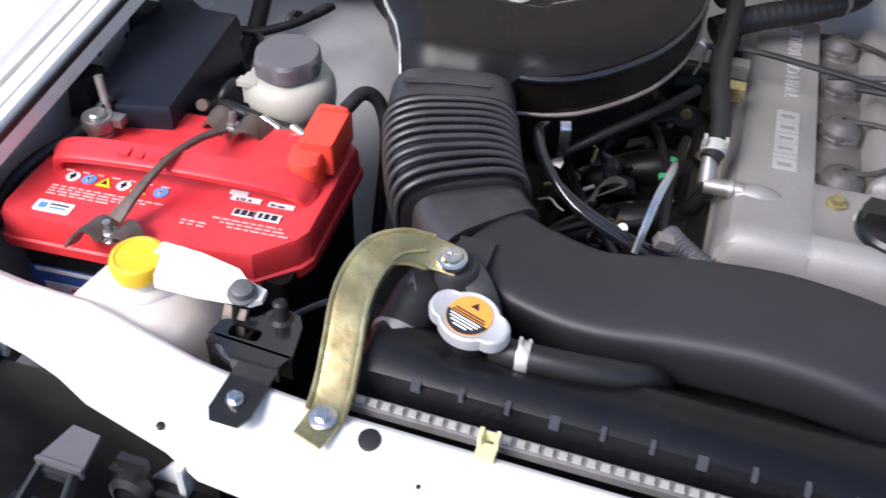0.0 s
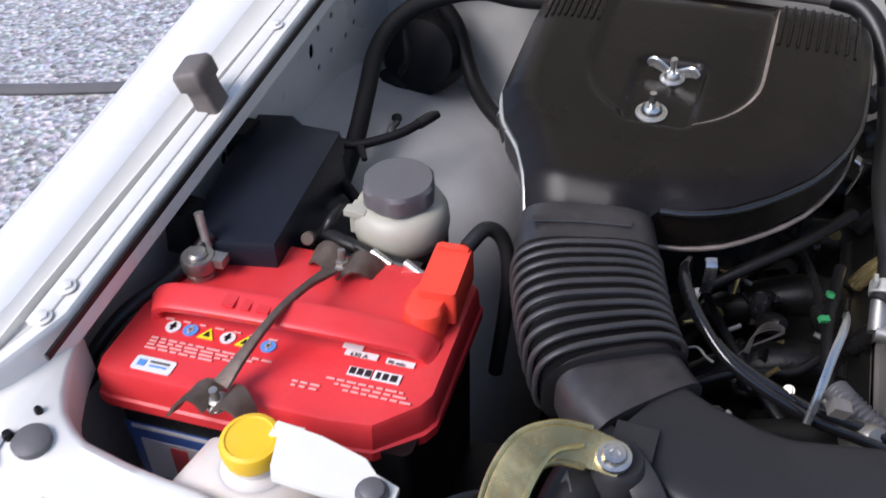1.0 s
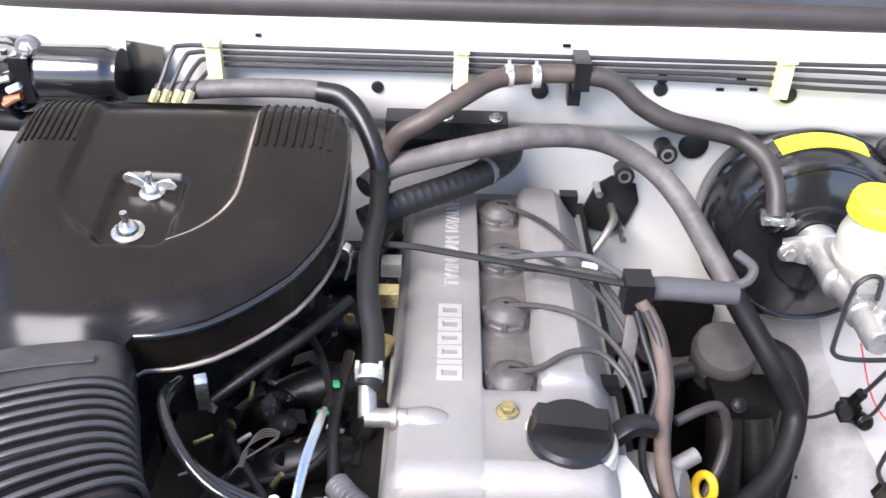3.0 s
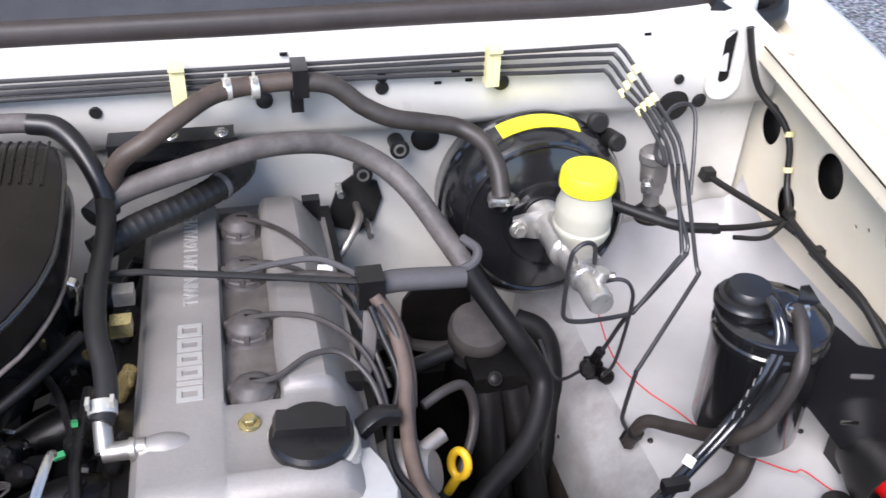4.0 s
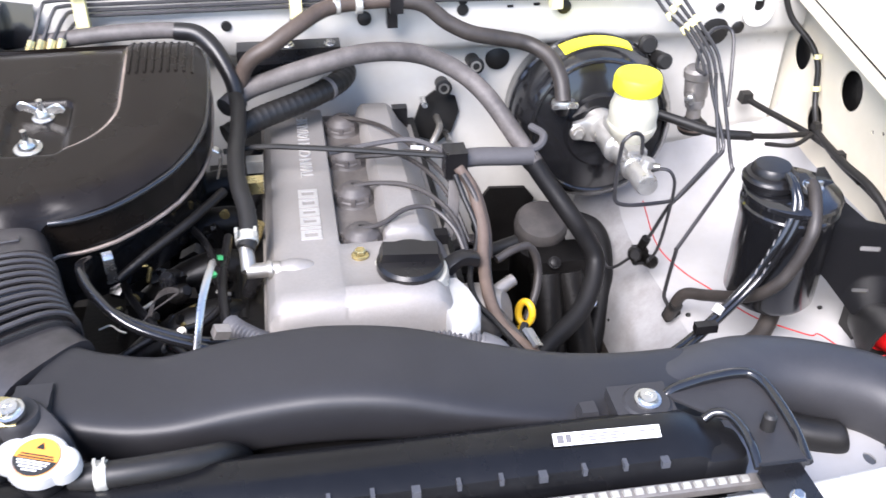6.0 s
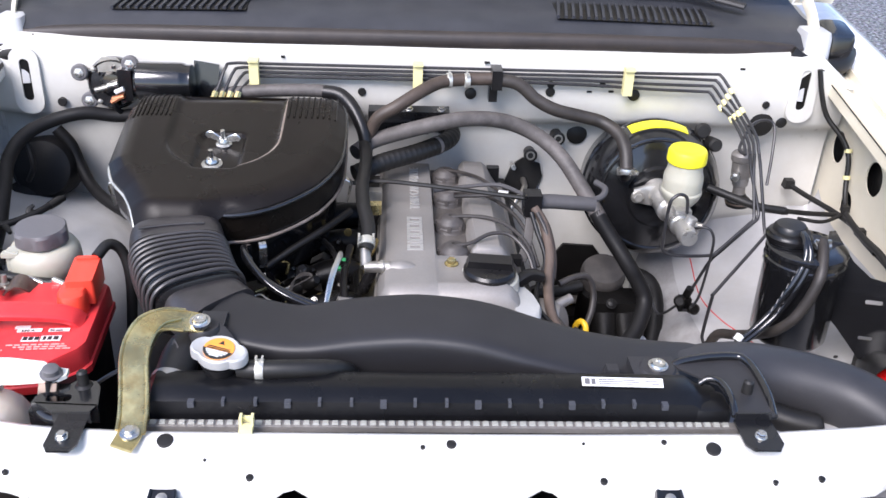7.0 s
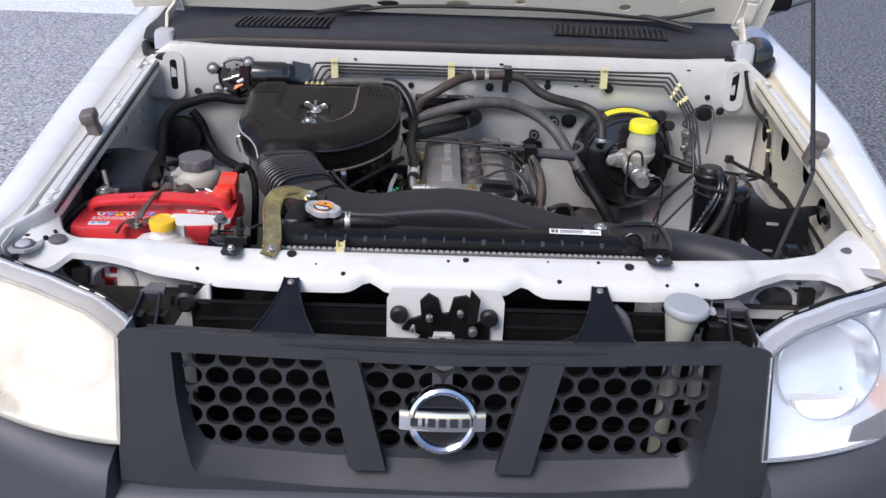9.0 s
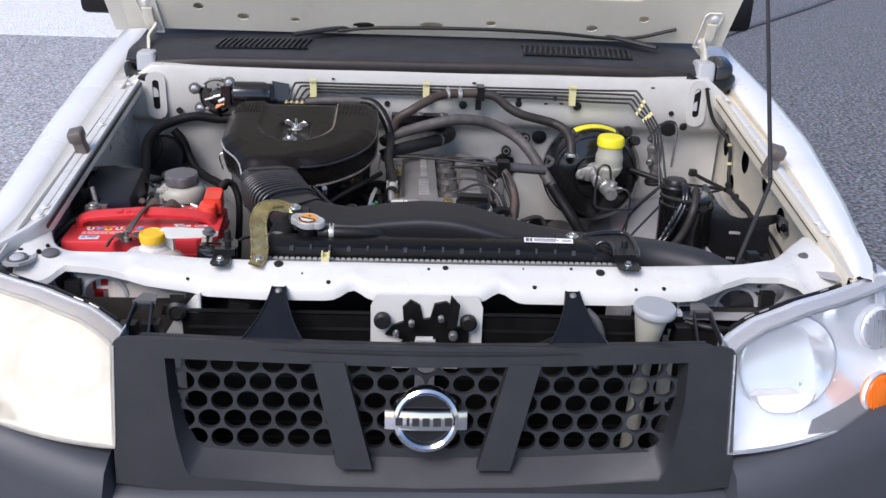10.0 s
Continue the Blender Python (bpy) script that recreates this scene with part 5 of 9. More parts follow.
# ---- battery ----
def battery():
    x0, x1, y0, y1 = -0.608, -0.350, 0.178, 0.356
    th = thing("battery", "red and black car battery with a carrying handle and warning print", "battery", (-0.60, 0.178, 0.70))
    part("case", slab(NEW(), rounded(x0 + 0.008, y0 + 0.006, x1 - 0.008, y1 - 0.006, 0.008), axes((0, 0, 0.876), X, Y, Z), 0.17), PLASTIC, th, "black battery case", bevel=0.002)
    bm = NEW()

    def lid_ring(z, g):
        return [(x, y, z) for x, y in [(x0 - g + 0.012, y0 - g), (-0.42, y0 - g), (-0.385, y0 - g + 0.004), (x1 + g - 0.006, y0 - g + 0.030), (x1 + g, y0 - g + 0.042), (x1 + g, y1 + g - 0.01), (x1 + g - 0.01, y1 + g), (x0 - g + 0.01, y1 + g), (x0 - g, y1 + g - 0.01), (x0 - g, y0 - g + 0.012), (x0 - g + 0.003, y0 - g + 0.003)]]
    loft(bm, [lid_ring(z, g) for z, g in ((0.866, 0.0), (0.868, 0.002), (0.8765, 0.002), (0.878, 0.0), (0.8985, -0.001), (0.9022, -0.0025), (0.9035, -0.006))])
    lid = part("lid", bm, RED, th, "bright red lid", angle=26)
    # flat folding handle across the lid
    bm = NEW()
    sweep(bm, [(x0 + 0.016, 0.250, 0.903), (x0 + 0.024, 0.2490, 0.917), (x0 + 0.05, 0.248, 0.924), (-0.48, 0.247, 0.929), (x1 - 0.07, 0.2515, 0.925), (x1 - 0.028, 0.259, 0.915), (x1 - 0.014, 0.262, 0.902)], 0.0125, 0.0042, p=5, seg=14, sub=6, up=(0, -0.25, 1))
    handle = part("handle", bm, RED, th, "red folding handle")
    for k, w in enumerate((0.010, 0.007, 0.010)):
        bm = NEW()
        box(bm, (-0.520 + 0.0145 * k, 0.2465, 0.9325), (w, 0.013, 0.0018), lean(0, 0, 0, 0, 0))
        part("handle_relief", bm, RED, handle, bevel=0.0005)
    # print on the lid
    zt = 0.9046
    for mt, cx in ((PAPER, -0.568), (SKYBLUE, -0.553), (LEMON, -0.538), (PAPER, -0.521), (LEMON, -0.506), (SKYBLUE, -0.487)):
        cy = 0.2345
        bm = NEW()
        if mt is LEMON:
            slab(bm, [(cx - 0.0068, cy - 0.0055), (cx + 0.0068, cy - 0.0055), (cx, cy + 0.006)], axes((0, 0, zt), X, Y, Z), 0.001)
        else:
            slab(bm, disc(cx, cy, 0.0062, n=18), axes((0, 0, zt), X, Y, Z), 0.001)
        part("warning_sign", bm, mt, lid)
        bm = NEW()
        if mt is LEMON:
            slab(bm, [(cx - 0.0028, cy - 0.0035), (cx + 0.0028, cy - 0.0035), (cx, cy + 0.002)], axes((0, 0, zt + 0.0006), X, Y, Z), 0.0006)
        else:
            box(bm, (cx, cy, zt + 0.0003), (0.0022, 0.008, 0.0006), None)
            box(bm, (cx, cy, zt + 0.0003), (0.0050, 0.0022, 0.0006), None)
        part("warning_mark", bm, INK if mt is not SKYBLUE else SILVERINK, lid)
    rnd = random.Random(4)
    for row in range(4):
        bm = NEW()
        x = -0.578
        yy = 0.2195 - 0.0036 * row
        while x < -0.478 - 0.014 * row:
            w = rnd.uniform(0.004, 0.012)
            box(bm, (x + w / 2, yy, zt), (w, 0.0014, 0.0008))
            x += w + 0.002
        part("print_line", bm, PINK, lid)
    bm = NEW()
    x = -0.578
    while x < -0.485:
        w = rnd.uniform(0.004, 0.008)
        box(bm, (x + w / 2, 0.2415, zt), (w, 0.0012, 0.0008))
        x += w + 0.008
    part("print_line", bm, PINK, lid)
    bm = NEW()
    slab(bm, rounded(-0.578, 0.1865, -0.545, 0.2000, 0.002), axes((0, 0, zt), X, Y, Z), 0.001)
    part("date_label", bm, PAPER, lid, "small white sticker")
    for bx, by, w, h, mt in ((-0.571, 0.1930, 0.006, 0.006, SKYBLUE), (-0.557, 0.1955, 0.016, 0.0018, CAPGREY), (-0.557, 0.1915, 0.014, 0.0015, SKYBLUE)):
        bm = NEW()
        box(bm, (bx, by, zt + 0.0004), (w, h, 0.0006))
        part("sticker_mark", bm, mt, lid)
    for bx, by, w, h in ((-0.424, 0.2515, 0.016, 0.0055), (-0.415, 0.2450, 0.026, 0.0058), (-0.384, 0.2445, 0.022, 0.0055), (-0.410, 0.2275, 0.018, 0.0085), (-0.389, 0.2280, 0.021, 0.0095)):
        bm = NEW()
        box(bm, (bx, by, zt), (w, h, 0.0009))
        part("rating_panel", bm, PAPER, lid, "white rating panel")
    for txt, bx, by, sz in (("630 A", -0.4235, 0.2430, 0.0058), ("90 min", -0.3935, 0.2427, 0.0050)):
        part("rating_text", lettering(txt, sz, Matrix.Translation((bx, by, zt + 0.0009)), 0.0002), INK, lid)
    for bx, w in ((-0.4155, 0.0045), (-0.4095, 0.0045), (-0.4035, 0.0045), (-0.3955, 0.003), (-0.390, 0.004), (-0.3835, 0.005)):
        bm = NEW()
        box(bm, (bx, 0.2277, zt + 0.0006), (w, 0.0062, 0.0008))
        part("brand_bar", bm, INK, lid)
    for row in range(3):
        bm = NEW()
        x = -0.432 + 0.008 * row
        while x < -0.372:
            w = rnd.uniform(0.003, 0.010)
            box(bm, (x + w / 2, 0.2165 - 0.0042 * row, zt), (w, 0.0014, 0.0008))
            x += w + 0.0018
        part("print_line", bm, PINK, lid)
    bm = NEW()
    x = -0.455
    while x < -0.432:
        w = rnd.uniform(0.003, 0.008)
        box(bm, (x + w / 2, 0.207, zt), (w, 0.0014, 0.0008))
        box(bm, (x + w / 2, 0.203, zt), (w * 0.8, 0.0014, 0.0008))
        x += w + 0.0018
    part("print_line", bm, PINK, lid)
    # side sticker on the case front
    bm = NEW()
    slab(bm, [(-0.592, 0.775), (-0.44, 0.775), (-0.44, 0.843), (-0.596, 0.843)], axes((0, y0 + 0.0050, 0), X, Z, -Y), 0.0006)
    stick = part("case_sticker", bm, BLUE, th, "blue and white brand sticker")
    for (a, b, c, d), mt in (((-0.590, 0.838, -0.445, 0.842), PAPER), ((-0.585, 0.780, -0.445, 0.826), PAPER), ((-0.560, 0.785, -0.545, 0.822), RED), ((-0.53, 0.785, -0.50, 0.822), RED)):
        bm = NEW()
        slab(bm, [(a, b), (c, b), (c, d), (a, d)], axes((0, y0 + (0.0042 if mt is PAPER else 0.0036), 0), X, Z, -Y), 0.0006)
        part("sticker_shape", bm, mt, stick)
    # negative post with clamp
    tx, ty = -0.5775, 0.2985
    bm = NEW()
    lathe(bm, [(0.0125, 0.902), (0.0125, 0.908), (0.0095, 0.910), (0.0088, 0.926), (0.007, 0.928)], Matrix.Translation((tx, ty, 0)), 20)
    post = part("post", bm, DULL, th, "grey lead battery post")
    bm = NEW()
    lathe(bm, [(0.014, 0.911), (0.0145, 0.913), (0.0145, 0.922), (0.0135, 0.924)], Matrix.Translation((tx, ty, 0)), 20)
    box(bm, (tx + 0.016, ty + 0.004, 0.919), (0.014, 0.012, 0.008))
    rod(bm, (tx + 0.002, ty + 0.014, 0.922), (tx - 0.004, ty + 0.020, 0.952), 0.004)
    part("terminal_clamp", bm, DULL, post, "corroded grey terminal clamp", bevel=0.001)
    # red cover over the positive post
    bm = NEW()
    m = pose(-0.3745, 0.3190, 0.906, 0, 0, 2) @ Matrix.Diagonal((0.86, 0.86, 0.84, 1))
    rings = [[m @ Vector((x, y, z)) for x, y in rounded(-0.024 * f, -0.060 * f, 0.014 * f, -0.012, 0.0165 * f)] for z, f in ((-0.004, 1.0), (0.018, 0.98), (0.026, 0.93), (0.030, 0.80))]
    loft(bm, rings)
    rings = [[m @ Vector((x, y, z)) for x, y in rounded(-0.014 * f, -0.034, 0.023 * f, 0.036, 0.004)] for z, f in ((0.004, 1.0), (0.034, 0.98), (0.039, 0.92))]
    loft(bm, rings)
    box(bm, (0.005, 0.030, 0.040), (0.028, 0.008, 0.003), m)
    cap = part("terminal_cover", bm, REDCAP, th, "orange-red plastic terminal cover", bevel=0.0012)
    th.rotation_euler = (0, 0, radians(4))
    # steel hold-down bar
    hb = thing("battery_clamp", "dull steel hold-down bar over the battery", "battery clamp", (-0.49, 0.27, 0.90))
    bm = NEW()
    sweep(bm, [(-0.496, 0.186, 0.917), (-0.4905, 0.205, 0.926), (-0.485, 0.230, 0.934), (-0.4815, 0.255, 0.9365), (-0.479, 0.29, 0.930), (-0.477, 0.325, 0.918)], [0.008, 0.0050, 0.0034, 0.0032, 0.0034, 0.007], [0.0020, 0.0026, 0.0028, 0.0028, 0.0026, 0.0020], p=3, seg=10, up=(0, 0, 1))
    part("bar", bm, RUSTY, hb)
    for cx, cy, cz, s in ((-0.494, 0.179, 0.911, 1), (-0.477, 0.340, 0.910, -1)):
        for t in (-1, 1):
            bm = NEW()
            mm = pose(cx, cy, cz, 10 * s, 0, 0)
            grid = [[mm @ Vector((t * (0.003 + u * 0.030), s * (0.014 - 0.020 * u * u - v * (0.030 - 0.014 * u)), 0.010 * math.sin(3.2 * u) - 0.004 * math.cos(v * 3.0) - 0.008 * u * u)) for v in (0, 0.35, 0.7, 1.0)] for u in (0, 0.2, 0.4, 0.6, 0.8, 1.0)]
            skin(bm, grid, 0.002)
            part("clamp_foot", bm, RUSTY, hb, "rusty crumpled wing of the clamp foot", angle=60)
        bm = NEW()
        hexhead(bm, (cx, cy - 0.003 * s, cz - 0.002), (0, -0.2 * s, 1), 0.0060, 0.006, 1.5)
        rod(bm, (cx, cy - 0.003 * s, cz), (cx, cy - 0.005 * s, cz + 0.014), 0.0032)
        part("nut", bm, DULL, hb)
    # tray
    tr = thing("battery_tray", "black battery tray under the battery", "battery tray", (-0.48, 0.27, 0.69))
    bm = NEW()
    slab(bm, rounded(x0 - 0.01, y0 - 0.01, x1 + 0.02, y1 + 0.01, 0.01), axes((0, 0, 0.706), X, Y, Z), 0.006)
    box(bm, (-0.48, 0.27, 0.60), (0.22, 0.12, 0.2))
    part("tray", bm, IRON, tr, bevel=0.002)


battery()

# battery cables and the bundle behind the battery
cab = thing("battery_cables", "black battery cables with taped joints", "cables", (-0.45, 0.37, 0.85))
for pts, r, mt in (([(-0.375, 0.365, 0.938), (-0.365, 0.385, 0.945), (-0.352, 0.392, 0.93), (-0.345, 0.385, 0.89), (-0.35, 0.37, 0.80)], 0.0065, RUBBER),
                   ([(-0.585, 0.322, 0.93), (-0.60, 0.29, 0.91), (-0.622, 0.24, 0.90), (-0.64, 0.2, 0.87), (-0.645, 0.15, 0.84)], 0.006, RUBBER),
                   ([(-0.60, 0.315, 0.915), (-0.615, 0.25, 0.885), (-0.63, 0.17, 0.86), (-0.60, 0.12, 0.83)], 0.005, RUBBER),
                   ([(-0.54, 0.38, 0.88), (-0.52, 0.39, 0.895), (-0.49, 0.378, 0.902), (-0.45, 0.372, 0.898), (-0.415, 0.368, 0.90)], 0.007, RUBBER),
                   ([(-0.56, 0.41, 0.87), (-0.52, 0.375, 0.89), (-0.475, 0.368, 0.896), (-0.43, 0.364, 0.886), (-0.41, 0.37, 0.88)], 0.004, PLASTIC),
                   ([(-0.53, 0.46, 0.87), (-0.515, 0.42, 0.905), (-0.512, 0.395, 0.91), (-0.52, 0.385, 0.89)], 0.005, PLASTIC),
                   ([(-0.50, 0.42, 0.87), (-0.50, 0.39, 0.895), (-0.48, 0.375, 0.905), (-0.45, 0.368, 0.90)], 0.004, RUBBER)):
    part("cable", sweep(NEW(), pts, r, seg=10), mt, cab)
bm = NEW()
lathe(bm, [(0.005, 0), (0.006, 0.004), (0.006, 0.014), (0.005, 0.016)], facing((-0.522, 0.372, 0.905), (0.3, -0.7, 0.5)), 16)
part("boot", bm, BROWN, cab, "brown fuse-link boot")
for a, b in (((-0.43, 0.367, 0.906), (-0.408, 0.362, 0.898)), ((-0.462, 0.372, 0.905), (-0.442, 0.366, 0.900))):
    part("cable_lug", rod(NEW(), a, b, 0.004), STEEL, cab, "bright crimped lug")

# ---- fuse box ----
fb = thing("fuse_box", "blue-black plastic fuse box with a sloping lid", "fuse box", (-0.585, 0.41, 0.80))
bm = NEW()
FM = axes((0, 0, 0), X, Y, Z)
out = [(-0.587, 0.316), (-0.531, 0.330), (-0.548, 0.494), (-0.585, 0.494), (-0.606, 0.508), (-0.640, 0.500), (-0.632, 0.421), (-0.615, 0.354)]
loft(bm, [[(x + 0.006, y + 0.004, 0.80) for x, y in out], [(x, y, 0.895) for x, y in out], [(x, y, 0.912) for x, y in out]])
part("body", bm, NAVY, fb, bevel=0.003)
bm = NEW()
c = Vector((-0.585, 0.41, 0))
loft(bm, [[(c.x + (x - c.x) * f, c.y + (y - c.y) * f, z + (y - 0.4) * 0.05) for x, y in out] for z, f in ((0.905, 1.03), (0.922, 1.02), (0.929, 0.985), (0.9305, 0.93))])
lid = part("lid", bm, NAVY, fb, bevel=0.0015)
for px, py in ((-0.622, 0.340), (-0.640, 0.470)):
    bm = NEW()
    box(bm, (px, py, 0.918), (0.026, 0.036, 0.040), None, 0.8)
    part("latch", bm, PLASTIC, fb, "black lid catch", bevel=0.004)
bm = NEW()
box(bm, (-0.575, 0.495, 0.92), (0.045, 0.012, 0.02))
part("hinge_lug", bm, NAVY, fb, bevel=0.003)
bm = NEW()
box(bm, (-0.60, 0.40, 0.78), (0.03, 0.08, 0.06))
part("bracket", bm, IRON, fb)

# ---- power-steering reservoir ----
ps = thing("steering_reservoir", "milky fluid reservoir with a dark grey flat-sided cap", "fluid reservoir", (-0.447, 0.417, 0.83))
PM = lean(-0.458, 0.424, 0.94, 3, 0)
bm = NEW()
lathe(bm, [(0.028, 0.83), (0.035, 0.838), (0.0385, 0.86), (0.0385, 0.886), (0.0415, 0.89), (0.0435, 0.902), (0.0425, 0.914), (0.038, 0.923), (0.030, 0.927)], PM, 36)
part("bottle", bm, MILKGREEN, ps, "translucent greenish bottle")
bm = NEW()
lathe(bm, [(0.0395, 0.830), (0.0412, 0.835), (0.0412, 0.892), (0.0400, 0.896)], PM, 36)
part("sleeve", bm, RUBBER, ps, "black rubber sleeve")
bm = NEW()
n = 60
rings = []
for z, r, g in ((0.929, 0.031, 0), (0.931, 0.0330, 1), (0.945, 0.0325, 1), (0.9485, 0.0305, 0), (0.9495, 0.022, 0)):
    flat = [min(r, 0.93 * r / math.cos((2 * math.pi * k / n + 0.2) % (math.pi / 3) - math.pi / 6)) if g else r * 0.97 for k in range(n)]
    rings.append([PM @ Vector((flat[k] * math.cos(2 * math.pi * k / n), flat[k] * math.sin(2 * math.pi * k / n), z)) for k in range(n)])
loft(bm, rings)
part("cap", bm, CAPGREY, ps, "dusty dark-grey cap with flats", angle=25)
bm = NEW()
box(bm, (-0.487, 0.405, 0.912), (0.016, 0.014, 0.026))
box(bm, (-0.489, 0.40, 0.921), (0.02, 0.010, 0.006))
part("mounting_lug", bm, MILKGREEN, ps, bevel=0.002)
bm = NEW()
box(bm, (-0.447, 0.44, 0.81), (0.03, 0.03, 0.08))
part("bracket", bm, IRON, ps)

# ---- coolant expansion tank ----
ct = thing("coolant_tank", "milky coolant expansion tank with a yellow cap", "coolant tank", (-0.45, 0.125, 0.74))
bm = NEW()
out = [(-0.508, 0.100), (-0.495, 0.086), (-0.400, 0.082), (-0.384, 0.090), (-0.380, 0.130), (-0.390, 0.165), (-0.475, 0.174), (-0.500, 0.162)]
c = Vector((-0.447, 0.130, 0))
loft(bm, [[(c.x + (x - c.x) * f, c.y + (y - c.y) * f, z) for x, y in out] for z, f in ((0.74, 0.93), (0.75, 0.99), (0.856, 1.0), (0.876, 0.97), (0.890, 0.88), (0.900, 0.74), (0.907, 0.58), (0.911, 0.42))])
lathe(bm, [(0.033, 0.898), (0.026, 0.910), (0.0185, 0.916), (0.0180, 0.930)], Matrix.Translation((-0.441, 0.138, 0)), 28)
part("bottle", bm, MILK, ct, "translucent white bottle with a mounting tab", bevel=0.004)
bm = NEW()
slab(bm, [(-0.421, 0.132), (-0.416, 0.124), (-0.383, 0.123), (-0.343, 0.1255), (-0.337, 0.131), (-0.338, 0.141), (-0.355, 0.146), (-0.366, 0.155), (-0.40, 0.163), (-0.432, 0.166), (-0.426, 0.148)], axes((-0.375, 0.127, 0.944), Vector((1, 0, 0.05)).normalized(), Y, Vector((-0.05, 0, 1)).normalized()) @ Matrix.Translation((0.38, -0.14, 0)), 0.004)
box(bm, (-0.420, 0.148, 0.915), (0.020, 0.012, 0.050))
part("mounting_tab", bm, TABWHITE, ct, "white moulded mounting tab", bevel=0.0015)
bm = NEW()
n = 36
CM = Matrix.Translation((0.0, 0.0, 0.022)) @ lean(-0.441, 0.137, 0.91, 5, 0)
rings = [[CM @ Vector(((r + g * 0.0005 * (k % 2)) * math.cos(2 * math.pi * k / n), (r + g * 0.0005 * (k % 2)) * math.sin(2 * math.pi * k / n), z)) for k in range(n)] for z, r, g in ((0.9025, 0.0200, 1), (0.9130, 0.0205, 1), (0.9160, 0.0195, 0), (0.9172, 0.0165, 0), (0.9160, 0.0155, 0), (0.9160, 0.006, 0))]
loft(bm, rings)
part("cap", bm, YELLOW, ct, "yellow screw cap", angle=30)
bm = NEW()
lathe(bm, [(0.010, 0), (0.0105, 0.002), (0.008, 0.003), (0.0075, 0.008), (0.006, 0.009)], facing((-0.346, 0.118, 0.9465), (0.1, -0.15, 1)), 16)
part("screw", bm, CAPGREY, ct, "dark cross-head screw")


# ---- brackets at the radiator's corners ----
def rad_bracket(s):
    th = thing("radiator_bracket", "black pressed-steel radiator bracket with a rubber mount", "bracket", (0.314 * s, 0.06, 0.92))
    x0 = -0.316 if s < 0 else 0.313
    bm = NEW()
    slab(bm, [(-0.017, -0.016), (-0.011, -0.024), (0.013, -0.024), (0.019, -0.015), (0.018, 0.02), (-0.017, 0.02)], axes((x0, 0.052, 0.930 if s < 0 else 0.934), X * (0.8 if s < 0 else 1.0), Y, Z), 0.002, [disc(0, -0.006, 0.004)])
    part("foot", bm, TANK, th, bevel=0.0008)
    bm = NEW()
    box(bm, (x0 + 0.001, 0.0715, 0.9325 if s < 0 else 0.9365), (0.034, 0.0025, 0.011))
    part("riser", bm, TANK, th, bevel=0.0006)
    bm = NEW()
    if s < 0:
        slab(bm, [(-0.331, 0.0705), (-0.301, 0.0705), (-0.295, 0.086), (-0.300, 0.112), (-0.306, 0.121), (-0.324, 0.123), (-0.333, 0.110), (-0.353, 0.101), (-0.356, 0.090), (-0.345, 0.082)], Matrix.Translation((0, 0, 0.937)), 0.002, [rounded(-0.345, 0.089, -0.322, 0.100, 0.004)])
        slab(bm, [(-0.356, 0.0885), (-0.295, 0.0850), (-0.295, 0.0830), (-0.356, 0.0865)], Matrix.Translation((0, 0, 0.937)), 0.020)
    else:
        slab(bm, [(0.297, 0.0705), (0.334, 0.0705), (0.338, 0.10), (0.338, 0.138), (0.327, 0.162), (0.275, 0.160), (0.258, 0.154), (0.262, 0.146), (0.282, 0.128), (0.295, 0.120), (0.299, 0.097)], Matrix.Translation((0, 0, 0.940)), 0.002)
    part("arm", bm, GLOSS if s < 0 else MATT, th, bevel=0.0006)
    bm = NEW()
    hexhead(bm, (x0, 0.046, 0.9305 if s < 0 else 0.9345), (0, -0.15, 1), 0.0045, 0.006, 1.35)
    part("bolt", bm, STEEL, th, "bright bolt")
    bm = NEW()
    px, py = (-0.316, 0.114) if s < 0 else (0.319, 0.107)
    lathe(bm, [(0.011, 0.928), (0.010, 0.934), (0.0055, 0.937), (0.005, 0.950), (0.003, 0.952)], Matrix.Translation((px, py, 0.002)), 18)
    part("rubber_mount", bm, RUBBER, th, "black rubber mount pin")
    return th


lb = rad_bracket(-1)
bm = NEW()
sweep(bm, [(-0.346, 0.118, 0.943), (-0.346, 0.114, 0.93), (-0.345, 0.106, 0.912), (-0.342, 0.098, 0.900)], 0.014, 0.002, p=6, seg=10, up=(1, 0, 0))
box(bm, (-0.347, 0.098, 0.905), (0.026, 0.022, 0.044))
part("tank_bracket", bm, PLASTIC, lb, "black bracket under the tank's tab", bevel=0.002)
part("clamp_pipe", sweep(NEW(), [(-0.356, 0.104, 0.930), (-0.352, 0.092, 0.926), (-0.340, 0.084, 0.922), (-0.326, 0.080, 0.924), (-0.316, 0.076, 0.928)], [0.0035, 0.005, 0.006, 0.006, 0.003], seg=10), GLOSS, lb)
part("plated_clamp", sweep(NEW(), [(-0.347, 0.110, 0.942), (-0.347, 0.104, 0.934), (-0.346, 0.099, 0.920)], 0.009, 0.002, p=5, seg=10, up=(0, -1, 0.2)), RUSTY, lb, "dull plated clamp")
rb = rad_bracket(1)
bm = NEW()
sweep(bm, [(0.256, 0.153, 0.934), (0.266, 0.157, 0.940), (0.295, 0.161, 0.944), (0.322, 0.163, 0.944), (0.332, 0.158, 0.944), (0.337, 0.145, 0.943), (0.3385, 0.12, 0.942), (0.338, 0.098, 0.940), (0.335, 0.074, 0.936)], 0.0042, seg=10)
part("wire_guard", bm, GLOSS, rb, "bent black rod")
bm = NEW()
sweep(bm, [(0.278, 0.126, 0.936), (0.286, 0.127, 0.941), (0.295, 0.121, 0.943), (0.299, 0.106, 0.943), (0.299, 0.088, 0.941), (0.298, 0.074, 0.936)], 0.0034, seg=10)
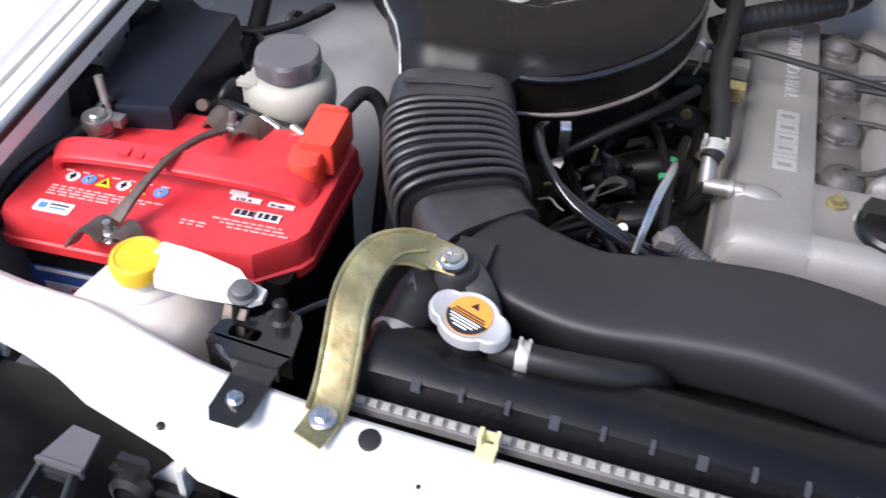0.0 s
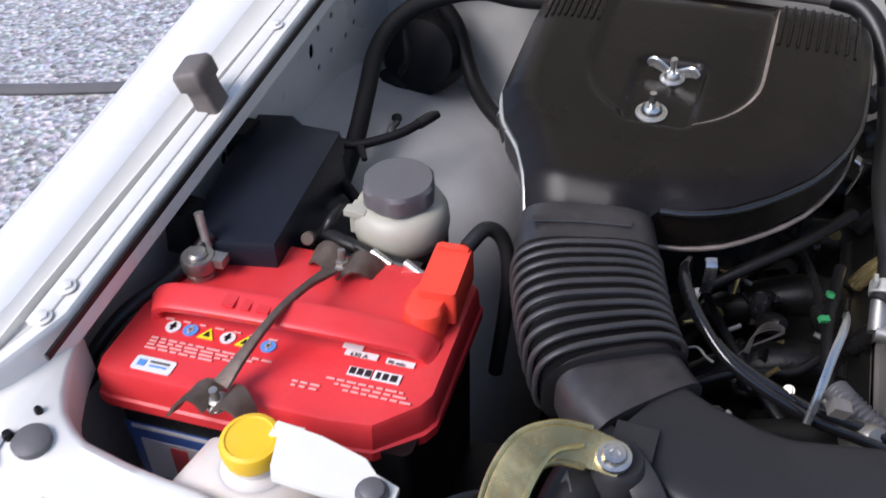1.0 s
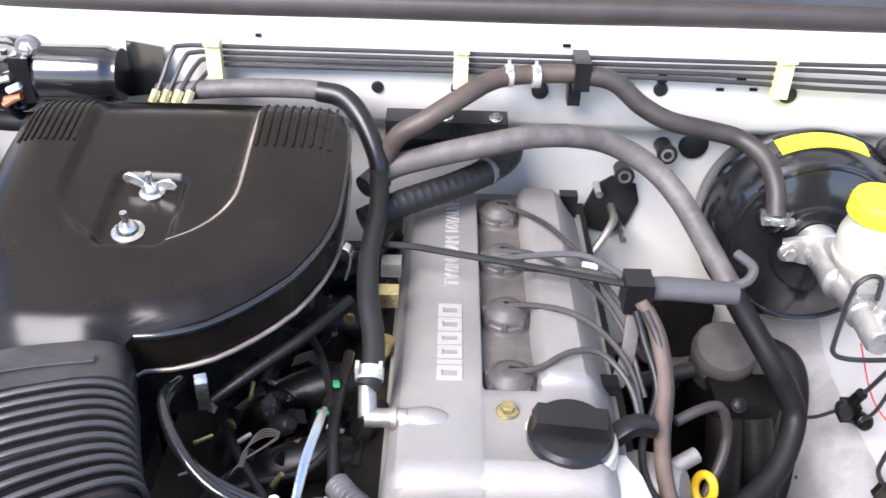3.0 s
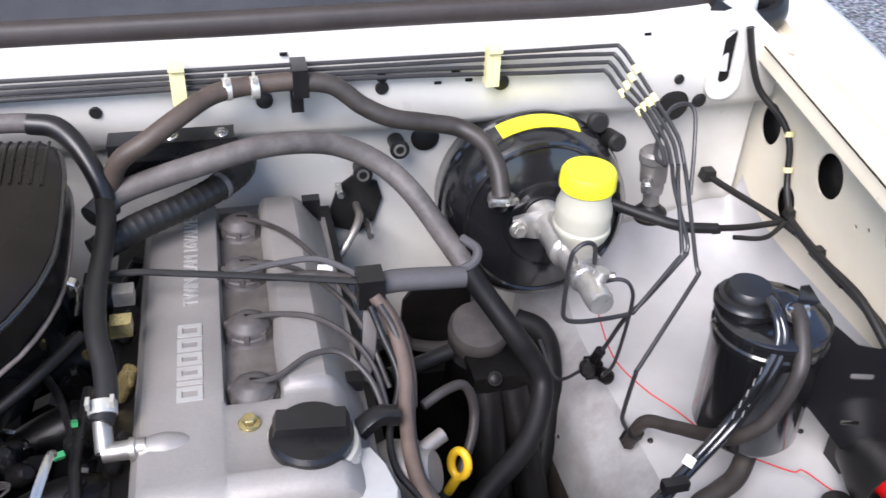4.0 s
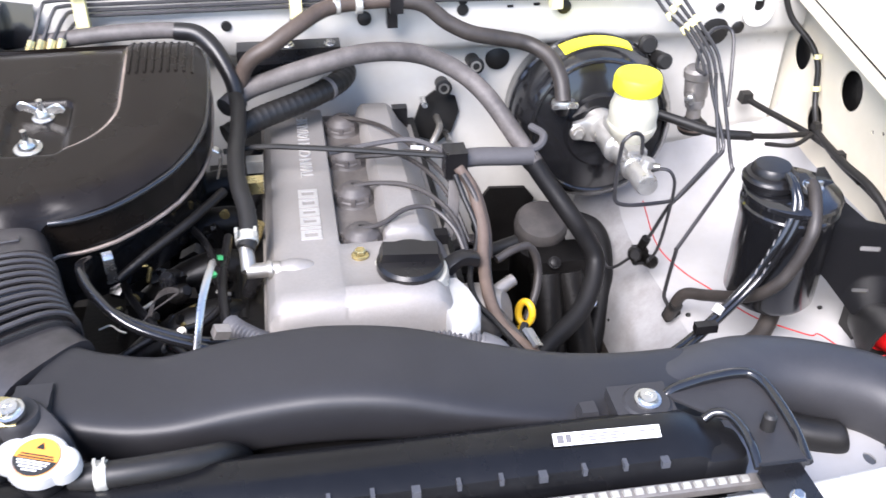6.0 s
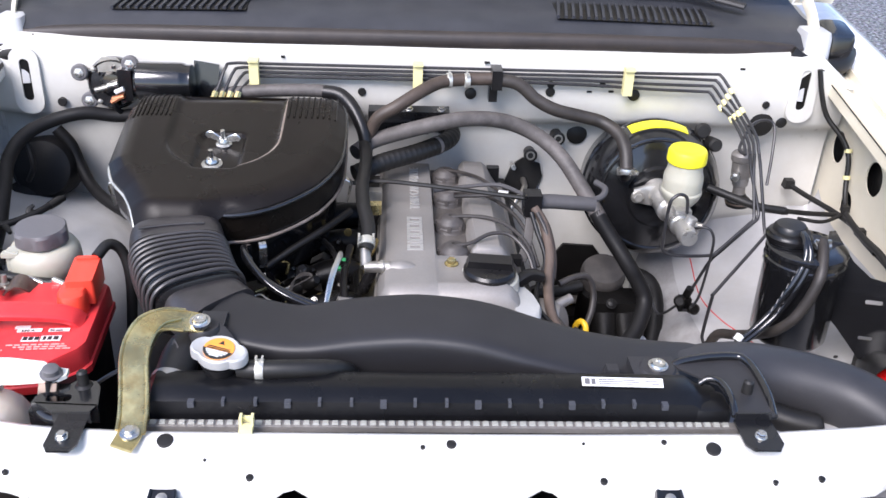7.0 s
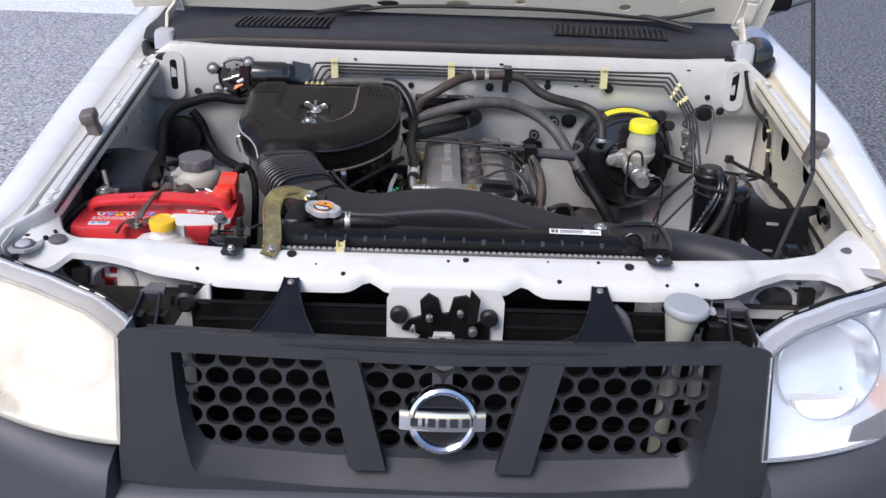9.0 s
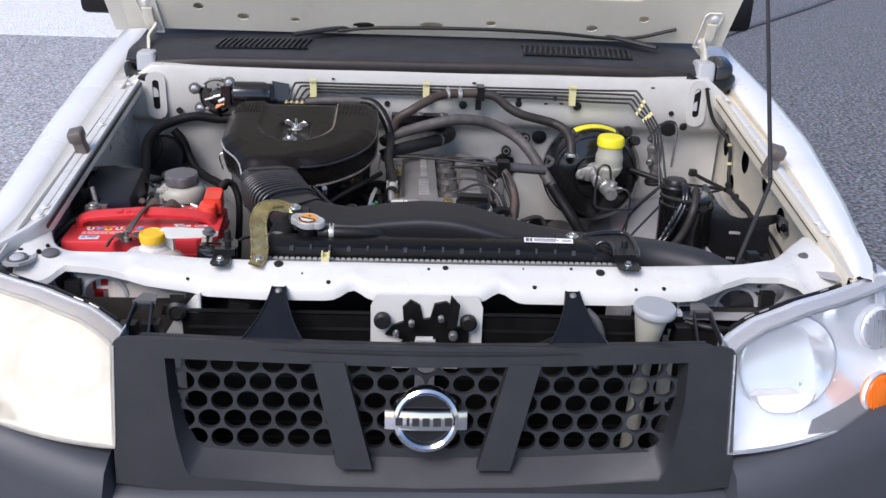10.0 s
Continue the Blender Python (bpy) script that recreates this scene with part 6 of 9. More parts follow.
part("wire_guard", bm, GLOSS, rb)

# yellow zinc-plated stay from the cross member to the intake duct
st = thing("zinc_stay", "yellow zinc-plated steel stay with rubbed plating", "bracket", (-0.26, 0.06, 0.925))
path = [(-0.262, 0.033, 0.9285), (-0.258, 0.052, 0.931), (-0.259, 0.070, 0.938), (-0.263, 0.095, 0.951), (-0.268, 0.121, 0.964), (-0.267, 0.141, 0.9725), (-0.261, 0.158, 0.977), (-0.247, 0.169, 0.9765), (-0.231, 0.174, 0.972), (-0.211, 0.174, 0.9685)]
bm = NEW()
sweep(bm, path, [0.0102, 0.0112, 0.0106, 0.0106, 0.0116, 0.0126, 0.0128, 0.0125, 0.012, 0.0105], 0.0018, p=6, seg=14, sub=6, up=(0.1, -0.45, 0.9))
part("strap", bm, BRASS, st)
for t in (-1, 1):
    bm = NEW()
    sweep(bm, [(x + t * 0.012, y + (0.004 * t if y > 0.15 else 0), z - 0.004) for x, y, z in path[2:8]], 0.0015, 0.006, p=4, seg=8, up=(0.1, -0.45, 0.9))
    part("flange", bm, BRASS, st)
for t in (-1, 1):
    rim = []
    for k in range(1, len(path) - 1):
        d = (Vector(path[k + 1]) - Vector(path[k - 1])).normalized()
        rim.append(Vector(path[k]) + d.cross(Vector((0.1, -0.45, 0.9))).normalized() * t * (0.0118 if k < 9 else 0.0108) + Vector((0, -0.0008, 0.0012)))
    part("rolled_rim", sweep(NEW(), rim, 0.0019, seg=8, sub=4), BRASS, st, "bright rolled edge")
for o, nrm in ((path[1], (0, -0.15, 1)),):
    bm = NEW()
    hexhead(bm, (o[0], o[1] - 0.002, o[2] + 0.001), nrm, 0.0055, 0.006, 1.6)
    part("bolt", bm, STEEL, st)
bm = NEW()
lathe(bm, [(0.0095, -0.002), (0.0102, 0.0), (0.0102, 0.0025), (0.008, 0.003), (0.0068, 0.0045), (0.0064, 0.006), (0.003, 0.0062), (0.0022, 0.0045)], facing((-0.2155, 0.1725, 0.9715), (0, -0.2, 1)), 24)
part("flange_screw", bm, STEEL, st, "large bright cross-head screw")

# ---- radiator ----
rad = thing("radiator", "black plastic-topped radiator with a crimped aluminium edge", "radiator", (0.0, 0.11, 0.45))
bm = NEW()
rings = []
for x, f in ((-0.262, 0.4), (-0.258, 0.8), (-0.25, 1.0), (0.236, 1.0), (0.262, 0.98), (0.278, 0.72), (0.294, 0.66), (0.298, 0.45)):
    sec = [(-0.027, 0.0), (-0.027, 0.018), (-0.024, 0.026), (-0.012, 0.032), (0.012, 0.033), (0.024, 0.027), (0.029, 0.016), (0.029, 0.0)]
    rings.append([(x, 0.116 + y * (0.8 + 0.2 * f), 0.902 + z * 1.3 * f) for y, z in sec])
loft(bm, rings)
tank = part("top_tank", bm, TOPTANK, rad, "black plastic top tank", bevel=0.002)
# Lighter grey ribs: the tank's small highlights are put into their colour.
for k in range(16):
    x = -0.212 + 0.0298 * k
    bm = NEW()
    box(bm, (x, 0.0915, 0.9365 if k % 3 else 0.9345), (0.003 if k % 3 else 0.006, 0.007, 0.006))
    part("rib", bm, BUMPER, tank, bevel=0.0008)
bm = NEW()
loft(bm, [[(0.283 + (x - 0.283) * f, 0.106 + (y - 0.106) * f, z) for x, y in rounded(0.262, 0.088, 0.304, 0.126, 0.010)] for z, f in ((0.895, 1.0), (0.922, 0.98), (0.929, 0.86), (0.931, 0.6))])
part("tank_end", bm, TOPTANK, tank, "moulded end of the tank")
bm = NEW()
for y in (0.088, 0.148):
    box(bm, (0.02, y - (0.0105 if y < 0.1 else 0), 0.9005 + (0.0185 if y < 0.1 else 0)), (0.575, 0.010, 0.006))
part("header", bm, ALUDARK, rad, "dull aluminium header plate", bevel=0.001)
tab = NEW()
box(tab, (0, 0, 0), (0.0062, 0.0050, 0.0022), None, 0.8)
tabs = None
for k in range(62):
    x = -0.245 + 0.0088 * k
    if tabs is None:
        tabs = part("crimp_tab", tab, PALE, rad)
        tabs.location = (x, 0.0775, 0.9235)
    else:
        o = tabs.copy()
        scene.collection.objects.link(o)
        o.location = (x, 0.0775, 0.9235)
bm = NEW()
box(bm, (0.02, 0.118, 0.67), (0.56, 0.026, 0.44))
part("core", bm, FIN, rad, "dark finned core")
bm = NEW()
slab(bm, [(0.0, -0.0046), (0.0785, -0.0046), (0.0785, 0.0046), (0.0, 0.0046)], axes((0.157, 0.1105, 0.9490), Vector((1, -0.03, 0.0)).normalized(), Vector((0, 0.86, 0.5)), Vector((0, -0.5, 0.86))), 0.0012)
lab = part("bar_label", bm, PAPER, rad, "long white printed label")
LM = axes((0.157, 0.1105, 0.9490), Vector((1, -0.03, 0.0)).normalized(), Vector((0, 0.86, 0.5)), Vector((0, -0.5, 0.86)))
for bx, by, w, h in ((0.005, 0.0, 0.005, 0.006), (0.011, 0.0, 0.004, 0.006), (0.034, 0.002, 0.036, 0.0009), (0.036, 0.0, 0.04, 0.0009), (0.033, -0.0022, 0.034, 0.0009), (0.068, 0.001, 0.014, 0.0009), (0.068, -0.0015, 0.014, 0.0009)):
    bm = NEW()
    box(bm, (bx, by, 0.0003), (w, h, 0.0006), LM)
    part("label_line", bm, CAPGREY, lab)
# filler neck and cap
KM = facing((-0.1905, 0.1315, 0.939), (0.03, -0.16, 1), (0.30, 1, 0))
bm = NEW()
lathe(bm, [(0.018, -0.014), (0.016, 0.0), (0.015, 0.008), (0.018, 0.016), (0.018, 0.019)], KM, 28)
part("filler_neck", bm, PLASTIC, rad)
bm = NEW()


def cap_ring(f, z):
    out = []
    for k in range(48):
        t = 2 * math.pi * k / 48
        ear = max(0.0, abs(math.cos(t)) - 0.80) / 0.20
        r = 0.0202 + 0.0076 * ear ** 0.8 + 0.0008 * math.cos(2 * t)
        out.append(KM @ Vector((r * f * math.cos(t), r * f * math.sin(t) * (1 if ear <= 0 else 1), z)))
    return out


loft(bm, [cap_ring(0.95, 0.0225), cap_ring(1.0, 0.0235), cap_ring(1.0, 0.0300), cap_ring(0.97, 0.0325), cap_ring(0.90, 0.0335), cap_ring(0.78, 0.0325)])
cap = part("radiator_cap", bm, SATINALU, rad, "pale aluminium pressure cap with two ears", angle=28)
bm = NEW()
slab(bm, disc(0, 0, 0.0148, n=32), axes(KM @ Vector((0, 0, 0.0335)), KM.col[0].to_3d(), KM.col[1].to_3d(), KM.col[2].to_3d()), 0.0012)
part("cap_label", bm, ORANGE, cap, "orange warning label with a black lower half")
bm = NEW()
slab(bm, [(0.0148 * math.cos(t), 0.0148 * math.sin(t)) for t in (radians(190 + 160 * k / 16) for k in range(17))], axes(KM @ Vector((0, 0, 0.0342)), KM.col[0].to_3d(), KM.col[1].to_3d(), KM.col[2].to_3d()), 0.0008)
part("label_band", bm, INK, cap)
for by, w in ((-0.0045, 0.022), (-0.0066, 0.020), (-0.0088, 0.016), (-0.011, 0.010)):
    bm = NEW()
    box(bm, (0, by, 0.0345), (w, 0.0009, 0.0006), KM)
    part("label_line", bm, PAPER, cap)
for by, w in ((0.001, 0.022), (-0.0010, 0.024)):
    bm = NEW()
    box(bm, (0, by + 0.0, 0.0337), (w, 0.0008, 0.0008), KM)
    part("label_line", bm, INK, cap)
bm = NEW()
slab(bm, [(-0.003, 0.006), (0.003, 0.006), (0, 0.011)], axes(KM @ Vector((0, 0, 0.0339)), KM.col[0].to_3d(), KM.col[1].to_3d(), KM.col[2].to_3d()), 0.0006)
part("label_sign", bm, INK, cap)
# overflow hose with its spring clip, upper radiator hose
ov = thing("overflow_hose", "black rubber overflow hose with a spring clip", "hose", (-0.13, 0.13, 0.94))
part("hose", sweep(NEW(), [(-0.172, 0.128, 0.947), (-0.156, 0.125, 0.949), (-0.126, 0.126, 0.949), (-0.092, 0.133, 0.945), (-0.072, 0.148, 0.932), (-0.064, 0.163, 0.910)], 0.0095, seg=14), RUBBER, ov)
bm = NEW()
lathe(bm, [(0.0102, -0.004), (0.0105, -0.003), (0.0105, 0.003), (0.0102, 0.004)], facing((-0.152, 0.125, 0.949), (1, 0, 0)), 18)
for d in (-0.003, 0.003):
    box(bm, (-0.152 + d, 0.125, 0.961), (0.002, 0.004, 0.006))
part("spring_clip", bm, PALE, ov, "pale plated spring clip", bevel=0.0008)
uh = thing("upper_radiator_hose", "black rubber upper radiator hose with a printed mark", "hose", (-0.235, 0.15, 0.92))
part("hose", sweep(NEW(), [(-0.24, 0.115, 0.920), (-0.238, 0.145, 0.930), (-0.232, 0.175, 0.938), (-0.215, 0.21, 0.925), (-0.18, 0.26, 0.89), (-0.10, 0.33, 0.85), (-0.05, 0.35, 0.83)], 0.019, seg=18), RUBBER, uh)
part("hose_clip", sweep(NEW(), [(-0.24, 0.128, 0.9245), (-0.239, 0.137, 0.9275)], 0.0205, seg=20, sub=1), DULL, uh)
bm = NEW()
slab(bm, [(-0.005, -0.006), (0.005, -0.006), (0.0, 0.007)], facing((-0.240, 0.160, 0.9545), (-0.3, -0.4, 0.9), (0, 1, 0)), 0.001, [[(-0.0022, -0.0035), (0.0022, -0.0035), (0.0, 0.0015)]])
part("printed_mark", bm, FOAM, uh)
bm = NEW()
sweep(bm, [(-0.335, 0.135, 0.905), (-0.30, 0.15, 0.925), (-0.285, 0.155, 0.925), (-0.27, 0.15, 0.915)], 0.0025, seg=6)
wl = thing("tank_hose", "thin black hose between tank and radiator neck", "hose", (-0.3, 0.15, 0.91))
part("hose", bm, PLASTIC, wl)
# cream clip on the cross member
cl = thing("rod_clip", "cream nylon clip on the cross member", "clip", (-0.155, 0.056, 0.926))
bm = NEW()
box(bm, (-0.1570, 0.060, 0.929), (0.012, 0.010, 0.006))
box(bm, (-0.1622, 0.066, 0.935), (0.0025, 0.008, 0.010))
box(bm, (-0.1518, 0.066, 0.935), (0.0025, 0.008, 0.010))
box(bm, (-0.1570, 0.069, 0.934), (0.010, 0.0025, 0.006))
part("clip", bm, CREAM, cl, bevel=0.001)

# ---- intake duct ----
du = thing("intake_duct", "matt black moulded intake duct arching behind the radiator", "intake duct", (0.0, 0.2, 0.90))
pts = [(-0.208, 0.232, 0.938), (-0.17, 0.212, 0.933), (-0.12, 0.203, 0.930), (-0.06, 0.207, 0.9345), (0.0, 0.207, 0.9375), (0.06, 0.20, 0.936), (0.12, 0.190, 0.925), (0.18, 0.186, 0.912), (0.24, 0.190, 0.902), (0.30, 0.205, 0.889), (0.335, 0.218, 0.882)]
wa = [0.034, 0.040, 0.040, 0.042, 0.043, 0.042, 0.040, 0.039, 0.037, 0.034, 0.026]
wb = [0.022, 0.023, 0.024, 0.026, 0.028, 0.027, 0.025, 0.024, 0.024, 0.026, 0.022]
bm = NEW()
sweep(bm, pts, wa, wb, p=5.0, seg=44, sub=6, up=(0, -0.12, 1))
part("duct", bm, DUCT, du, angle=50)
# round snorkel that curves forward to the corner
bm = NEW()
sweep(bm, [(0.22, 0.190, 0.903), (0.28, 0.202, 0.892), (0.32, 0.216, 0.884), (0.36, 0.228, 0.877), (0.40, 0.228, 0.872), (0.44, 0.217, 0.869), (0.48, 0.198, 0.865), (0.510, 0.166, 0.858), (0.526, 0.130, 0.850), (0.532, 0.09, 0.842)], [0.018, 0.028, 0.0325, 0.034, 0.034, 0.034, 0.034, 0.034, 0.034, 0.034], p=2.3, seg=36, sub=6, up=(0, 0, 1))
part("snorkel", bm, SNORKEL, du, "smooth grey-black round snorkel", angle=60)
# The shroud's near-black carries the shade of the gap behind the radiator.
bm = NEW()
grid = []
for i in range(15):
    x = -0.20 + 0.031 * i
    zt = float(np.interp(x, [-0.2, -0.12, 0.0, 0.06, 0.12, 0.18, 0.24], [0.905, 0.915, 0.925, 0.922, 0.908, 0.895, 0.885]))
    grid.append([(x, 0.195, zt), (x, 0.182, zt - 0.02), (x, 0.178, 0.86), (x, 0.175, 0.60)])
skin(bm, grid, 0.003)
part("fan_shroud", bm, IRON, du, "black fan shroud below the duct", angle=60)
bm = NEW()
lathe(bm, [(0.017, 0.938), (0.0165, 0.962), (0.014, 0.9655)], Matrix.Translation((-0.213, 0.178, 0)), 24)
box(bm, (-0.208, 0.198, 0.955), (0.026, 0.026, 0.012))
sweep(bm, [(-0.228, 0.205, 0.948), (-0.205, 0.180, 0.959), (-0.186, 0.160, 0.945), (-0.180, 0.155, 0.90)], 0.01, 0.004, p=4, seg=10, up=(0, -0.5, 1))
part("mounting_ear", bm, MATT, du, bevel=0.003)
bm = NEW()
box(bm, (0.238, 0.150, 0.932), (0.046, 0.036, 0.014))
box(bm, (0.196, 0.150, 0.928), (0.02, 0.02, 0.020), None, 0.6)
lathe(bm, [(0.021, 0.915), (0.020, 0.938), (0.017, 0.941)], Matrix.Translation((0.241, 0.147, 0)), 24)
part("mounting_ear", bm, MATT, du, bevel=0.003)
bm = NEW()
lathe(bm, [(0.0095, -0.002), (0.0102, 0.0), (0.0102, 0.0025), (0.008, 0.003), (0.0068, 0.0045), (0.0064, 0.006), (0.003, 0.0062), (0.0022, 0.0045)], facing((0.241, 0.147, 0.9410), (0, -0.1, 1)), 24)
part("flange_screw", bm, STEEL, du, "large bright cross-head screw")
bm = NEW()
lathe(bm, [(0.013, 0.0), (0.013, 0.012), (0.010, 0.014)], facing((0.536, 0.138, 0.893), (0.45, 0.2, 0.85)), 18)
box(bm, (0.544, 0.141, 0.912), (0.022, 0.02, 0.022), None, 0.8)
part("sensor", bm, PLASTIC, du, "black plug-in sensor", bevel=0.002)
bm = NEW()
lathe(bm, [(0.0165, -0.004), (0.0165, 0.002), (0.014, 0.003)], facing((0.535, 0.137, 0.893), (0.45, 0.2, 0.85)), 22)
part("sensor_ring", bm, CREAM, du)
bm = NEW()
sweep(bm, [(0.440, 0.171, 0.846), (0.434, 0.172, 0.846), (0.410, 0.180, 0.847), (0.385, 0.192, 0.850)], [0.0125, 0.0150, 0.0155, 0.0155], seg=20)
part("drain_stub", bm, RUBBER, du, "black rubber stub below the duct")

# bellows between duct and air cleaner
be = thing("intake_bellows", "black ribbed rubber intake bellows", "intake bellows", (-0.26, 0.31, 0.90))
bm = NEW()
sweep(bm, [(-0.2800, 0.372, 0.938), (-0.2715, 0.345, 0.939), (-0.2615, 0.318, 0.940), (-0.2485, 0.288, 0.940), (-0.231, 0.258, 0.939)], [0.051, 0.052, 0.051, 0.048, 0.045], [0.028, 0.029, 0.029, 0.028, 0.027], p=3.0, seg=40, up=(0, 0, 1), ridge=(0.0112, 0.0058))
part("ribbed_sleeve", bm, BELLOWS, be, angle=75)
# lighter crests of the bellows' ribs: wear, and highlights put into the colour
axis = resample(smooth_path([(-0.2800, 0.372, 0.938), (-0.2715, 0.345, 0.939), (-0.2615, 0.318, 0.940), (-0.2485, 0.288, 0.940), (-0.231, 0.258, 0.939)], 6), 0.0112)
for k in range(1, len(axis) - 1):
    d = (axis[k + 1] - axis[k - 1]).normalized()
    side = d.cross(Z).normalized()
    f = k / (len(axis) - 1)
    wa, wb = 0.0565 - 0.0045 * f, 0.0342
    ring = []
    for q in range(41):
        t = 2 * math.pi * q / 40
        c, v = math.cos(t), math.sin(t)
        ring.append(axis[k] + side * (math.copysign(abs(c) ** (2 / 3), c) * wa) + side.cross(d) * (math.copysign(abs(v) ** (2 / 3), v) * wb))
    part("rib_crest", sweep(NEW(), ring, 0.0024, seg=8, sub=1), RIB, be)
bm = NEW()
sweep(bm, [(-0.2895, 0.410, 0.937), (-0.286, 0.394, 0.9375), (-0.2785, 0.368, 0.938)], [0.0545, 0.0555, 0.0560], [0.0335, 0.0345, 0.0340], p=3.6, seg=36, sub=4, up=(0, 0, 1))
part("front_cuff", bm, CUFF, be, "smooth dusty cuff", bevel=0.002)
bm = NEW()
sweep(bm, [(-0.325, 0.376, 0.9722), (-0.29, 0.3855, 0.9732), (-0.252, 0.3940, 0.9722)], 0.0035, 0.0012, p=4, seg=8, sub=2, up=(0, 0, 1))
part("cuff_rib", bm, CUFF, be)
bm = NEW()
sweep(bm, [(-0.236, 0.268, 0.9395), (-0.222, 0.25, 0.9385), (-0.205, 0.234, 0.937)], [0.0435, 0.044, 0.043], [0.027, 0.028, 0.027], p=3.6, seg=32, sub=3, up=(0, 0, 1))
part("rear_cuff", bm, CUFF, be, "smooth dusty cuff", bevel=0.002)

# ---- air cleaner ----
ac = thing("air_cleaner", "brown-black plastic air cleaner with a wing nut in a recess", "air cleaner", (-0.25, 0.56, 0.84))
SL = 0.18


def tilt(x, y, dz=0.0):
    return Vector((x, y - SL * dz, 0.8896 + SL * y + dz))


lid_out = [(-0.333, 0.366), (-0.341, 0.410), (-0.351, 0.440), (-0.367, 0.472), (-0.388, 0.500), (-0.400, 0.532), (-0.401, 0.565), (-0.402, 0.60), (-0.403, 0.64), (-0.402, 0.672), (-0.396, 0.698), (-0.384, 0.709),
           (-0.35, 0.713), (-0.30, 0.714), (-0.25, 0.715), (-0.20, 0.715), (-0.15, 0.714), (-0.118, 0.711), (-0.104, 0.700), (-0.098, 0.675), (-0.096, 0.64), (-0.096, 0.60), (-0.098, 0.565), (-0.108, 0.530), (-0.127, 0.495),
           (-0.155, 0.466), (-0.185, 0.444), (-0.215, 0.433), (-0.236, 0.4305), (-0.242, 0.425), (-0.243, 0.366)]
cx, cy = -0.25, 0.575


def step(d, width):
    t = min(1.0, max(0.0, 0.5 + d / width))
    return t * t * (3 - 2 * t)


def edge_distance(x, y):
    best = 1.0
    for (ax, ay), (bx, by) in zip(lid_out, lid_out[1:] + lid_out[:1]):
        dx, dy = bx - ax, by - ay
        t = min(1.0, max(0.0, ((x - ax) * dx + (y - ay) * dy) / (dx * dx + dy * dy)))
        best = min(best, math.hypot(x - ax - t * dx, y - ay - t * dy))
    return best


def lid_height(x, y):
    """Crowned lid with a U-shaped recess open to the back and a deeper pan for the nuts."""
    crown = 0.0140 * (1 - (1 - min(1.0, edge_distance(x, y) / 0.035)) ** 2.2)
    u = 0.0745 - math.hypot(x + 0.258, min(0.0, y - 0.587))
    pan_x, pan_y = abs(x + 0.260) - 0.020, abs(y - 0.556) - 0.036
    pan = 0.010 - math.hypot(max(0, pan_x), max(0, pan_y)) - min(0.0, max(pan_x, pan_y))
    front = 0.016 * step(0.424 - y, 0.036)
    return crown - front - 0.0062 * step(u, 0.0085) - 0.0060 * step(pan, 0.0065)


closed = []
for (ax, ay), (bx, by) in zip(lid_out, lid_out[1:] + lid_out[:1]):
    n = max(1, round(math.hypot(bx - ax, by - ay) / 0.004))
    closed += [(ax + (bx - ax) * k / n, ay + (by - ay) * k / n) for k in range(n)]
def lid_span(y):
    """Left and right edge of the lid at y."""
    cuts = [ax + (bx - ax) * (y - ay) / (by - ay) for (ax, ay), (bx, by) in zip(lid_out, lid_out[1:] + lid_out[:1]) if min(ay, by) <= y < max(ay, by)]
    return min(cuts), max(cuts)


bm = NEW()
loft(bm, [[tilt(x, y, dz - (0.016 * step(0.424 - y, 0.036))) for x, y in closed] for dz in (-0.040, -0.010, -0.003, 0.0)], True, False)
rows = []
for i in range(107):
    y = min(0.7148, 0.3662 + 0.00329 * i)
    xl, xr = lid_span(y)
    rows.append([tilt(xl + (xr - xl) * k / 110, y, lid_height(xl + (xr - xl) * k / 110, y)) for k in range(111)])
loft(bm, rows, False)
lid = part("lid", bm, LID, ac, "brown-black dusty lid with a U-shaped recess", angle=75)
# rounded bead round the lid's edge
# The left bead is pale: the edge highlight is put into its colour.
bm = NEW()
sweep(bm, [tilt(x, y, -0.007 - 0.016 * step(0.424 - y, 0.036)) for x, y in lid_out[1:12]], 0.0024, seg=10, sub=3)
part("edge_bead", bm, PALE, lid, "pale edge, highlight in its colour")
bm = NEW()
sweep(bm, [tilt(x, y, -0.005) for x, y in lid_out[17:29]], 0.0035, seg=10, sub=3)
part("edge_bead", bm, GLOSS, lid)
for k in range(9):
    for xx in (-0.339 - 0.0064 * k, -0.176 + 0.0082 * k):
        bm = NEW()
        sweep(bm, [tilt(xx, y, lid_height(xx, y) + 0.0002) for y in (0.708, 0.70, 0.69, 0.67, 0.65, 0.637)], 0.0017, seg=6, sub=3)
        part("rib", bm, LID, lid)
# tan line painted in for the highlight on one side of the lid's recess
bm = NEW()
glint_line = [(-0.258 + 0.0770 * math.cos(radians(a)), 0.587 + 0.0770 * math.sin(radians(a))) for a in (-68, -52, -36, -20, -6)] + [(-0.181, 0.60), (-0.181, 0.63), (-0.181, 0.66), (-0.181, 0.69)]
sweep(bm, [tilt(x, y, lid_height(x, y) - 0.0002) for x, y in glint_line], [0.0004, 0.0009, 0.0014, 0.0017, 0.0019, 0.0019, 0.0018, 0.0015, 0.0008], 0.0009, seg=8, sub=4, up=(0, 0, 1))
part("recess_glint", bm, SEAM, lid, "tan line for the highlight on the recess edge")
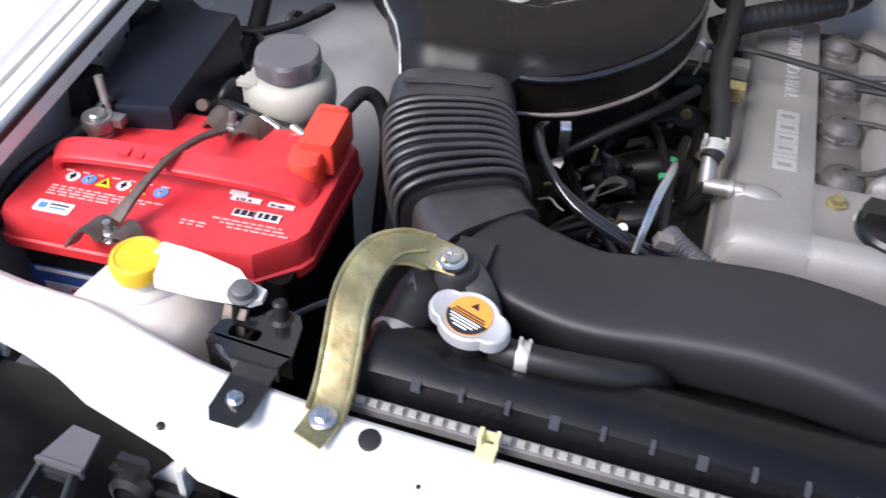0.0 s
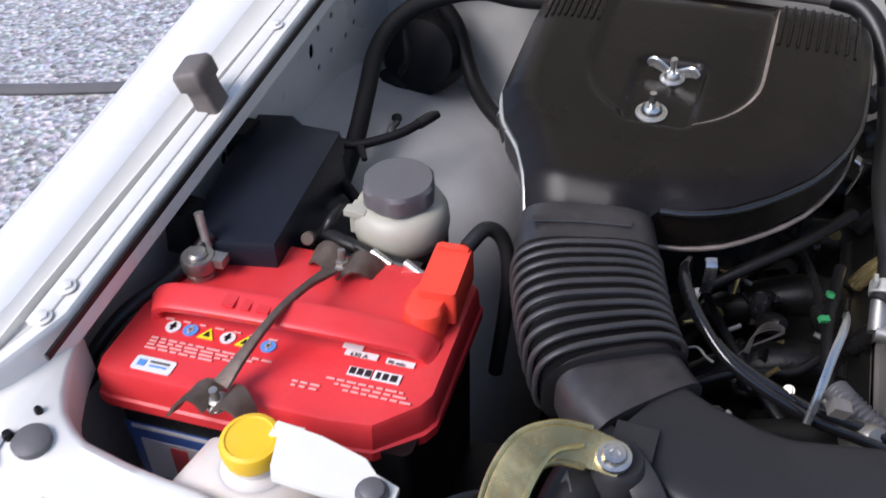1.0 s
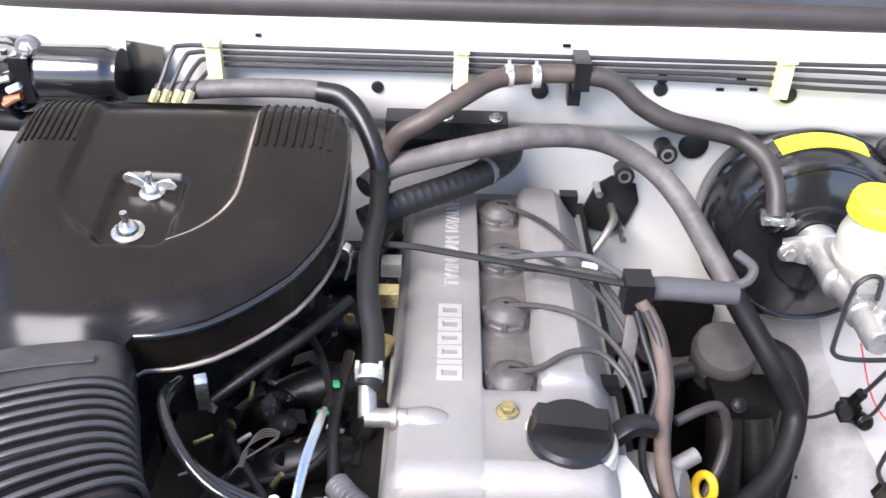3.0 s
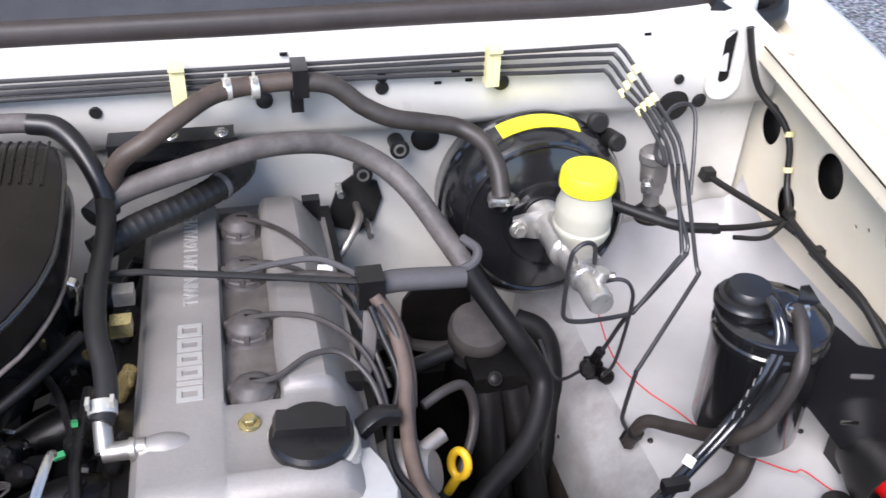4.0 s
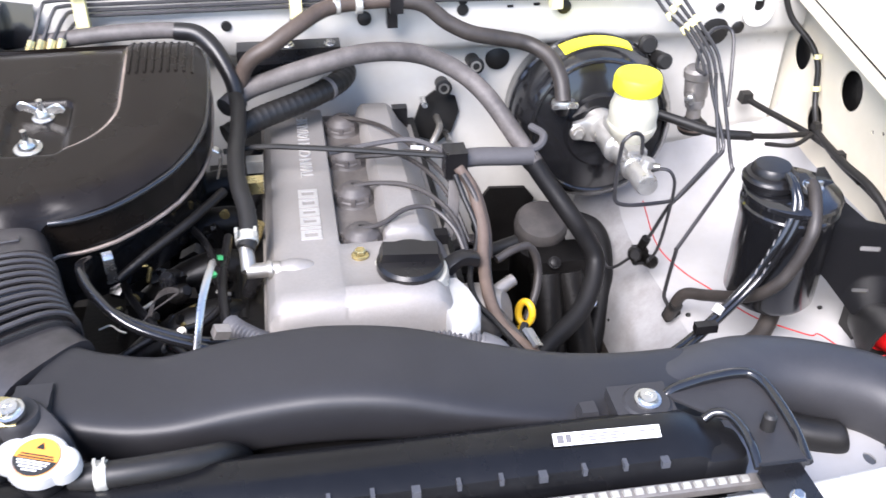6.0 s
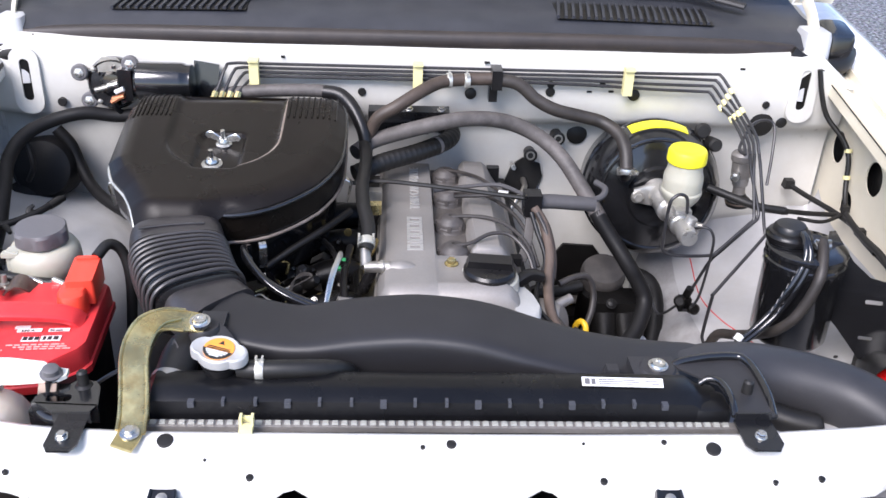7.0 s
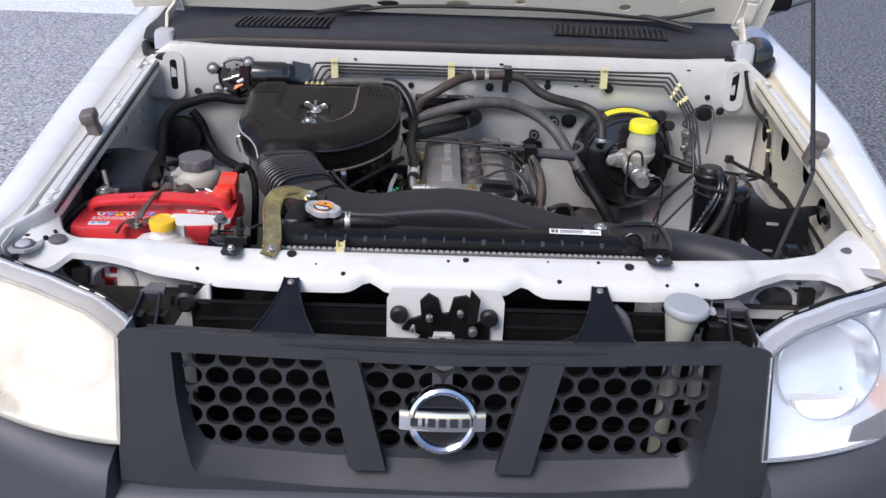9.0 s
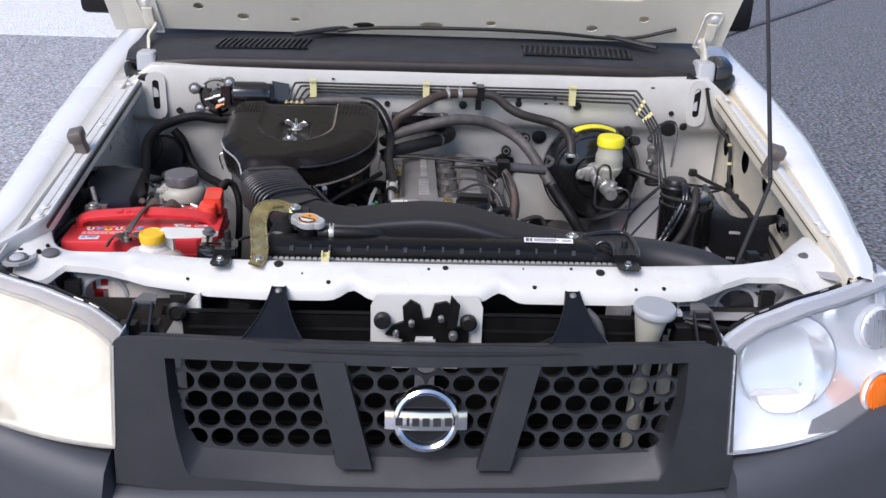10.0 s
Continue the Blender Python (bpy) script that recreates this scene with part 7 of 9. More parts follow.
# lower housing
bm = NEW()
low = [(cx + (x - cx) * 0.955, cy + (y - cy) * 0.955) for x, y in lid_out]
rings = []
for f, dz in ((0.80, -0.135), (0.93, -0.125), (0.96, -0.10), (0.97, -0.060), (1.03, -0.055), (1.035, -0.047), (1.03, -0.042), (0.99, -0.038)):
    rings.append([tilt(cx + (x - cx) * f, cy + (y - cy) * f, dz) for x, y in low])
loft(bm, rings)
part("housing", bm, GLOSS, ac, "glossy black lower housing", angle=45)
bm = NEW()
sweep(bm, [tilt(cx + (x - cx) * 1.0, cy + (y - cy) * 1.0, -0.046) for x, y in lid_out[15:30]], 0.0022, seg=8, sub=2)
part("rim_seam", bm, SEAM, ac, "thin tan metallic rim line")
# neck to the bellows
bm = NEW()
sweep(bm, [(-0.288, 0.47, 0.946), (-0.288, 0.44, 0.9405), (-0.288, 0.405, 0.937)], 0.045, 0.026, p=4, seg=24, sub=3, up=(0, 0, 1))
part("neck", bm, LID, ac)
# spring clips
for px, py, nx, ny in ((-0.191, 0.431, 0.3, -0.95), (-0.094, 0.575, 1, -0.2), (-0.404, 0.56, -1, -0.1), (-0.403, 0.65, -1, 0.1)):
    nn = Vector((nx, ny, 0)).normalized()
    bm = NEW()
    b = tilt(px, py) + nn * 0.001
    sweep(bm, [b + Vector((0, 0, -0.040)), b + nn * 0.006 + Vector((0, 0, -0.044)), b + nn * 0.006 + Vector((0, 0, -0.055)), b + nn * 0.001 + Vector((0, 0, -0.075))], 0.005, 0.0012, p=5, seg=8, sub=4, up=nn)
    part("spring_clip", bm, STEEL, ac, "bright spring clip")
# wing nut and centre stud
for (wx, wy), r in (((-0.266, 0.534), 0.0125), ((-0.258, 0.583), 0.010)):
    WM = facing(tilt(wx, wy, 0.0020), (0, -SL, 1), (0.2, 1, 0))
    bm = NEW()
    lathe(bm, [(r * 1.1, 0), (r * 1.1, 0.0015), (r * 0.75, 0.003), (r * 0.7, 0.006), (r * 0.5, 0.009)], WM, 20)
    stud = part("wing_nut" if r < 0.012 else "stud_nut", bm, STEEL, ac, "bright wing nut on a washer")
    bm = NEW()
    if r < 0.012:
        for t in (-1, 1):
            sweep(bm, [WM @ Vector((t * 0.004, 0, 0.006)), WM @ Vector((t * 0.010, 0, 0.010)), WM @ Vector((t * 0.018, 0, 0.013)), WM @ Vector((t * 0.023, 0, 0.010))], [0.004, 0.005, 0.006, 0.003], 0.0015, p=3, seg=8, sub=4, up=WM.col[1].to_3d())
    rod(bm, WM @ Vector((0, 0, 0.005)), WM @ Vector((0, 0, 0.022)), 0.003)
    part("stud", bm, STEEL, stud)

# ---- engine ----
en = thing("engine", "petrol engine with a grey cast valve cover and oily dark block", "engine", (0.04, 0.58, 0.45))
bm = NEW()
box(bm, (0.04, 0.60, 0.66), (0.24, 0.50, 0.36))
box(bm, (0.04, 0.37, 0.70), (0.20, 0.06, 0.24))
box(bm, (-0.09, 0.58, 0.77), (0.06, 0.40, 0.10))
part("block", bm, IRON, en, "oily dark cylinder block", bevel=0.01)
bm = NEW()
box(bm, (0.045, 0.60, 0.835), (0.19, 0.47, 0.04))
part("cylinder_head", bm, ALUDARK, en, "stained aluminium head", bevel=0.006)


def vz(y):
    """Height of the valve cover's top along the engine."""
    return 0.907 - 0.03 * (y - 0.40)


# valve cover: a lettered bank, a sunken plug valley and a second bank that stops behind the oil filler
def cover_row(y, f=1.0):
    z = vz(y)
    d = step(y - 0.456, 0.020)
    g = 0.0025 * step(y - 0.371, 0.004)
    v = g + (0.017 - g) * d
    r = 0.0055 * step(y - 0.459, 0.010) - g * (1 - d)
    pts = [(-0.047, z - 0.062), (-0.046, z - 0.034), (-0.043, z - 0.014), (-0.036, z - 0.0035), (-0.028, z), (0.026, z), (0.029, z - 0.001), (0.0315, z - v), (0.074, z - v), (0.0775, z - v * 0.2 + r * 0.5), (0.083, z + r),
           (0.113, z + r - 0.001), (0.120, z + r * 0.6 - 0.005), (0.130, z - 0.020), (0.143, z - 0.040), (0.147, z - 0.062)]
    return [(x, y, max(zz, z - 0.062) if f == 1 else z - 0.062 + (zz - z + 0.062) * f) for x, zz in pts]


bm = NEW()
ys = [0.340, 0.343, 0.348, 0.356, 0.366, 0.3685, 0.3705, 0.373, 0.40, 0.436, 0.446, 0.451, 0.454, 0.4565, 0.459, 0.462, 0.466, 0.472, 0.50, 0.56, 0.64, 0.70, 0.745, 0.775, 0.79, 0.797]
fs = [0.30, 0.62, 0.86, 0.97] + [1] * 19 + [0.97, 0.86, 0.4]
skin(bm, [cover_row(y, f) for y, f in zip(ys, fs)], -0.003)
cover = part("valve_cover", bm, ALU, en, "grey cast-aluminium valve cover with raised lettering", angle=32)
bm = NEW()
slab(bm, [(-0.050, 0.338), (0.150, 0.338), (0.150, 0.800), (-0.050, 0.800)], axes((0.0, 0, 0.852), X, Y, Z), 0.008)
part("cover_flange", bm, ALUDARK, en, "cover gasket flange", bevel=0.003)
# raised lettering along the cover
TM = axes((0.0045, 0.589, vz(0.589) + 0.0005), Vector((0, 1, -0.03)).normalized(), -X, Vector((0, 0.03, 1)).normalized()) @ Matrix.Diagonal((0.86, 1, 1, 1))
# Valley floor: grime and the recess's shade are both in its colour.
part("plug_valley", skin(NEW(), [[(0.0318, y, vz(y) - 0.0163), (0.053, y, vz(y) - 0.0160), (0.0738, y, vz(y) - 0.0163)] for y in (0.4665, 0.5, 0.56, 0.62, 0.68, 0.74, 0.782)], -0.0005), WELL, cover, "sunken plug valley, stain and shade in its colour")
part("raised_letters", lettering("TWIN CAM 16VALVE", 0.0200, TM, 0.0009), RAISED, cover, "raised silver letters")
# the maker's name as six plain raised blocks
for k, (y0, w) in enumerate(((0.456, 0.017), (0.4765, 0.004), (0.484, 0.0155), (0.5025, 0.0155), (0.5215, 0.017), (0.5420, 0.0175))):
    bm = NEW()
    mark = axes((0.0025, y0, vz(y0) + 0.0012), Vector((0, 1, -0.03)).normalized(), -X, Vector((0, 0.03, 1)).normalized())
    hole = [] if w < 0.01 else [[(0.0042, -0.0065), (w - 0.0042, -0.0065), (w - 0.0042, 0.0065), (0.0042, 0.0065)]]
    slab(bm, [(0, -0.0105), (w, -0.0105), (w, 0.0105), (0, 0.0105)], mark, 0.0016, hole)
    part("raised_mark", bm, RAISED, cover)
# oil filler, bolt, breather stub
OM = facing((0.094, 0.3955, 0.900), (0, -0.05, 1), (0.1, 1, 0))
bm = NEW()
lathe(bm, [(0.0385, -0.010), (0.0375, 0.001), (0.0360, 0.0035), (0.034, 0.004)], OM, 36)
part("filler_boss", bm, PALE, cover, "bright machined filler rim")
bm = NEW()
lathe(bm, [(0.0315, 0.004), (0.0328, 0.006), (0.0328, 0.013), (0.030, 0.0165), (0.018, 0.017)], OM, 40)
oc = part("oil_cap", bm, PLASTIC, en, "black plastic oil filler cap with a grip bar", bevel=0.0015)
bm = NEW()
box(bm, (0, 0.004, 0.0200), (0.060, 0.024, 0.011), OM, 0.88)
part("grip_bar", bm, PLASTIC, oc, bevel=0.002)
bm = NEW()
hexhead(bm, (0.048, 0.4225, vz(0.4225) - 0.0025), (0, 0, 1), 0.006, 0.008, 1.5)
part("cover_bolt", bm, BRASS, en, "yellow plated cover bolt")
bm = NEW()
rod(bm, (-0.062, 0.413, 0.903), (-0.030, 0.413, 0.904), 0.0075, 0.0075, 16)
rod(bm, (-0.060, 0.413, 0.903), (-0.062, 0.435, 0.918), 0.0075, 0.007, 16)
lathe(bm, [(0.0095, 0), (0.0095, 0.004), (0.0075, 0.006)], facing((-0.042, 0.413, 0.903), (1, 0, 0.03)), 16)
part("breather_pipe", bm, DULL, en, "plated breather elbow")
bm = NEW()
sweep(bm, [(-0.034, 0.413, 0.899), (-0.016, 0.413, 0.902), (0.0, 0.413, 0.899), (0.008, 0.413, 0.892)], [0.010, 0.012, 0.010, 0.005], [0.010, 0.010, 0.008, 0.003], seg=16)
part("breather_boss", bm, ALU, cover)
# plug boots with their leads
for k, y in enumerate((0.468, 0.558, 0.650, 0.738)):
    BM = facing((0.0535, y, vz(y) - 0.0185), (0, 0, 1), (0.2, 1, 0))
    bm = NEW()
    lathe(bm, [(0.0225, 0.001), (0.0235, 0.003), (0.0215, 0.006), (0.0212, 0.0085), (0.0196, 0.010), (0.0194, 0.0135), (0.0180, 0.0165), (0.0145, 0.0185), (0.0135, 0.0205), (0.0105, 0.0225), (0.004, 0.023)], BM, 30)
    boot = part("plug_boot", bm, BOOT, en, "dusty dark rubber plug boot")
    # dark ring below each boot, set off to one side
    part("well_gap", lathe(NEW(), [(0.0268, -0.003), (0.0268, 0.0022), (0.0225, 0.0024)], BM @ Matrix.Translation((-0.002, -0.002, 0)), 28), IRON, boot, "dark ring round the boot")
    for a in range(5):
        t = radians(48 * a + 130)
        part("grip_rib", box(NEW(), (0.0192 * math.cos(t), 0.0192 * math.sin(t), 0.010), (0.005, 0.005, 0.0085), BM), BOOT, boot, bevel=0.0008)
    part("boot_slit", box(NEW(), (0.003, 0.001, 0.0228), (0.012, 0.0028, 0.0012), BM), IRON, boot)
leads = [[(0.054, 0.466, 0.908), (0.075, 0.466, 0.912), (0.102, 0.478, 0.920), (0.128, 0.480, 0.917), (0.150, 0.462, 0.900), (0.160, 0.440, 0.875)],
         [(0.054, 0.556, 0.906), (0.080, 0.553, 0.909), (0.112, 0.538, 0.912), (0.140, 0.512, 0.906), (0.158, 0.482, 0.89), (0.166, 0.445, 0.86)],
         [(0.054, 0.648, 0.903), (0.080, 0.638, 0.907), (0.108, 0.608, 0.914), (0.136, 0.566, 0.913), (0.156, 0.524, 0.90), (0.17, 0.48, 0.87)],
         [(0.054, 0.736, 0.900), (0.076, 0.716, 0.905), (0.100, 0.676, 0.914), (0.122, 0.626, 0.918), (0.146, 0.56, 0.92), (0.163, 0.53, 0.91)]]
for pts in leads:
    part("plug_lead", sweep(NEW(), pts, 0.0027, seg=8), LEAD, en, "dusty dark ignition lead")
# distributor side: cam cover end, black clip, coil bracket
bm = NEW()
lathe(bm, [(0.032, 0), (0.034, 0.01), (0.030, 0.035), (0.018, 0.05)], facing((0.155, 0.43, 0.81), (0.8, -0.3, 0.35)), 28)
rod(bm, (0.17, 0.42, 0.835), (0.21, 0.44, 0.845), 0.007)
part("distributor", bm, ALUDARK, en, "cast housing beside the cover", bevel=0.0)
bm = NEW()
box(bm, (0.133, 0.49, 0.874), (0.028, 0.014, 0.012))
box(bm, (0.128, 0.475, 0.868), (0.014, 0.012, 0.010))
sweep(bm, [(0.168, 0.435, 0.88), (0.150, 0.432, 0.884), (0.128, 0.422, 0.872), (0.118, 0.405, 0.868)], 0.009, 0.007, p=3, seg=10)
part("connector", bm, PLASTIC, en, "black wiring connector", bevel=0.0015)
bm = NEW()
box(bm, (0.135, 0.80, 0.865), (0.02, 0.014, 0.03))
part("rear_connector", bm, PLASTIC, en, bevel=0.002)
bm = NEW()
loft(bm, [[(0.137 + (x - 0.137) * f, 0.358 + (y - 0.358) * f, z) for x, y in [(0.122, 0.318), (0.136, 0.312), (0.150, 0.322), (0.156, 0.350), (0.150, 0.380), (0.140, 0.402), (0.124, 0.400), (0.120, 0.36)]] for z, f in ((0.83, 1.0), (0.878, 1.0), (0.884, 0.96), (0.887, 0.86))])
part("front_bracket", bm, SATINALU, en, "bright casting beside the cover", angle=50)

# dark machinery left of the cover: manifold runners, rail, injectors, pulleys
man = thing("intake_manifold", "dark intake manifold with injectors and small connectors", "intake manifold", (-0.12, 0.55, 0.72))
for k in range(4):
    y = 0.44 + 0.09 * k
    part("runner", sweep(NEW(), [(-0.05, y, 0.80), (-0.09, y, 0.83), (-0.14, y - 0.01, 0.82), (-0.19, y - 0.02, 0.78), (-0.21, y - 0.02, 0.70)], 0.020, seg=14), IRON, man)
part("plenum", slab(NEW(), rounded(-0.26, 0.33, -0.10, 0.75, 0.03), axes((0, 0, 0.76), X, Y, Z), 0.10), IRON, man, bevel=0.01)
part("fuel_rail", rod(NEW(), (-0.072, 0.42, 0.836), (-0.072, 0.74, 0.832), 0.007), RUBBER, man)
for k in range(4):
    y = 0.455 + 0.085 * k
    bm = NEW()
    lathe(bm, [(0.008, 0), (0.008, 0.02), (0.006, 0.035)], facing((-0.066, y, 0.845), (0.4, 0, 0.9)), 14)
    part("injector", bm, BRASS if k == 1 else PLASTIC, man)
rnd = random.Random(11)
for k in range(26):
    x, y = rnd.uniform(-0.20, -0.075), rnd.uniform(0.285, 0.60)
    z = rnd.uniform(0.795, 0.86)
    bm = NEW()
    if k % 3:
        box(bm, (0, 0, 0), (rnd.uniform(0.010, 0.024), rnd.uniform(0.012, 0.03), rnd.uniform(0.010, 0.02)), pose(x, y, z, rnd.uniform(-40, 40), rnd.uniform(-40, 40), rnd.uniform(0, 180)), 0.85)
    else:
        lathe(bm, [(0.009, 0), (0.010, 0.006), (0.008, 0.02), (0.005, 0.024)], facing((x, y, z), (rnd.uniform(-1, 1), rnd.uniform(-1, 0.4), 1)), 12)
    part("connector", bm, rnd.choice([PLASTIC, PLASTIC, IRON, IRON, GLOSS, DUSTY]), man, bevel=0.001)
for k in range(34):
    bm = NEW()
    a = Vector((rnd.uniform(-0.19, -0.08), rnd.uniform(0.30, 0.58), rnd.uniform(0.83, 0.87)))
    d = Vector((rnd.uniform(-1, 1), rnd.uniform(-1, 1), rnd.uniform(-0.2, 0.5)))
    if k % 2:
        hexhead(bm, a, d, 0.0045, 0.006, 1.3)
    else:
        rod(bm, a, a + d.normalized() * rnd.uniform(0.008, 0.02), 0.0022, seg=8)
    part("fixing", bm, (DULL, STEEL, IRON, BRASS, IRON)[k % 5], man)
for pts in ([(-0.20, 0.50, 0.85), (-0.17, 0.42, 0.865), (-0.13, 0.36, 0.86), (-0.10, 0.33, 0.85)], [(-0.085, 0.52, 0.875), (-0.09, 0.44, 0.87), (-0.085, 0.38, 0.86), (-0.09, 0.33, 0.84)],
            [(-0.15, 0.60, 0.86), (-0.11, 0.52, 0.87), (-0.09, 0.45, 0.86)], [(-0.19, 0.36, 0.85), (-0.15, 0.38, 0.86), (-0.11, 0.40, 0.855), (-0.085, 0.43, 0.86)]):
    part("hose", sweep(NEW(), pts, rnd.choice([0.004, 0.005, 0.006]), seg=10), PLASTIC, man)
part("hose", sweep(NEW(), [(-0.19, 0.45, 0.88), (-0.16, 0.47, 0.895), (-0.12, 0.50, 0.91), (-0.085, 0.54, 0.92)], 0.0052, seg=10), IRON, man)
# loose thin wires
for k in range(4):
    o = 0.0028 * k
    part("thin_wire", sweep(NEW(), [(-0.152 + o * 0.4, 0.366, 0.895), (-0.148 + o * 0.3, 0.380 + o, 0.900), (-0.137, 0.390 + o, 0.902), (-0.126, 0.393 + o * 0.5, 0.900), (-0.132, 0.386 + o * 0.2, 0.899), (-0.150, 0.372, 0.895), (-0.158, 0.362, 0.89)], 0.0007, seg=6), DUSTY, man)
part("thin_wire", sweep(NEW(), [(-0.196, 0.364, 0.887), (-0.186, 0.366, 0.889), (-0.178, 0.360, 0.887), (-0.172, 0.358, 0.885)], 0.0010, seg=6), PALE, man)
part("green_plug", box(NEW(), (0, 0, 0), (0.008, 0.005, 0.004), pose(-0.097, 0.428, 0.892, 20, 10, 30)), GREEN, man)
part("green_plug", box(NEW(), (0, 0, 0), (0.005, 0.007, 0.004), pose(-0.092, 0.475, 0.88, -20, 10, 10)), GREEN, man)
# bright curved steel strap, folded over at the top
bm = NEW()
sweep(bm, [(-0.104, 0.300, 0.905), (-0.100, 0.316, 0.924), (-0.096, 0.338, 0.936), (-0.091, 0.362, 0.942), (-0.089, 0.380, 0.940), (-0.089, 0.392, 0.930)], [0.0032, 0.0034, 0.0036, 0.0036, 0.0032, 0.0026], 0.0018, p=2.5, seg=12, up=(0.5, -0.6, 0.6))
part("steel_strut", bm, STEEL, man, "bright flat steel strap")
part("strap_bolt", hexhead(NEW(), (-0.118, 0.327, 0.905), (-0.2, -0.6, 0.7), 0.0035, 0.004, 1.3), DULL, man)
part("strap_foot", box(NEW(), (0, 0, 0), (0.014, 0.010, 0.010), pose(-0.084, 0.322, 0.905, 10, 20, 20)), ALUDARK, man, bevel=0.002)
bm = NEW()
lathe(bm, [(0.012, 0), (0.013, 0.004), (0.013, 0.022), (0.010, 0.026)], facing((-0.068, 0.335, 0.868), (0.5, -0.5, 0.5)), 16)
part("sensor", bm, DULL, man)

lo = thing("corrugated_loom", "grey corrugated wiring conduit in front of the valve cover", "wiring conduit", (0.06, 0.33, 0.85))
part("conduit", sweep(NEW(), [(-0.080, 0.372, 0.872), (-0.070, 0.358, 0.874), (-0.048, 0.340, 0.874), (-0.01, 0.327, 0.873), (0.03, 0.324, 0.874), (0.07, 0.322, 0.874), (0.12, 0.318, 0.873), (0.152, 0.314, 0.870)], 0.0092, seg=14, ridge=(0.0046, 0.0012)), CONDUIT, lo)
part("conduit_end", sweep(NEW(), [(0.150, 0.315, 0.870), (0.164, 0.306, 0.866), (0.172, 0.286, 0.856)], 0.0102, seg=14), CONDUIT, lo)
part("clip", box(NEW(), (0.134, 0.328, 0.871), (0.012, 0.026, 0.022)), PLASTIC, lo, bevel=0.002)

# loom down the right of the engine, taped and clipped
lm = thing("engine_loom", "grey and brown taped engine wiring loom", "wiring loom", (0.18, 0.48, 0.85))
part("sleeve", sweep(NEW(), [(0.168, 0.545, 0.936), (0.19, 0.548, 0.936), (0.225, 0.548, 0.934), (0.252, 0.548, 0.932)], [0.0115, 0.0118, 0.0118, 0.010], 0.010, seg=14), FOAM, lm, "grey foam sleeve")
part("loop", sweep(NEW(), [(0.245, 0.551, 0.936), (0.262, 0.556, 0.941), (0.268, 0.567, 0.948), (0.258, 0.585, 0.950)], 0.0045, seg=8), FOAM, lm)
part("taped_wire", sweep(NEW(), [(0.165, 0.53, 0.935), (0.178, 0.515, 0.915), (0.183, 0.48, 0.888), (0.178, 0.445, 0.868), (0.176, 0.40, 0.852), (0.185, 0.365, 0.842), (0.205, 0.33, 0.838), (0.215, 0.31, 0.833)], [0.006, 0.0065, 0.007, 0.0065, 0.0065, 0.006, 0.006, 0.005], seg=12), BROWN, lm, "brown cracked tape")
for o, mt in ((-0.008, RUBBER), (0.012, LEAD)):
    part("wire", sweep(NEW(), [(0.163 + o * 0.4, 0.52, 0.932), (0.172 + o * 0.6, 0.505, 0.912), (0.181 + o * 0.5, 0.474, 0.884), (0.170 + o, 0.435, 0.860), (0.170 + o, 0.40, 0.850 - 0.3 * o), (0.180 + o * 0.6, 0.375, 0.846), (0.205 + o * 0.4, 0.32, 0.838), (0.225, 0.305, 0.834)], 0.0032, seg=10), mt, lm)
part("taped_wire", sweep(NEW(), [(0.170, 0.535, 0.928), (0.184, 0.52, 0.905), (0.189, 0.49, 0.88), (0.185, 0.46, 0.862)], 0.0062, seg=12), BROWN, lm, "brown cracked tape")
part("bracket", sweep(NEW(), [(0.163, 0.545, 0.93), (0.160, 0.525, 0.91), (0.155, 0.505, 0.89), (0.148, 0.495, 0.87)], 0.0065, 0.002, p=5, seg=10, up=(0, -0.5, 1)), CAPDUST, lm, "dull dark loom bracket")
part("cable_clip", box(NEW(), (0.163, 0.541, 0.937), (0.024, 0.026, 0.030)), PLASTIC, lm, bevel=0.003)
part("clip_plate", box(NEW(), (0, 0, 0), (0.012, 0.022, 0.004), pose(0.205, 0.335, 0.852, 20, 30, 30)), STEEL, lm, bevel=0.001)
part("thin_lead", sweep(NEW(), [(0.205, 0.365, 0.845), (0.19, 0.34, 0.838), (0.15, 0.305, 0.84), (0.10, 0.30, 0.845), (0.0, 0.30, 0.85)], 0.004, seg=8), RUBBER, lm)
part("cross_wire", sweep(NEW(), [(0.06, 0.60, 0.918), (0.09, 0.587, 0.925), (0.12, 0.58, 0.93), (0.15, 0.56, 0.935)], 0.0035, seg=8), LEAD, lm)
part("white_tag", box(NEW(), (0, 0, 0), (0.014, 0.008, 0.006), pose(0.128, 0.585, 0.930, 0, 0, -10)), PAPER, lm)
# throttle cable across the engine
tc = thing("throttle_cable", "black throttle cable lying across the valve cover", "cable", (0.05, 0.55, 0.94))
part("cable", sweep(NEW(), [(-0.085, 0.60, 0.935), (-0.045, 0.597, 0.940), (0.0, 0.583, 0.943), (0.08, 0.563, 0.943), (0.158, 0.543, 0.942)], 0.0032, seg=8), RUBBER, tc)
part("cable", sweep(NEW(), [(0.03, 0.59, 0.93), (0.08, 0.59, 0.938), (0.12, 0.585, 0.943), (0.145, 0.565, 0.942), (0.158, 0.55, 0.94)], 0.003, seg=8), FOAM, tc)
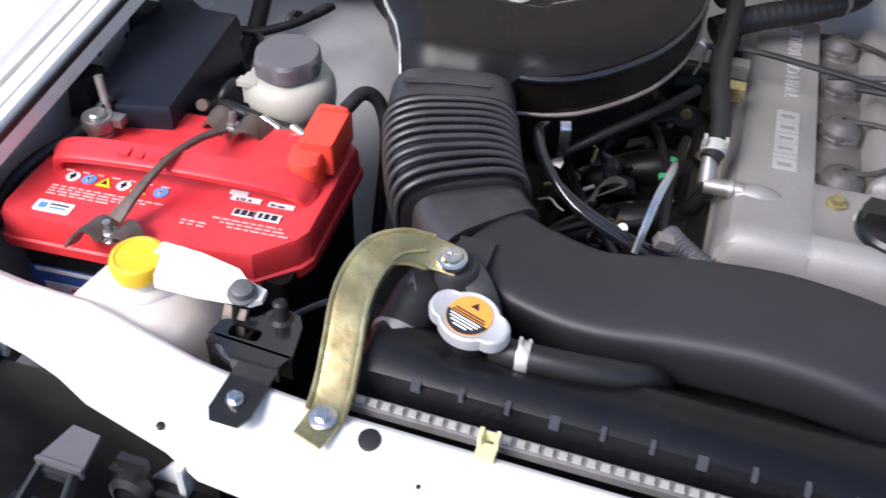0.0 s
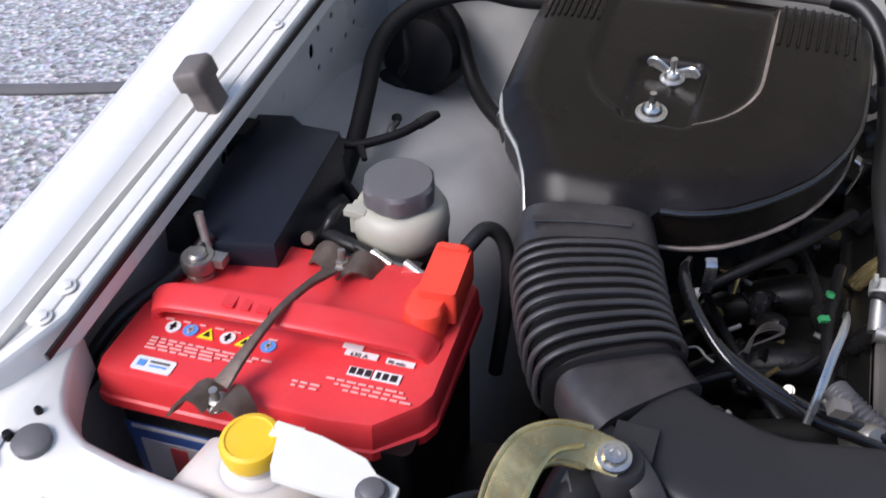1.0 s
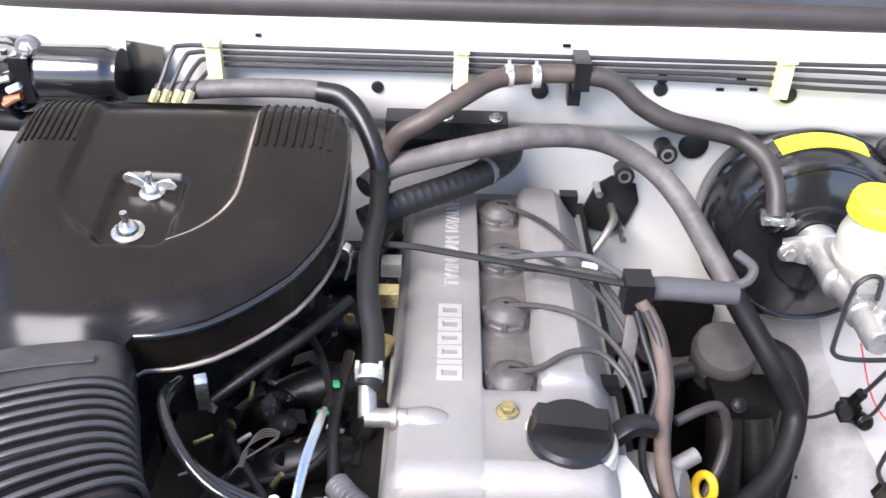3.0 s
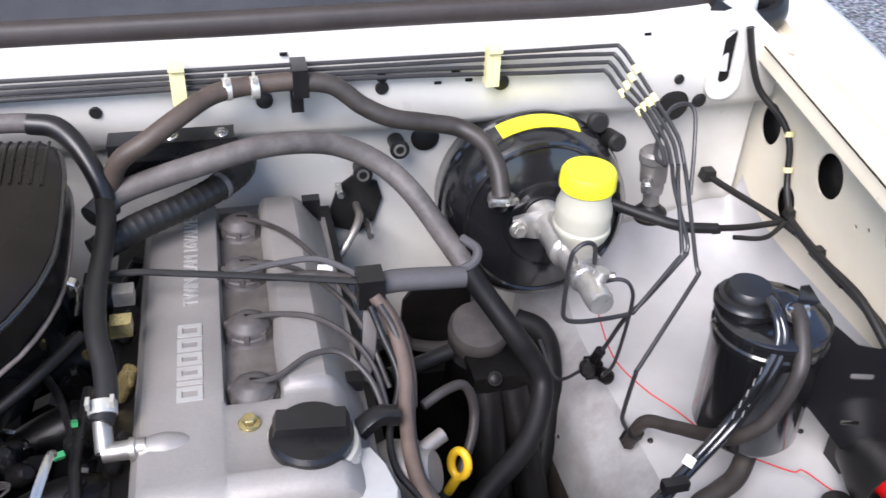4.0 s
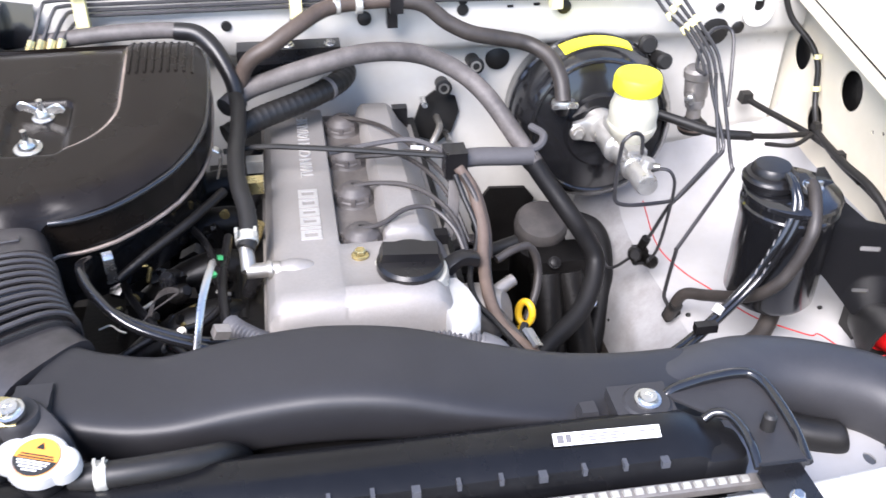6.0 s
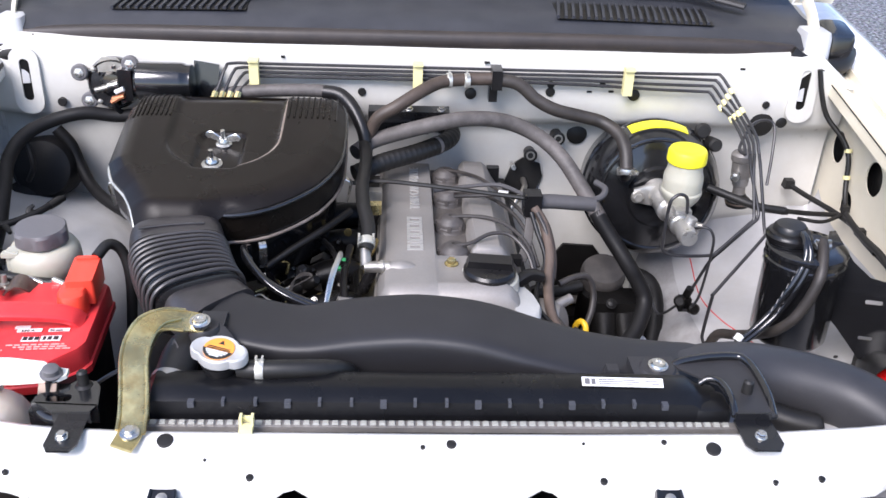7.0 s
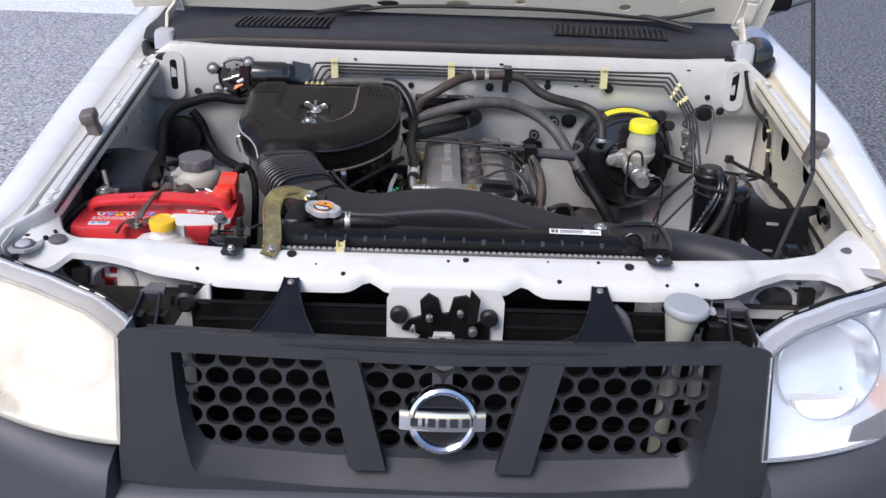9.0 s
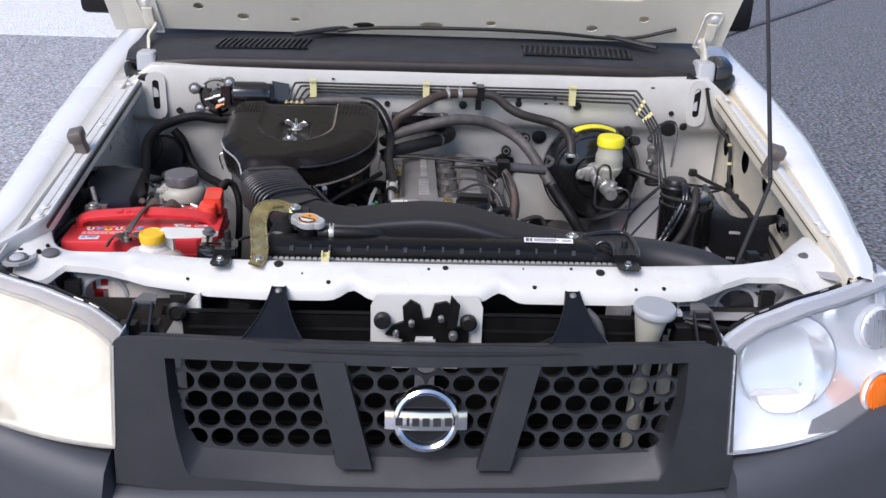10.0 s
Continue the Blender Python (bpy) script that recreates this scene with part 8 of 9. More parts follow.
# breather hose with clips
bh = thing("breather_hose", "thick black breather hose with a plated spring clip", "hose", (-0.06, 0.55, 0.93))
part("hose", sweep(NEW(), [(-0.062, 0.430, 0.918), (-0.058, 0.445, 0.925), (-0.060, 0.475, 0.935), (-0.067, 0.51, 0.945), (-0.070, 0.56, 0.95), (-0.068, 0.62, 0.951), (-0.068, 0.67, 0.952), (-0.072, 0.70, 0.955)], 0.0092, seg=16), RUBBER, bh)
bm = NEW()
lathe(bm, [(0.0112, -0.005), (0.0115, 0.005), (0.0108, 0.006)], facing((-0.0605, 0.44, 0.923), (0, 0.85, 0.5)), 20)
for d in (-0.009, 0.009):
    box(bm, (-0.0605 + d, 0.436, 0.934), (0.003, 0.009, 0.006))
part("spring_clip", bm, PALE, bh, "pale plated spring clip", bevel=0.0008)
for y, mt in ((0.54, BRASS), (0.585, DULL)):
    part("brass_fitting", box(NEW(), (-0.052, y, 0.925), (0.018, 0.016, 0.014)), mt, bh, bevel=0.002)

# ---- hoses along the bulkhead ----
hh = thing("heater_hose", "dusty brown-black heater hose looped along the bulkhead", "hose", (0.1, 0.75, 1.0))
part("hose", sweep(NEW(), [(-0.070, 0.715, 0.935), (-0.066, 0.715, 0.962), (-0.052, 0.712, 0.992), (-0.025, 0.712, 1.010), (0.005, 0.725, 1.026), (0.04, 0.752, 1.036), (0.08, 0.765, 1.038), (0.13, 0.765, 1.040)], 0.0098, seg=16), BROWNHOSE, hh)
part("servo_hose", sweep(NEW(), [(0.12, 0.765, 1.040), (0.160, 0.762, 1.034), (0.19, 0.755, 1.012), (0.22, 0.75, 0.998), (0.26, 0.755, 0.987), (0.295, 0.755, 0.978), (0.318, 0.735, 0.968), (0.327, 0.71, 0.95), (0.328, 0.69, 0.925)], 0.0100, seg=16), DUSTY, hh, "darker hose to the servo")
for x in (0.055, 0.082):
    bm = NEW()
    lathe(bm, [(0.0112, -0.004), (0.0116, 0.0), (0.0112, 0.004)], facing((x, 0.760, 1.0375), (1, 0.1, 0)), 18)
    for d in (-0.006, 0.006):
        box(bm, (x, 0.756 + d, 1.050), (0.003, 0.0025, 0.006))
    part("spring_clip", bm, PALE, hh, "pale plated spring clip")
bm = NEW()
box(bm, (0.128, 0.772, 1.040), (0.016, 0.036, 0.030))
box(bm, (0.125, 0.785, 1.016), (0.013, 0.018, 0.034))
part("hose_bracket", bm, PLASTIC, hh, "black hose clip", bevel=0.003)
vh = thing("vacuum_hose", "thick grey dusty hose arching over the engine", "hose", (0.15, 0.7, 0.95))
part("hose", sweep(NEW(), [(-0.085, 0.69, 0.945), (-0.061, 0.715, 0.953), (-0.02, 0.715, 0.968), (0.036, 0.712, 0.985), (0.08, 0.722, 0.990), (0.125, 0.735, 0.985), (0.165, 0.745, 0.972), (0.205, 0.735, 0.953), (0.235, 0.708, 0.930), (0.264, 0.672, 0.893), (0.284, 0.646, 0.866)], 0.0118, seg=16), GREYHOSE, vh)
# Same hose: its lower length is coloured dark for the shade down there.
part("lower_hose", sweep(NEW(), [(0.280, 0.651, 0.871), (0.295, 0.632, 0.850), (0.322, 0.60, 0.815), (0.342, 0.588, 0.785), (0.352, 0.575, 0.76), (0.338, 0.545, 0.735), (0.314, 0.520, 0.718), (0.27, 0.49, 0.70), (0.23, 0.46, 0.67)], 0.0120, seg=16), LOOM, vh, "lower length, darkened for shade")
wp = thing("wrapped_hose", "black tape-wrapped hose behind the valve cover", "hose", (0.0, 0.72, 0.95))
part("hose", sweep(NEW(), [(-0.085, 0.665, 0.920), (-0.045, 0.688, 0.930), (0.0, 0.712, 0.935), (0.035, 0.738, 0.938), (0.057, 0.764, 0.939), (0.064, 0.787, 0.941), (0.052, 0.803, 0.948), (0.025, 0.800, 0.955), (0.005, 0.79, 0.958)], 0.0140, seg=18, ridge=(0.009, 0.00022)), RUBBER, wp)
part("tape_band", rod(NEW(), (0.036, 0.7388, 0.938), (0.040, 0.7432, 0.9382), 0.0149, seg=20), CAPGREY, wp, "grey tape band")
bm = NEW()
box(bm, (-0.005, 0.762, 0.98), (0.125, 0.03, 0.02))
box(bm, (-0.02, 0.75, 0.968), (0.09, 0.03, 0.018))
hw = thing("harness_cover", "black plastic harness cover bolted behind the engine", "harness cover", (0, 0.76, 0.96))
part("cover", bm, PLASTIC, hw, bevel=0.004)
for x in (-0.005, 0.045):
    part("bolt", hexhead(NEW(), (x, 0.758, 0.9905), (0, -0.2, 1), 0.005, 0.005, 1.4), STEEL, hw)
bp = thing("bypass_pipe", "dusty black pipe joining the heater hose behind the air cleaner", "pipe", (-0.15, 0.74, 1.0))
part("pipe", sweep(NEW(), [(-0.30, 0.765, 1.005), (-0.22, 0.762, 1.014), (-0.15, 0.758, 1.017), (-0.12, 0.752, 1.016)], 0.0098, seg=14), GREYHOSE, bp)
part("elbow", sweep(NEW(), [(-0.135, 0.754, 1.017), (-0.11, 0.748, 1.014), (-0.09, 0.73, 1.0), (-0.075, 0.71, 0.975), (-0.07, 0.70, 0.955)], [0.0105, 0.011, 0.0105, 0.010, 0.0095], seg=14), PLASTIC, bp)

# ---- brake pipes on the bulkhead ----
br = thing("brake_pipes", "four grey steel brake pipes held in cream clips", "brake pipes", (0.05, 0.785, 1.05))
for k in range(4):
    z = 1.0480 - 0.0066 * k
    k4 = min(k, 3)
    xr = 0.480 - 0.004 * k4
    zr = 1.050 - 0.0095 * k4
    ux = -0.297 + 0.0115 * k
    left = [(ux, 0.752, 1.012), (ux + 0.005, 0.762, 1.024 - 0.002 * k), (ux + 0.013, 0.778, z - 0.004), (ux + 0.024, 0.786, z), (-0.20, 0.787, z)]
    right = [(0.20, 0.787, z), (0.38, 0.787, z - (0.0 if k < 2 else 0.002 * k))]
    if k < 4:
        right += [(xr - 0.012, 0.784, zr), (xr, 0.780, zr - 0.001), (xr + 0.012, 0.766, zr - 0.016), (0.506 - 0.005 * k, 0.724, 1.008 - 0.004 * k), (0.514 - 0.006 * k, 0.68, 0.988 - 0.003 * k), (0.514 - 0.007 * k, 0.655, 0.968)]
    part("pipe", sweep(NEW(), left + right, 0.0024, seg=8, sub=4), PIPE, br)
down = [[(0.514, 0.655, 0.968), (0.518, 0.646, 0.945), (0.526, 0.614, 0.874), (0.527, 0.606, 0.862), (0.522, 0.600, 0.856), (0.445, 0.542, 0.800), (0.440, 0.540, 0.790), (0.441, 0.552, 0.725), (0.443, 0.553, 0.708), (0.450, 0.548, 0.695)],
        [(0.507, 0.655, 0.968), (0.508, 0.648, 0.945), (0.510, 0.622, 0.892), (0.509, 0.615, 0.880), (0.502, 0.611, 0.876), (0.452, 0.582, 0.845), (0.440, 0.577, 0.840), (0.400, 0.572, 0.841), (0.378, 0.570, 0.844), (0.366, 0.570, 0.850), (0.363, 0.570, 0.866), (0.364, 0.570, 0.922), (0.369, 0.570, 0.935), (0.379, 0.572, 0.939), (0.390, 0.576, 0.931), (0.396, 0.584, 0.905)],
        [(0.500, 0.655, 0.968), (0.504, 0.648, 0.945), (0.516, 0.624, 0.896), (0.515, 0.616, 0.884), (0.508, 0.611, 0.878), (0.462, 0.592, 0.842), (0.448, 0.598, 0.818), (0.437, 0.610, 0.772), (0.432, 0.613, 0.758)],
        [(0.493, 0.655, 0.968), (0.492, 0.68, 0.97), (0.53, 0.74, 0.985), (0.56, 0.76, 0.985), (0.572, 0.755, 0.975), (0.566, 0.73, 0.94), (0.555, 0.70, 0.90)]]
for pts in down:
    part("pipe", sweep(NEW(), pts, 0.0025, seg=8, sub=4), PIPE, br)
part("pipe", sweep(NEW(), [(0.405, 0.59, 0.875), (0.425, 0.58, 0.884), (0.436, 0.575, 0.876), (0.440, 0.575, 0.85), (0.438, 0.585, 0.77), (0.433, 0.60, 0.735), (0.425, 0.61, 0.725)], 0.0021, seg=8), PIPE, br)
part("pipe", sweep(NEW(), [(0.42, 0.625, 0.725), (0.405, 0.64, 0.70), (0.395, 0.65, 0.70), (0.385, 0.68, 0.73)], 0.0021, seg=8), PIPE, br)
for cx in (-0.242, 0.0075, 0.335):
    bm = NEW()
    box(bm, (cx, 0.781, 1.0360), (0.0145, 0.014, 0.043))
    box(bm, (cx, 0.777, 1.0565), (0.0155, 0.016, 0.004))
    part("pipe_clip", bm, CREAM, br, "cream nylon pipe clip", bevel=0.0015)
for k in range(4):
    for f in (0.04, 0.80):
        a = Vector((0.492 - 0.004 * k, 0.766, 1.034 - 0.0095 * k)).lerp(Vector((0.506 - 0.005 * k, 0.724, 1.008 - 0.004 * k)), f)
        part("sleeve_mark", rod(NEW(), a, a + Vector((0.0028, -0.0088, -0.0052)), 0.0035, seg=8), CREAM, br)
    part("brass_union", rod(NEW(), (-0.297 + 0.0115 * k, 0.753, 1.013), (-0.301 + 0.0115 * k, 0.744, 1.003), 0.0048, seg=6), BRASS, br, "brass pipe union")
bm = NEW()
box(bm, (0.428, 0.618, 0.733), (0.018, 0.016, 0.022))
rod(bm, (0.428, 0.618, 0.742), (0.431, 0.610, 0.764), 0.0062)
lathe(bm, [(0.0085, 0), (0.009, 0.004), (0.009, 0.016), (0.006, 0.019)], facing((0.418, 0.612, 0.742), (-0.3, -0.9, 0.4)), 16)
lathe(bm, [(0.0085, 0), (0.009, 0.004), (0.009, 0.016), (0.006, 0.019)], facing((0.437, 0.612, 0.728), (0.1, -0.9, 0.4)), 16)
part("junction_block", bm, IRON, br, "dark brake pipe junction", bevel=0.002)
part("pipe_foot", box(NEW(), (0.453, 0.545, 0.690), (0.022, 0.016, 0.016), None, 0.7), PLASTIC, br, bevel=0.003)

# ---- brake servo and master cylinder ----
bo = thing("brake_servo", "glossy black round brake servo with a yellow label", "brake servo", (0.392, 0.80, 0.78))
SM = facing((0.395, 0.837, 0.852), (-0.02, -1, 0.13)) @ Matrix.Diagonal((1.12, 1.12, 1, 1))
bm = NEW()
lathe(bm, [(0.06, 0.0), (0.092, 0.006), (0.098, 0.018), (0.098, 0.050), (0.1015, 0.053), (0.1015, 0.059), (0.099, 0.062), (0.098, 0.074), (0.094, 0.093), (0.084, 0.107), (0.060, 0.114), (0.045, 0.116), (0.042, 0.124), (0.02, 0.126)], SM, 56)
part("shell", bm, GLOSS, bo, angle=30)
bm = NEW()
lathe(bm, [(0.0815, 0.1075), (0.080, 0.1115), (0.078, 0.1095)], SM, 48, False)
part("pressed_rib", bm, GLOSS, bo)
bm = NEW()
grid = [[SM @ Vector((r * math.cos(t), r * math.sin(t), z)) for r, z in ((0.1000, 0.064), (0.0992, 0.074), (0.0958, 0.0915))] for t in [radians(66 + 5.0 * k) for k in range(11)]]
skin(bm, grid, 0.0015)
part("warning_label", bm, LEMON, bo, "curved yellow warning label", angle=60)
bm = NEW()
grid = [[SM @ Vector((r * math.cos(t), r * math.sin(t), z)) for r, z in ((0.083, 0.097), (0.078, 0.1015))] for t in [radians(60 + 4 * k) for k in range(6)]]
skin(bm, grid, 0.0015)
part("small_label", bm, CAPGREY, bo)
part("vacuum_stub", sweep(NEW(), [(0.328, 0.69, 0.925), (0.328, 0.695, 0.912), (0.330, 0.725, 0.905)], 0.0085, seg=14), PLASTIC, bo)
bm = NEW()
lathe(bm, [(0.0145, -0.004), (0.015, 0.0), (0.0145, 0.004)], facing((0.328, 0.69, 0.924), (0, 0.2, 1)), 18)
for d in (-0.012, 0.012):
    box(bm, (0.328 + d, 0.682, 0.924), (0.008, 0.006, 0.006))
part("hose_clip", bm, STEEL, bo, "plated spring clip")
mc = thing("master_cylinder", "cast aluminium brake master cylinder with a yellow-capped reservoir", "master cylinder", (0.39, 0.62, 0.86))
bm = NEW()
CMx = facing((0.386, 0.715, 0.880), (0.035, -1, 0.02))
lathe(bm, [(0.022, 0.0), (0.022, 0.012), (0.018, 0.018), (0.0175, 0.06), (0.019, 0.062), (0.019, 0.075), (0.0145, 0.08), (0.0140, 0.118), (0.0155, 0.120), (0.0155, 0.128), (0.0130, 0.130), (0.0130, 0.150), (0.0138, 0.152), (0.0138, 0.166), (0.0120, 0.171), (0.007, 0.1715)], CMx, 28)
box(bm, (0.392, 0.655, 0.898), (0.026, 0.05, 0.022))
box(bm, (0.396, 0.612, 0.892), (0.024, 0.03, 0.018))
sweep(bm, [(0.350, 0.706, 0.876), (0.372, 0.700, 0.880), (0.40, 0.700, 0.882), (0.425, 0.706, 0.884)], [0.012, 0.018, 0.018, 0.010], 0.006, p=3, seg=12, up=(0, -1, 0))
rod(bm, (0.400, 0.60, 0.876), (0.418, 0.592, 0.88), 0.007)
rod(bm, (0.398, 0.575, 0.89), (0.402, 0.575, 0.902), 0.008)
part("cylinder", bm, CYL, mc, "cast cylinder body", bevel=0.0012)
part("flange_nut", hexhead(NEW(), (0.353, 0.699, 0.877), (0, -1, 0.1), 0.0075, 0.010, 1.4), DULL, mc)
part("outlet_nut", hexhead(NEW(), (0.418, 0.592, 0.880), (0.9, -0.4, 0.2), 0.0045, 0.007, 1.2), DULL, mc)
bm = NEW()
RM = lean(0.400, 0.636, 0.975, 2, 0)
loft(bm, [[RM @ Vector((x * f, y * f * 1.05, z)) for x, y in disc(0, 0, 0.030, 0.031, 28)] for z, f in ((0.896, 0.66), (0.902, 0.80), (0.908, 0.92), (0.913, 0.97), (0.916, 1.0), (0.919, 1.0), (0.921, 0.95), (0.936, 0.97), (0.942, 0.95), (0.950, 0.86), (0.957, 0.84), (0.964, 0.82))])
part("reservoir", bm, MILKGREEN, mc, "milky reservoir half full of fluid")
bm = NEW()
n = 48
loft(bm, [[RM @ Vector(((r + g * 0.0004 * (k % 2)) * math.cos(2 * math.pi * k / n), (r + g * 0.0004 * (k % 2)) * math.sin(2 * math.pi * k / n), z)) for k in range(n)] for z, r, g in ((0.963, 0.0275, 1), (0.965, 0.0287, 1), (0.979, 0.0281, 1), (0.983, 0.0262, 0), (0.984, 0.022, 0), (0.9835, 0.012, 0))])
part("cap", bm, LEMON, mc, "lemon-yellow cap", angle=30)
# clutch cylinder
cc = thing("clutch_cylinder", "small clutch master cylinder on the bulkhead", "clutch cylinder", (0.51, 0.76, 0.87))
bm = NEW()
CLM = facing((0.531, 0.742, 0.850), (-0.06, 0.02, 1))
lathe(bm, [(0.010, 0.016), (0.0095, 0.030), (0.0125, 0.032), (0.0135, 0.040), (0.0125, 0.044), (0.0155, 0.048), (0.0160, 0.072), (0.0185, 0.075), (0.0185, 0.084), (0.0150, 0.088), (0.008, 0.089)], CLM, 28)
part("cylinder", bm, ALUDARK, cc, bevel=0.001)
part("rubber_boot", lathe(NEW(), [(0.0185, -0.004), (0.0198, 0.0), (0.0198, 0.006), (0.0165, 0.009), (0.0125, 0.013), (0.0105, 0.017)], CLM, 28), RUBBER, cc, "black rubber boot")
part("boot_ring", lathe(NEW(), [(0.0200, 0.001), (0.0206, 0.0025), (0.0200, 0.004)], CLM, 28), RUSTY, cc, "rusty steel ring round the boot")
bm = NEW()
rod(bm, CLM @ Vector((0.010, -0.006, 0.054)), CLM @ Vector((0.028, -0.010, 0.054)), 0.006)
hexhead(bm, CLM @ Vector((0.026, -0.0095, 0.054)), CLM.col[0].to_3d(), 0.006, 0.008, 1.2)
part("outlet", bm, STEEL, cc, "bright outlet union")
part("flange_nut", hexhead(NEW(), CLM @ Vector((-0.016, -0.006, 0.062)), (-0.3, -1, 0.1), 0.006, 0.008, 1.5), DULL, cc)
bm = NEW()
lathe(bm, [(0.012, 0), (0.013, 0.008), (0.010, 0.012)], facing((0.468, 0.79, 0.955), (0, -1, 0.2)), 18)
lathe(bm, [(0.010, 0), (0.011, 0.03), (0.008, 0.034)], facing((0.485, 0.79, 0.935), (0, -1, 0.2)), 18)
part("fixing", bm, RUBBER, cc)

# ---- fittings on the bulkhead ----
pl = thing("blanking_plate", "black octagonal blanking plate with studs on the bulkhead", "blanking plate", (0.2, 0.83, 0.87))
PLM = facing((0.192, 0.838, 0.842), (0, -1, 0.05), (0.35, 0, 1)) @ Matrix.Scale(0.78, 4)
bm = NEW()
slab(bm, [(-0.020, -0.046), (0.020, -0.046), (0.036, -0.020), (0.036, 0.022), (0.020, 0.046), (-0.020, 0.046), (-0.036, 0.022), (-0.036, -0.022)], PLM, 0.006)
part("plate", bm, RUBBER, pl, bevel=0.002)
for p0, p1 in (((0.171, 0.836, 0.872), (0.170, 0.800, 0.879)), ((0.2035, 0.836, 0.822), (0.202, 0.788, 0.827))):
    part("stud", rod(NEW(), p0, p1, 0.0042, seg=10), STEEL, pl, "bright threaded stud")
part("cable", sweep(NEW(), [PLM @ Vector((0, 0, 0)), PLM @ Vector((0, -0.005, 0.04)), PLM @ Vector((-0.015, -0.04, 0.07)), PLM @ Vector((-0.03, -0.08, 0.08))], 0.005, seg=10), DULL, pl)
pn = thing("pipe_stub", "black rubber-ended heater pipe stub on the bulkhead", "pipe stub", (0.22, 0.83, 0.93))
for p0, p1 in (((0.199, 0.848, 0.891), (0.198, 0.815, 0.895)), ((0.240, 0.848, 0.924), (0.240, 0.808, 0.928))):
    bm = NEW()
    lathe(bm, [(0.0095, 0), (0.0095, (Vector(p1) - Vector(p0)).length - 0.004), (0.0115, (Vector(p1) - Vector(p0)).length - 0.003), (0.0115, (Vector(p1) - Vector(p0)).length), (0.005, (Vector(p1) - Vector(p0)).length + 0.001)], facing(p0, Vector(p1) - Vector(p0)), 18)
    part("stub", bm, RUBBER, pn)
    part("pipe_end", lathe(NEW(), [(0.0075, 0.0), (0.0072, 0.0025), (0.0050, 0.0025), (0.0045, 0.0)], facing(Vector(p1), Vector(p1) - Vector(p0)), 18, False), DULL, pn, "dull steel pipe end")

# bulkhead side, left corner: heater drum and looms
dr = thing("round_canister", "large matt black round canister in the corner", "canister", (-0.545, 0.75, 0.84))
bm = NEW()
lathe(bm, [(0.046, 0), (0.050, 0.004), (0.050, 0.05), (0.043, 0.062), (0.024, 0.066)], facing((-0.582, 0.822, 0.858), (0.05, -0.9, 0.3)), 36)
part("drum", bm, LOOM, dr)
bm = NEW()
lathe(bm, [(0.024, 0), (0.026, 0.01), (0.024, 0.03), (0.012, 0.036)], facing((-0.612, 0.775, 0.822), (0.0, -0.8, 0.4)), 22)
part("boss", bm, LOOM, dr)
lw = thing("corner_loom", "thick black taped loom curving into the corner", "wiring loom", (-0.52, 0.7, 0.9))
for pts, r in (([(-0.33, 0.765, 0.972), (-0.40, 0.767, 0.970), (-0.452, 0.765, 0.967), (-0.498, 0.755, 0.974), (-0.545, 0.74, 0.965), (-0.575, 0.71, 0.953), (-0.587, 0.67, 0.932), (-0.576, 0.61, 0.907), (-0.568, 0.56, 0.880), (-0.56, 0.50, 0.862)], 0.0102),
               ([(-0.560, 0.800, 0.930), (-0.540, 0.797, 0.905), (-0.525, 0.785, 0.872), (-0.505, 0.762, 0.850), (-0.475, 0.728, 0.842), (-0.43, 0.69, 0.835)], 0.0095),
               ([(-0.606, 0.535, 0.885), (-0.58, 0.545, 0.886), (-0.556, 0.547, 0.887), (-0.521, 0.572, 0.893), (-0.50, 0.605, 0.898)], 0.005),
               ([(-0.44, 0.77, 0.965), (-0.45, 0.75, 0.99), (-0.447, 0.765, 1.0)], 0.004),
               ([(-0.56, 0.50, 0.88), (-0.52, 0.47, 0.87), (-0.49, 0.45, 0.86)], 0.006),
               ([(-0.575, 0.71, 0.95), (-0.565, 0.70, 0.91), (-0.58, 0.71, 0.88)], 0.004)):
    part("taped_cable", sweep(NEW(), pts, r, seg=12), LOOM, lw)
part("tape_end", sweep(NEW(), [(-0.508, 0.590, 0.896), (-0.500, 0.604, 0.898), (-0.494, 0.612, 0.898)], [0.006, 0.0062, 0.004], seg=10), RUBBER, lw)
part("clip", sweep(NEW(), [(-0.528, 0.566, 0.892), (-0.530, 0.573, 0.898), (-0.526, 0.580, 0.901)], [0.005, 0.004, 0.003], 0.0025, seg=8), RUBBER, lw)
part("clip", sweep(NEW(), [(-0.556, 0.547, 0.887), (-0.548, 0.535, 0.888), (-0.540, 0.524, 0.886)], [0.005, 0.004, 0.003], 0.0025, seg=8), RUBBER, lw)
for x, y, z, r in ((-0.568, 0.668, 0.846, 0.006), (-0.375, 0.73, 0.93, 0.007)):
    part("plug", lathe(NEW(), [(r, -0.002), (r, 0.003), (r * 0.6, 0.004)], facing((x, y, z), (0.1, -0.3, 1)), 14), RUBBER, lw)

# ---- wiper motor ----
wm = thing("wiper_motor", "black wiper motor with bright bolts on the bulkhead", "wiper motor", (-0.42, 0.78, 1.0))
bm = NEW()
MMx = facing((-0.412, 0.768, 1.022), (1, 0.0, 0.0))
lathe(bm, [(0.026, -0.004), (0.0295, 0.0), (0.0295, 0.062), (0.0285, 0.067), (0.0265, 0.070), (0.0265, 0.078), (0.012, 0.080)], MMx, 32)
part("motor_body", bm, GLOSS, wm, "glossy black motor can")
bm = NEW()
GMx = facing((-0.452, 0.778, 1.016), (0, -1, 0.1))
lathe(bm, [(0.038, -0.01), (0.040, 0.0), (0.039, 0.010), (0.036, 0.015), (0.033, 0.012), (0.020, 0.012), (0.016, 0.019), (0.006, 0.020)], GMx, 32)
